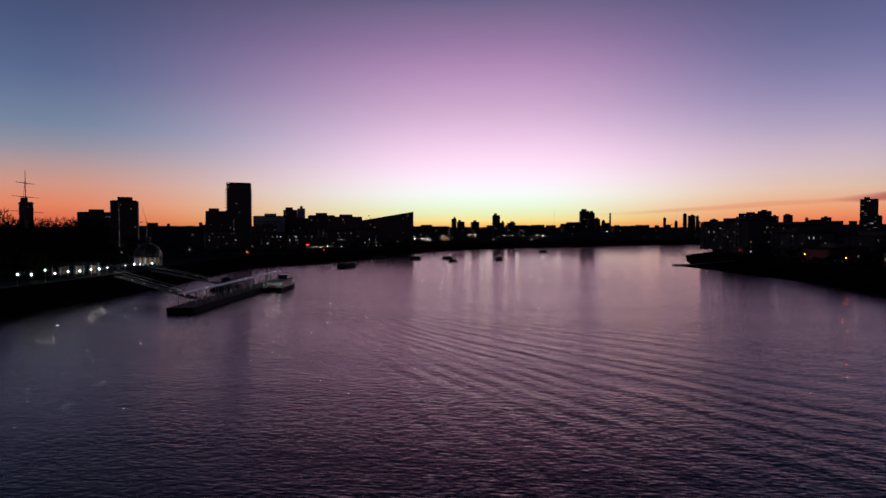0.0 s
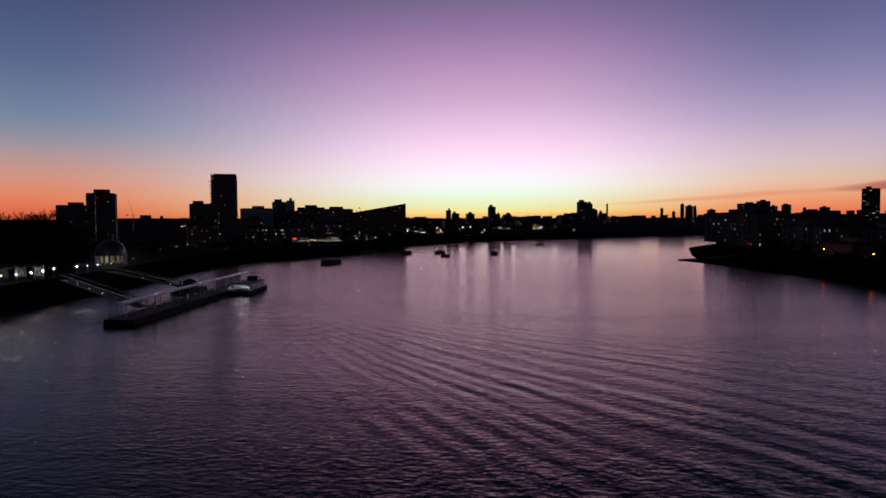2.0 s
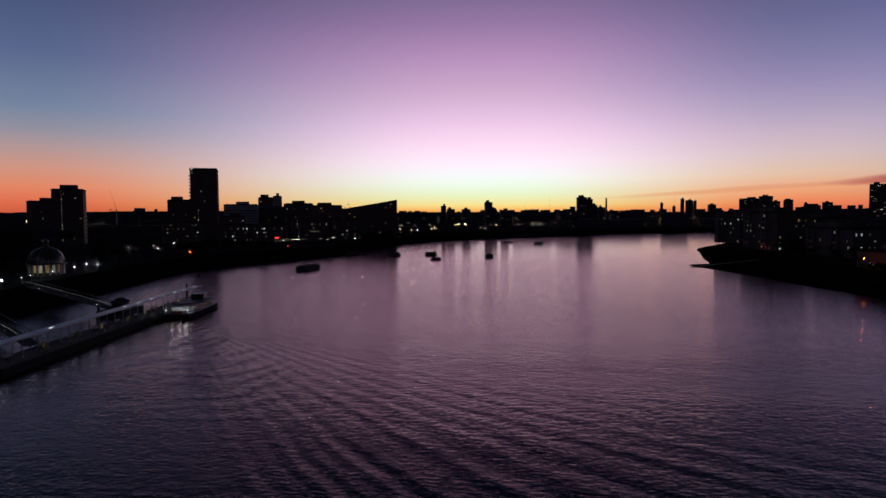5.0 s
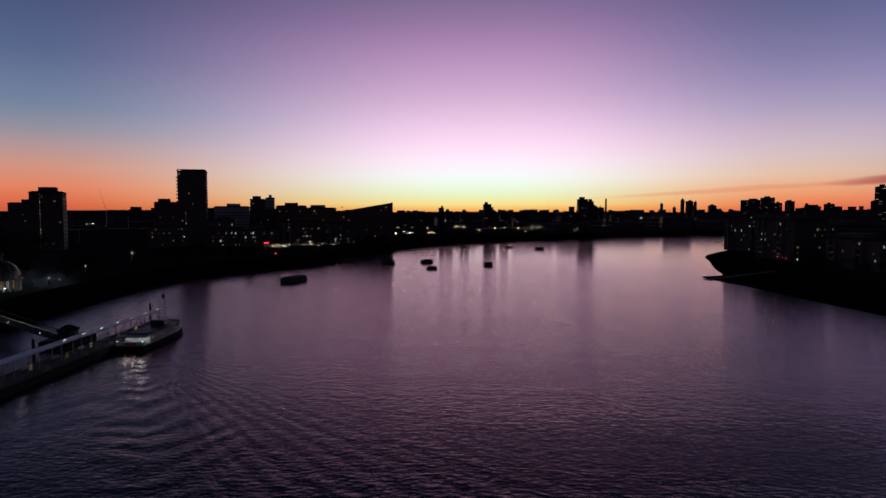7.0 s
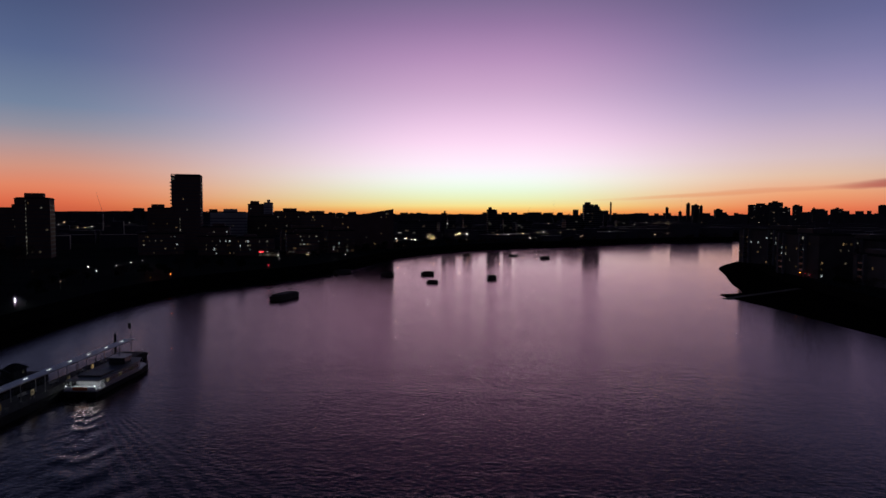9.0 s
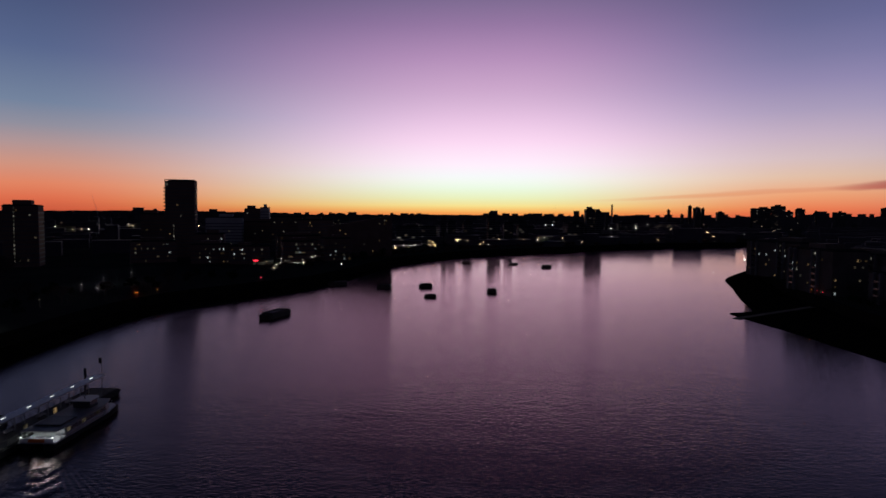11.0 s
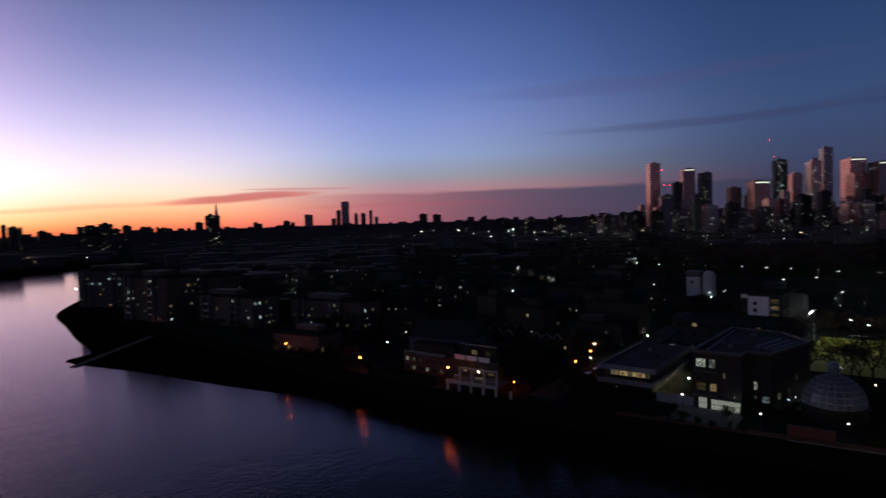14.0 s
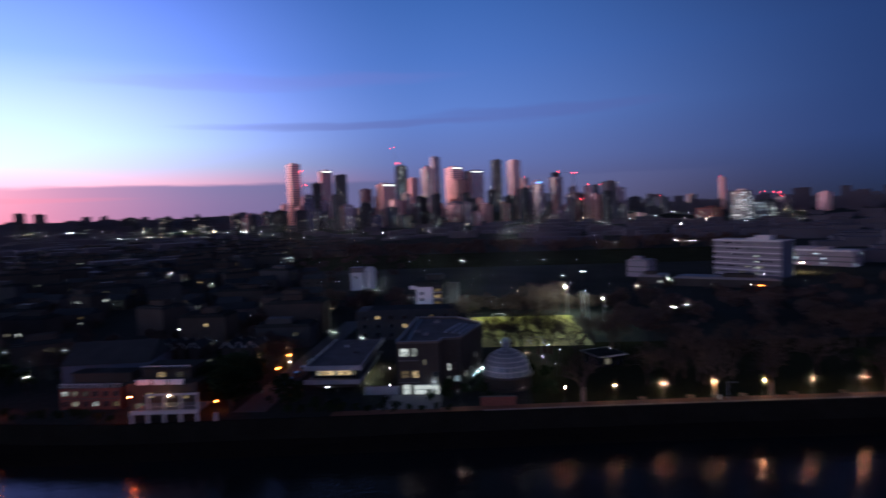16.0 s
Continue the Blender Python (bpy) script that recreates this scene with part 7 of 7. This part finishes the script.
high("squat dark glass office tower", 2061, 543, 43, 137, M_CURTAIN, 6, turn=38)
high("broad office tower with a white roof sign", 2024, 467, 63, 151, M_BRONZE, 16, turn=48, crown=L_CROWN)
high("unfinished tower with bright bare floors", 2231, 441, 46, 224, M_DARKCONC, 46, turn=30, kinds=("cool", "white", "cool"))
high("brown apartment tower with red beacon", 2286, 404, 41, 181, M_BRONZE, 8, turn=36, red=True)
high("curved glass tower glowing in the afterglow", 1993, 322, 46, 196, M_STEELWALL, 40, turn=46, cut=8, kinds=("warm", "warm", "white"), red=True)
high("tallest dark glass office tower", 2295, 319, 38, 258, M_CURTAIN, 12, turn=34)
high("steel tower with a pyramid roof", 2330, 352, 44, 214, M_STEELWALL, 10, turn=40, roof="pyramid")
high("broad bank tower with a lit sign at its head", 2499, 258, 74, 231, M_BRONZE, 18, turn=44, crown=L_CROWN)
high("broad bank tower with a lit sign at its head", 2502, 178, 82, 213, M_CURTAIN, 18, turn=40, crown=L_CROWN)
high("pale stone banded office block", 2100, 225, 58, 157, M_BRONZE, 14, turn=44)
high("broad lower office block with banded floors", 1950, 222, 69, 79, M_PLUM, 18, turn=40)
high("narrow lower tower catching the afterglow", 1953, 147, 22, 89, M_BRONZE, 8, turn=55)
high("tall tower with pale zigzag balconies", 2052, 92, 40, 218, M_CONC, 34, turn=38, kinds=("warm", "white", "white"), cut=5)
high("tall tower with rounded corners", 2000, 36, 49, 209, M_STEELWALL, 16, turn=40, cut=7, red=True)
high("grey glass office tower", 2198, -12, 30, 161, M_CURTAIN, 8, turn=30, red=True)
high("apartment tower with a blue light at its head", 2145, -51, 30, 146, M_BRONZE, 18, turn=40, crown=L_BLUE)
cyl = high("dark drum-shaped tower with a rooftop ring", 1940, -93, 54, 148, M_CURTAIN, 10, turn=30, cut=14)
part("roof_ring", lathe(bmesh.new(), ((13, 143), (14, 150), (13, 155)), 20), M_DARKCONC, cyl)
for i in range(120):
    y = 900 - i * 10.5 + rng.uniform(-10, 10)
    x = 1720 + rng.uniform(0, 420)
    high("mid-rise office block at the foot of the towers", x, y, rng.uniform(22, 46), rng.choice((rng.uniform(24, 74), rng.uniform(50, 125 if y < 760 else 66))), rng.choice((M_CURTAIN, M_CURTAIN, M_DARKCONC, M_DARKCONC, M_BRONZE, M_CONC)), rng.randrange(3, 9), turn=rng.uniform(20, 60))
for x, y, w, t, red, k in ((2944, -462, 25, 149, True, 5), (2938, -492, 22, 134, True, 5), (2697, -634, 54, 81, True, 10), (2279, -633, 25, 78, False, 8), (2433, -795, 22, 144, True, 6), (2171, -900, 46, 60, True, 8), (2500, -700, 30, 84, True, 8),
                        (2350, -480, 40, 70, False, 8), (2600, -560, 30, 92, False, 8), (2250, -350, 50, 58, False, 8), (2100, -1000, 40, 70, False, 8)):
    high("far apartment tower on the eastern skyline", x, y, w, t, rng.choice((M_CURTAIN, M_BRONZE, M_CONC)), k, turn=rng.uniform(15, 40), red=red)
high("rust-brown low brick apartment block", 1415, -376, 57, 41, M_REDBRICK, 9, turn=12, depth=0.5)
high("slim dark tower beside lit offices", 1400, -417, 8, 74, M_DARKCONC, 3, turn=10)
high("lit office slab with rows of windows", 1345, -421, 41, 74, M_CURTAIN, 70, turn=8, depth=0.5, kinds=("white", "cool", "white"))
high("long low lit office", 1464, -522, 46, 52, M_DARKCONC, 26, turn=6, depth=0.5, kinds=("white", "cool"))
crane(2215, 455, 225, 60, 78, 95, "tower crane over a half-built tower", True)
crane(2075, 762, 150, 52, 80, 95, "tower crane among the office towers", True)
for x, y, t in ((1950, -150, 150), (2300, -300, 120), (2300, -330, 90), (2100, -230, 75), (2400, -980, 70), (1800, -190, 60)):
    crane(x, y, t, 46, 8, rng.uniform(60, 120), "distant tower crane with red warning lights", True)

# ---- far skyline ----
FAR = "far skyline towers"
def far(label, x, y, w, top, lit=3, wall=M_DARKCONC, roof="flat", cut=0.0, depth=0.8, name="skyline_tower", low=0.0):
    yaw = math.degrees(math.atan2(y - 100, x)) - 90
    return building(name, label, x, y, yaw, w, w * depth, top - QUAY - (2.5 if roof == "flat" else 0), wall=wall, lit=lit, top=roof, cut=cut, storey=4, pane_w=3.2, group=FAR, category="tower", low=low)


far("tall dark tower with many lit rooms", 703, 1261, 29, 86, 26)
far("needle-pointed glass tower on the far skyline", 2446, 4064, 66, 252, 4, M_CURTAIN, "shard")
far("broad tower with a flared curved head", 2944, 3644, 62, 143, 3, M_CURTAIN, "curve", low=8)
far("tallest tower of the far city", 3147, 3465, 58, 239, 8, M_CURTAIN)
far("stepped tower of the far city", 3110, 3499, 34, 175, 4)
far("rounded far tower with a conical top", 3204, 3410, 30, 140, 2, M_CURTAIN, "pyramid", cut=9)
far("far city tower with a spire-like top", 3283, 3332, 24, 168, 2)
for x, y, w, t, k in ((704, 1873, 50, 76, 8), (744, 1856, 36, 82, 10), (769, 1846, 19, 67, 3), (958, 2199, 29, 79, 3), (1059, 2150, 30, 69, 2), (1302, 2811, 13, 80, 1), (2017, 3563, 46, 107, 2), (2296, 3385, 26, 98, 1), (2145, 2875, 36, 94, 2),
                   (3015, 3450, 34, 114, 1), (3243, 3372, 35, 148, 3), (3312, 3302, 26, 119, 2), (2778, 2400, 47, 113, 7), (2829, 2337, 50, 107, 4), (2205, 1489, 59, 68, 6), (1307, 849, 26, 61, 14), (1338, 790, 19, 60, 10),
                   (1346, 775, 16, 57, 8), (1190, 636, 18, 59, 4), (1203, 607, 17, 58, 4), (1500, 600, 30, 66, 4), (1450, 1150, 24, 55, 4), (1700, 1000, 30, 50, 5)):
    far("dark tower block on the far skyline", x, y, w, t, k, cut=4 if 1190 <= x <= 1346 else 0)

def in_river(x, y, margin):
    """True between the two river walls, with a margin on the land."""
    if y > 1200:
        return False
    edges = []
    for wall in (SOUTH_WALL, NORTH_WALL):
        for a, b in zip(wall, wall[1:]):
            if a.y <= y <= b.y and b.y > a.y:
                edges.append(a.x + (b.x - a.x) * (y - a.y) / (b.y - a.y))
                break
    return len(edges) == 2 and edges[0] - margin < x < edges[1] + margin


far("long lit riverside works far upstream", 478, 1905, 110, 32, 50, M_CONC, depth=0.3)
# low far city: uneven blocks that make up the horizon
def far_city(name, az0, az1, r0, r1, n, h0, h1, seed, label):
    r = random.Random(seed)
    bm = bmesh.new()
    for i in range(n):
        a = radians(r.uniform(az0, az1))
        d = r.uniform(r0, r1)
        x, y = d * math.sin(a), d * math.cos(a)
        if in_river(x, y, 30) or (460 < x < 760 and -180 < y < 440):
            continue
        w, h = r.uniform(14, 60), r.uniform(h0, h1) * (1.35 if r.random() < 0.12 else 1)
        p = outline_of(w, r.uniform(14, 30), 0)
        c, s = math.cos(-a), math.sin(-a)
        prism(bm, [(x + u * c - v * s, y + u * s + v * c) for u, v in p], 0, h)
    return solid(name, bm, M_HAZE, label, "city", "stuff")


far_city("distant_rooftops", -75, 155, 4350, 4700, 620, 46, 74, 11, "low uneven rooftops of the far city")
far_city("distant_rooftops", 25, 150, 2500, 3900, 420, 16, 40, 12, "low dark rooftops across the plain")
far_city("distant_rooftops", -70, 24, 1900, 3600, 260, 16, 34, 13, "low dark rooftops south of the river")
far_city("distant_rooftops", 52, 140, 1000, 1900, 260, 9, 20, 14, "dark low rooftops before the towers")
far_city("distant_rooftops", -66, -12, 700, 1700, 150, 9, 24, 15, "dark low rooftops behind the riverside")
far_city("distant_rooftops", 24, 58, 900, 2500, 620, 12, 21, 16, "dark low rooftops across the peninsula")
far_city("distant_rooftops", 26, 62, 620, 1000, 150, 11, 17, 17, "dark low rooftops of the nearer streets")
far_city("distant_rooftops", 86, 130, 450, 1200, 200, 11, 19, 18, "dark low rooftops to the east")
far_city("distant_rooftops", -14, 22, 900, 2000, 420, 11, 22, 19, "dark low rooftops beyond the bend")
far_city("distant_rooftops", 24, 66, 3300, 4600, 60, 54, 74, 21, "slim dark blocks breaking the far horizon")
far_city("distant_rooftops", 92, 125, 2200, 3800, 90, 40, 80, 22, "dark blocks along the eastern horizon")
bm = bmesh.new()
n, prev = 600, None
for i in range(n + 1):
    a = radians(-80 + 240 * i / n)
    i = i / 5
    hgt = 58 + 14 * noise.noise((i * 0.09, 0.3, 0)) + 3.5 * noise.noise((i * 2.3, 1.7, 0)) + (34 if 62 < math.degrees(a) < 92 else 0) * max(0.0, 1 - abs(math.degrees(a) - 76) / 15) + (10 if math.degrees(a) < -20 else 0)
    d = 4690
    cur = [bm.verts.new((rr * math.sin(a), rr * math.cos(a), z)) for rr, z in ((d, 0), (d + 20, hgt), (d + 90, 0))]
    if prev:
        for k in range(2):
            bm.faces.new((prev[k], cur[k], cur[k + 1], prev[k + 1]))
    prev = cur
bmesh.ops.recalc_face_normals(bm, faces=bm.faces)
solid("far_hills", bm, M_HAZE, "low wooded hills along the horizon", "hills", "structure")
for i in range(150):
    a, d = radians(rng.uniform(-48, 40)), rng.uniform(1150, 2600)
    x, y = d * math.sin(a), 60 + d * math.cos(a)
    if a < 0.3:
        far_spots[rng.random() < 0.5].append((x, y, QUAY, rng.uniform(5, 16), 0.10 + d * 0.0002 * rng.uniform(0.5, 1.2)))
for i in range(520):
    a, d = radians(rng.uniform(40, 116)), rng.uniform(900, 3300)
    if 455 < d * math.sin(a) < 770 and -190 < 60 + d * math.cos(a) < 450:
        continue
    far_spots[rng.random() < 0.18].append((d * math.sin(a), 60 + d * math.cos(a), QUAY, rng.uniform(5, 14), 0.06 + d * 0.00013 * rng.choice((0.4, 0.6, 0.9, 1.5))))
for i in range(70):
    p = SOUTH_WALL[48 + i % (len(SOUTH_WALL) - 50)]
    far_spots[rng.random() < 0.5].append((p.x - rng.uniform(2, 60), p.y + rng.uniform(8, 70), QUAY, rng.uniform(3, 12), rng.uniform(0.14, 0.26)))
lights_mesh("distant_street_lights", far_spots[False], L_FAR, "scattered white street lights of the far city")
lights_mesh("distant_street_lights", far_spots[True], L_FARWARM, "scattered warm street lights of the far city")
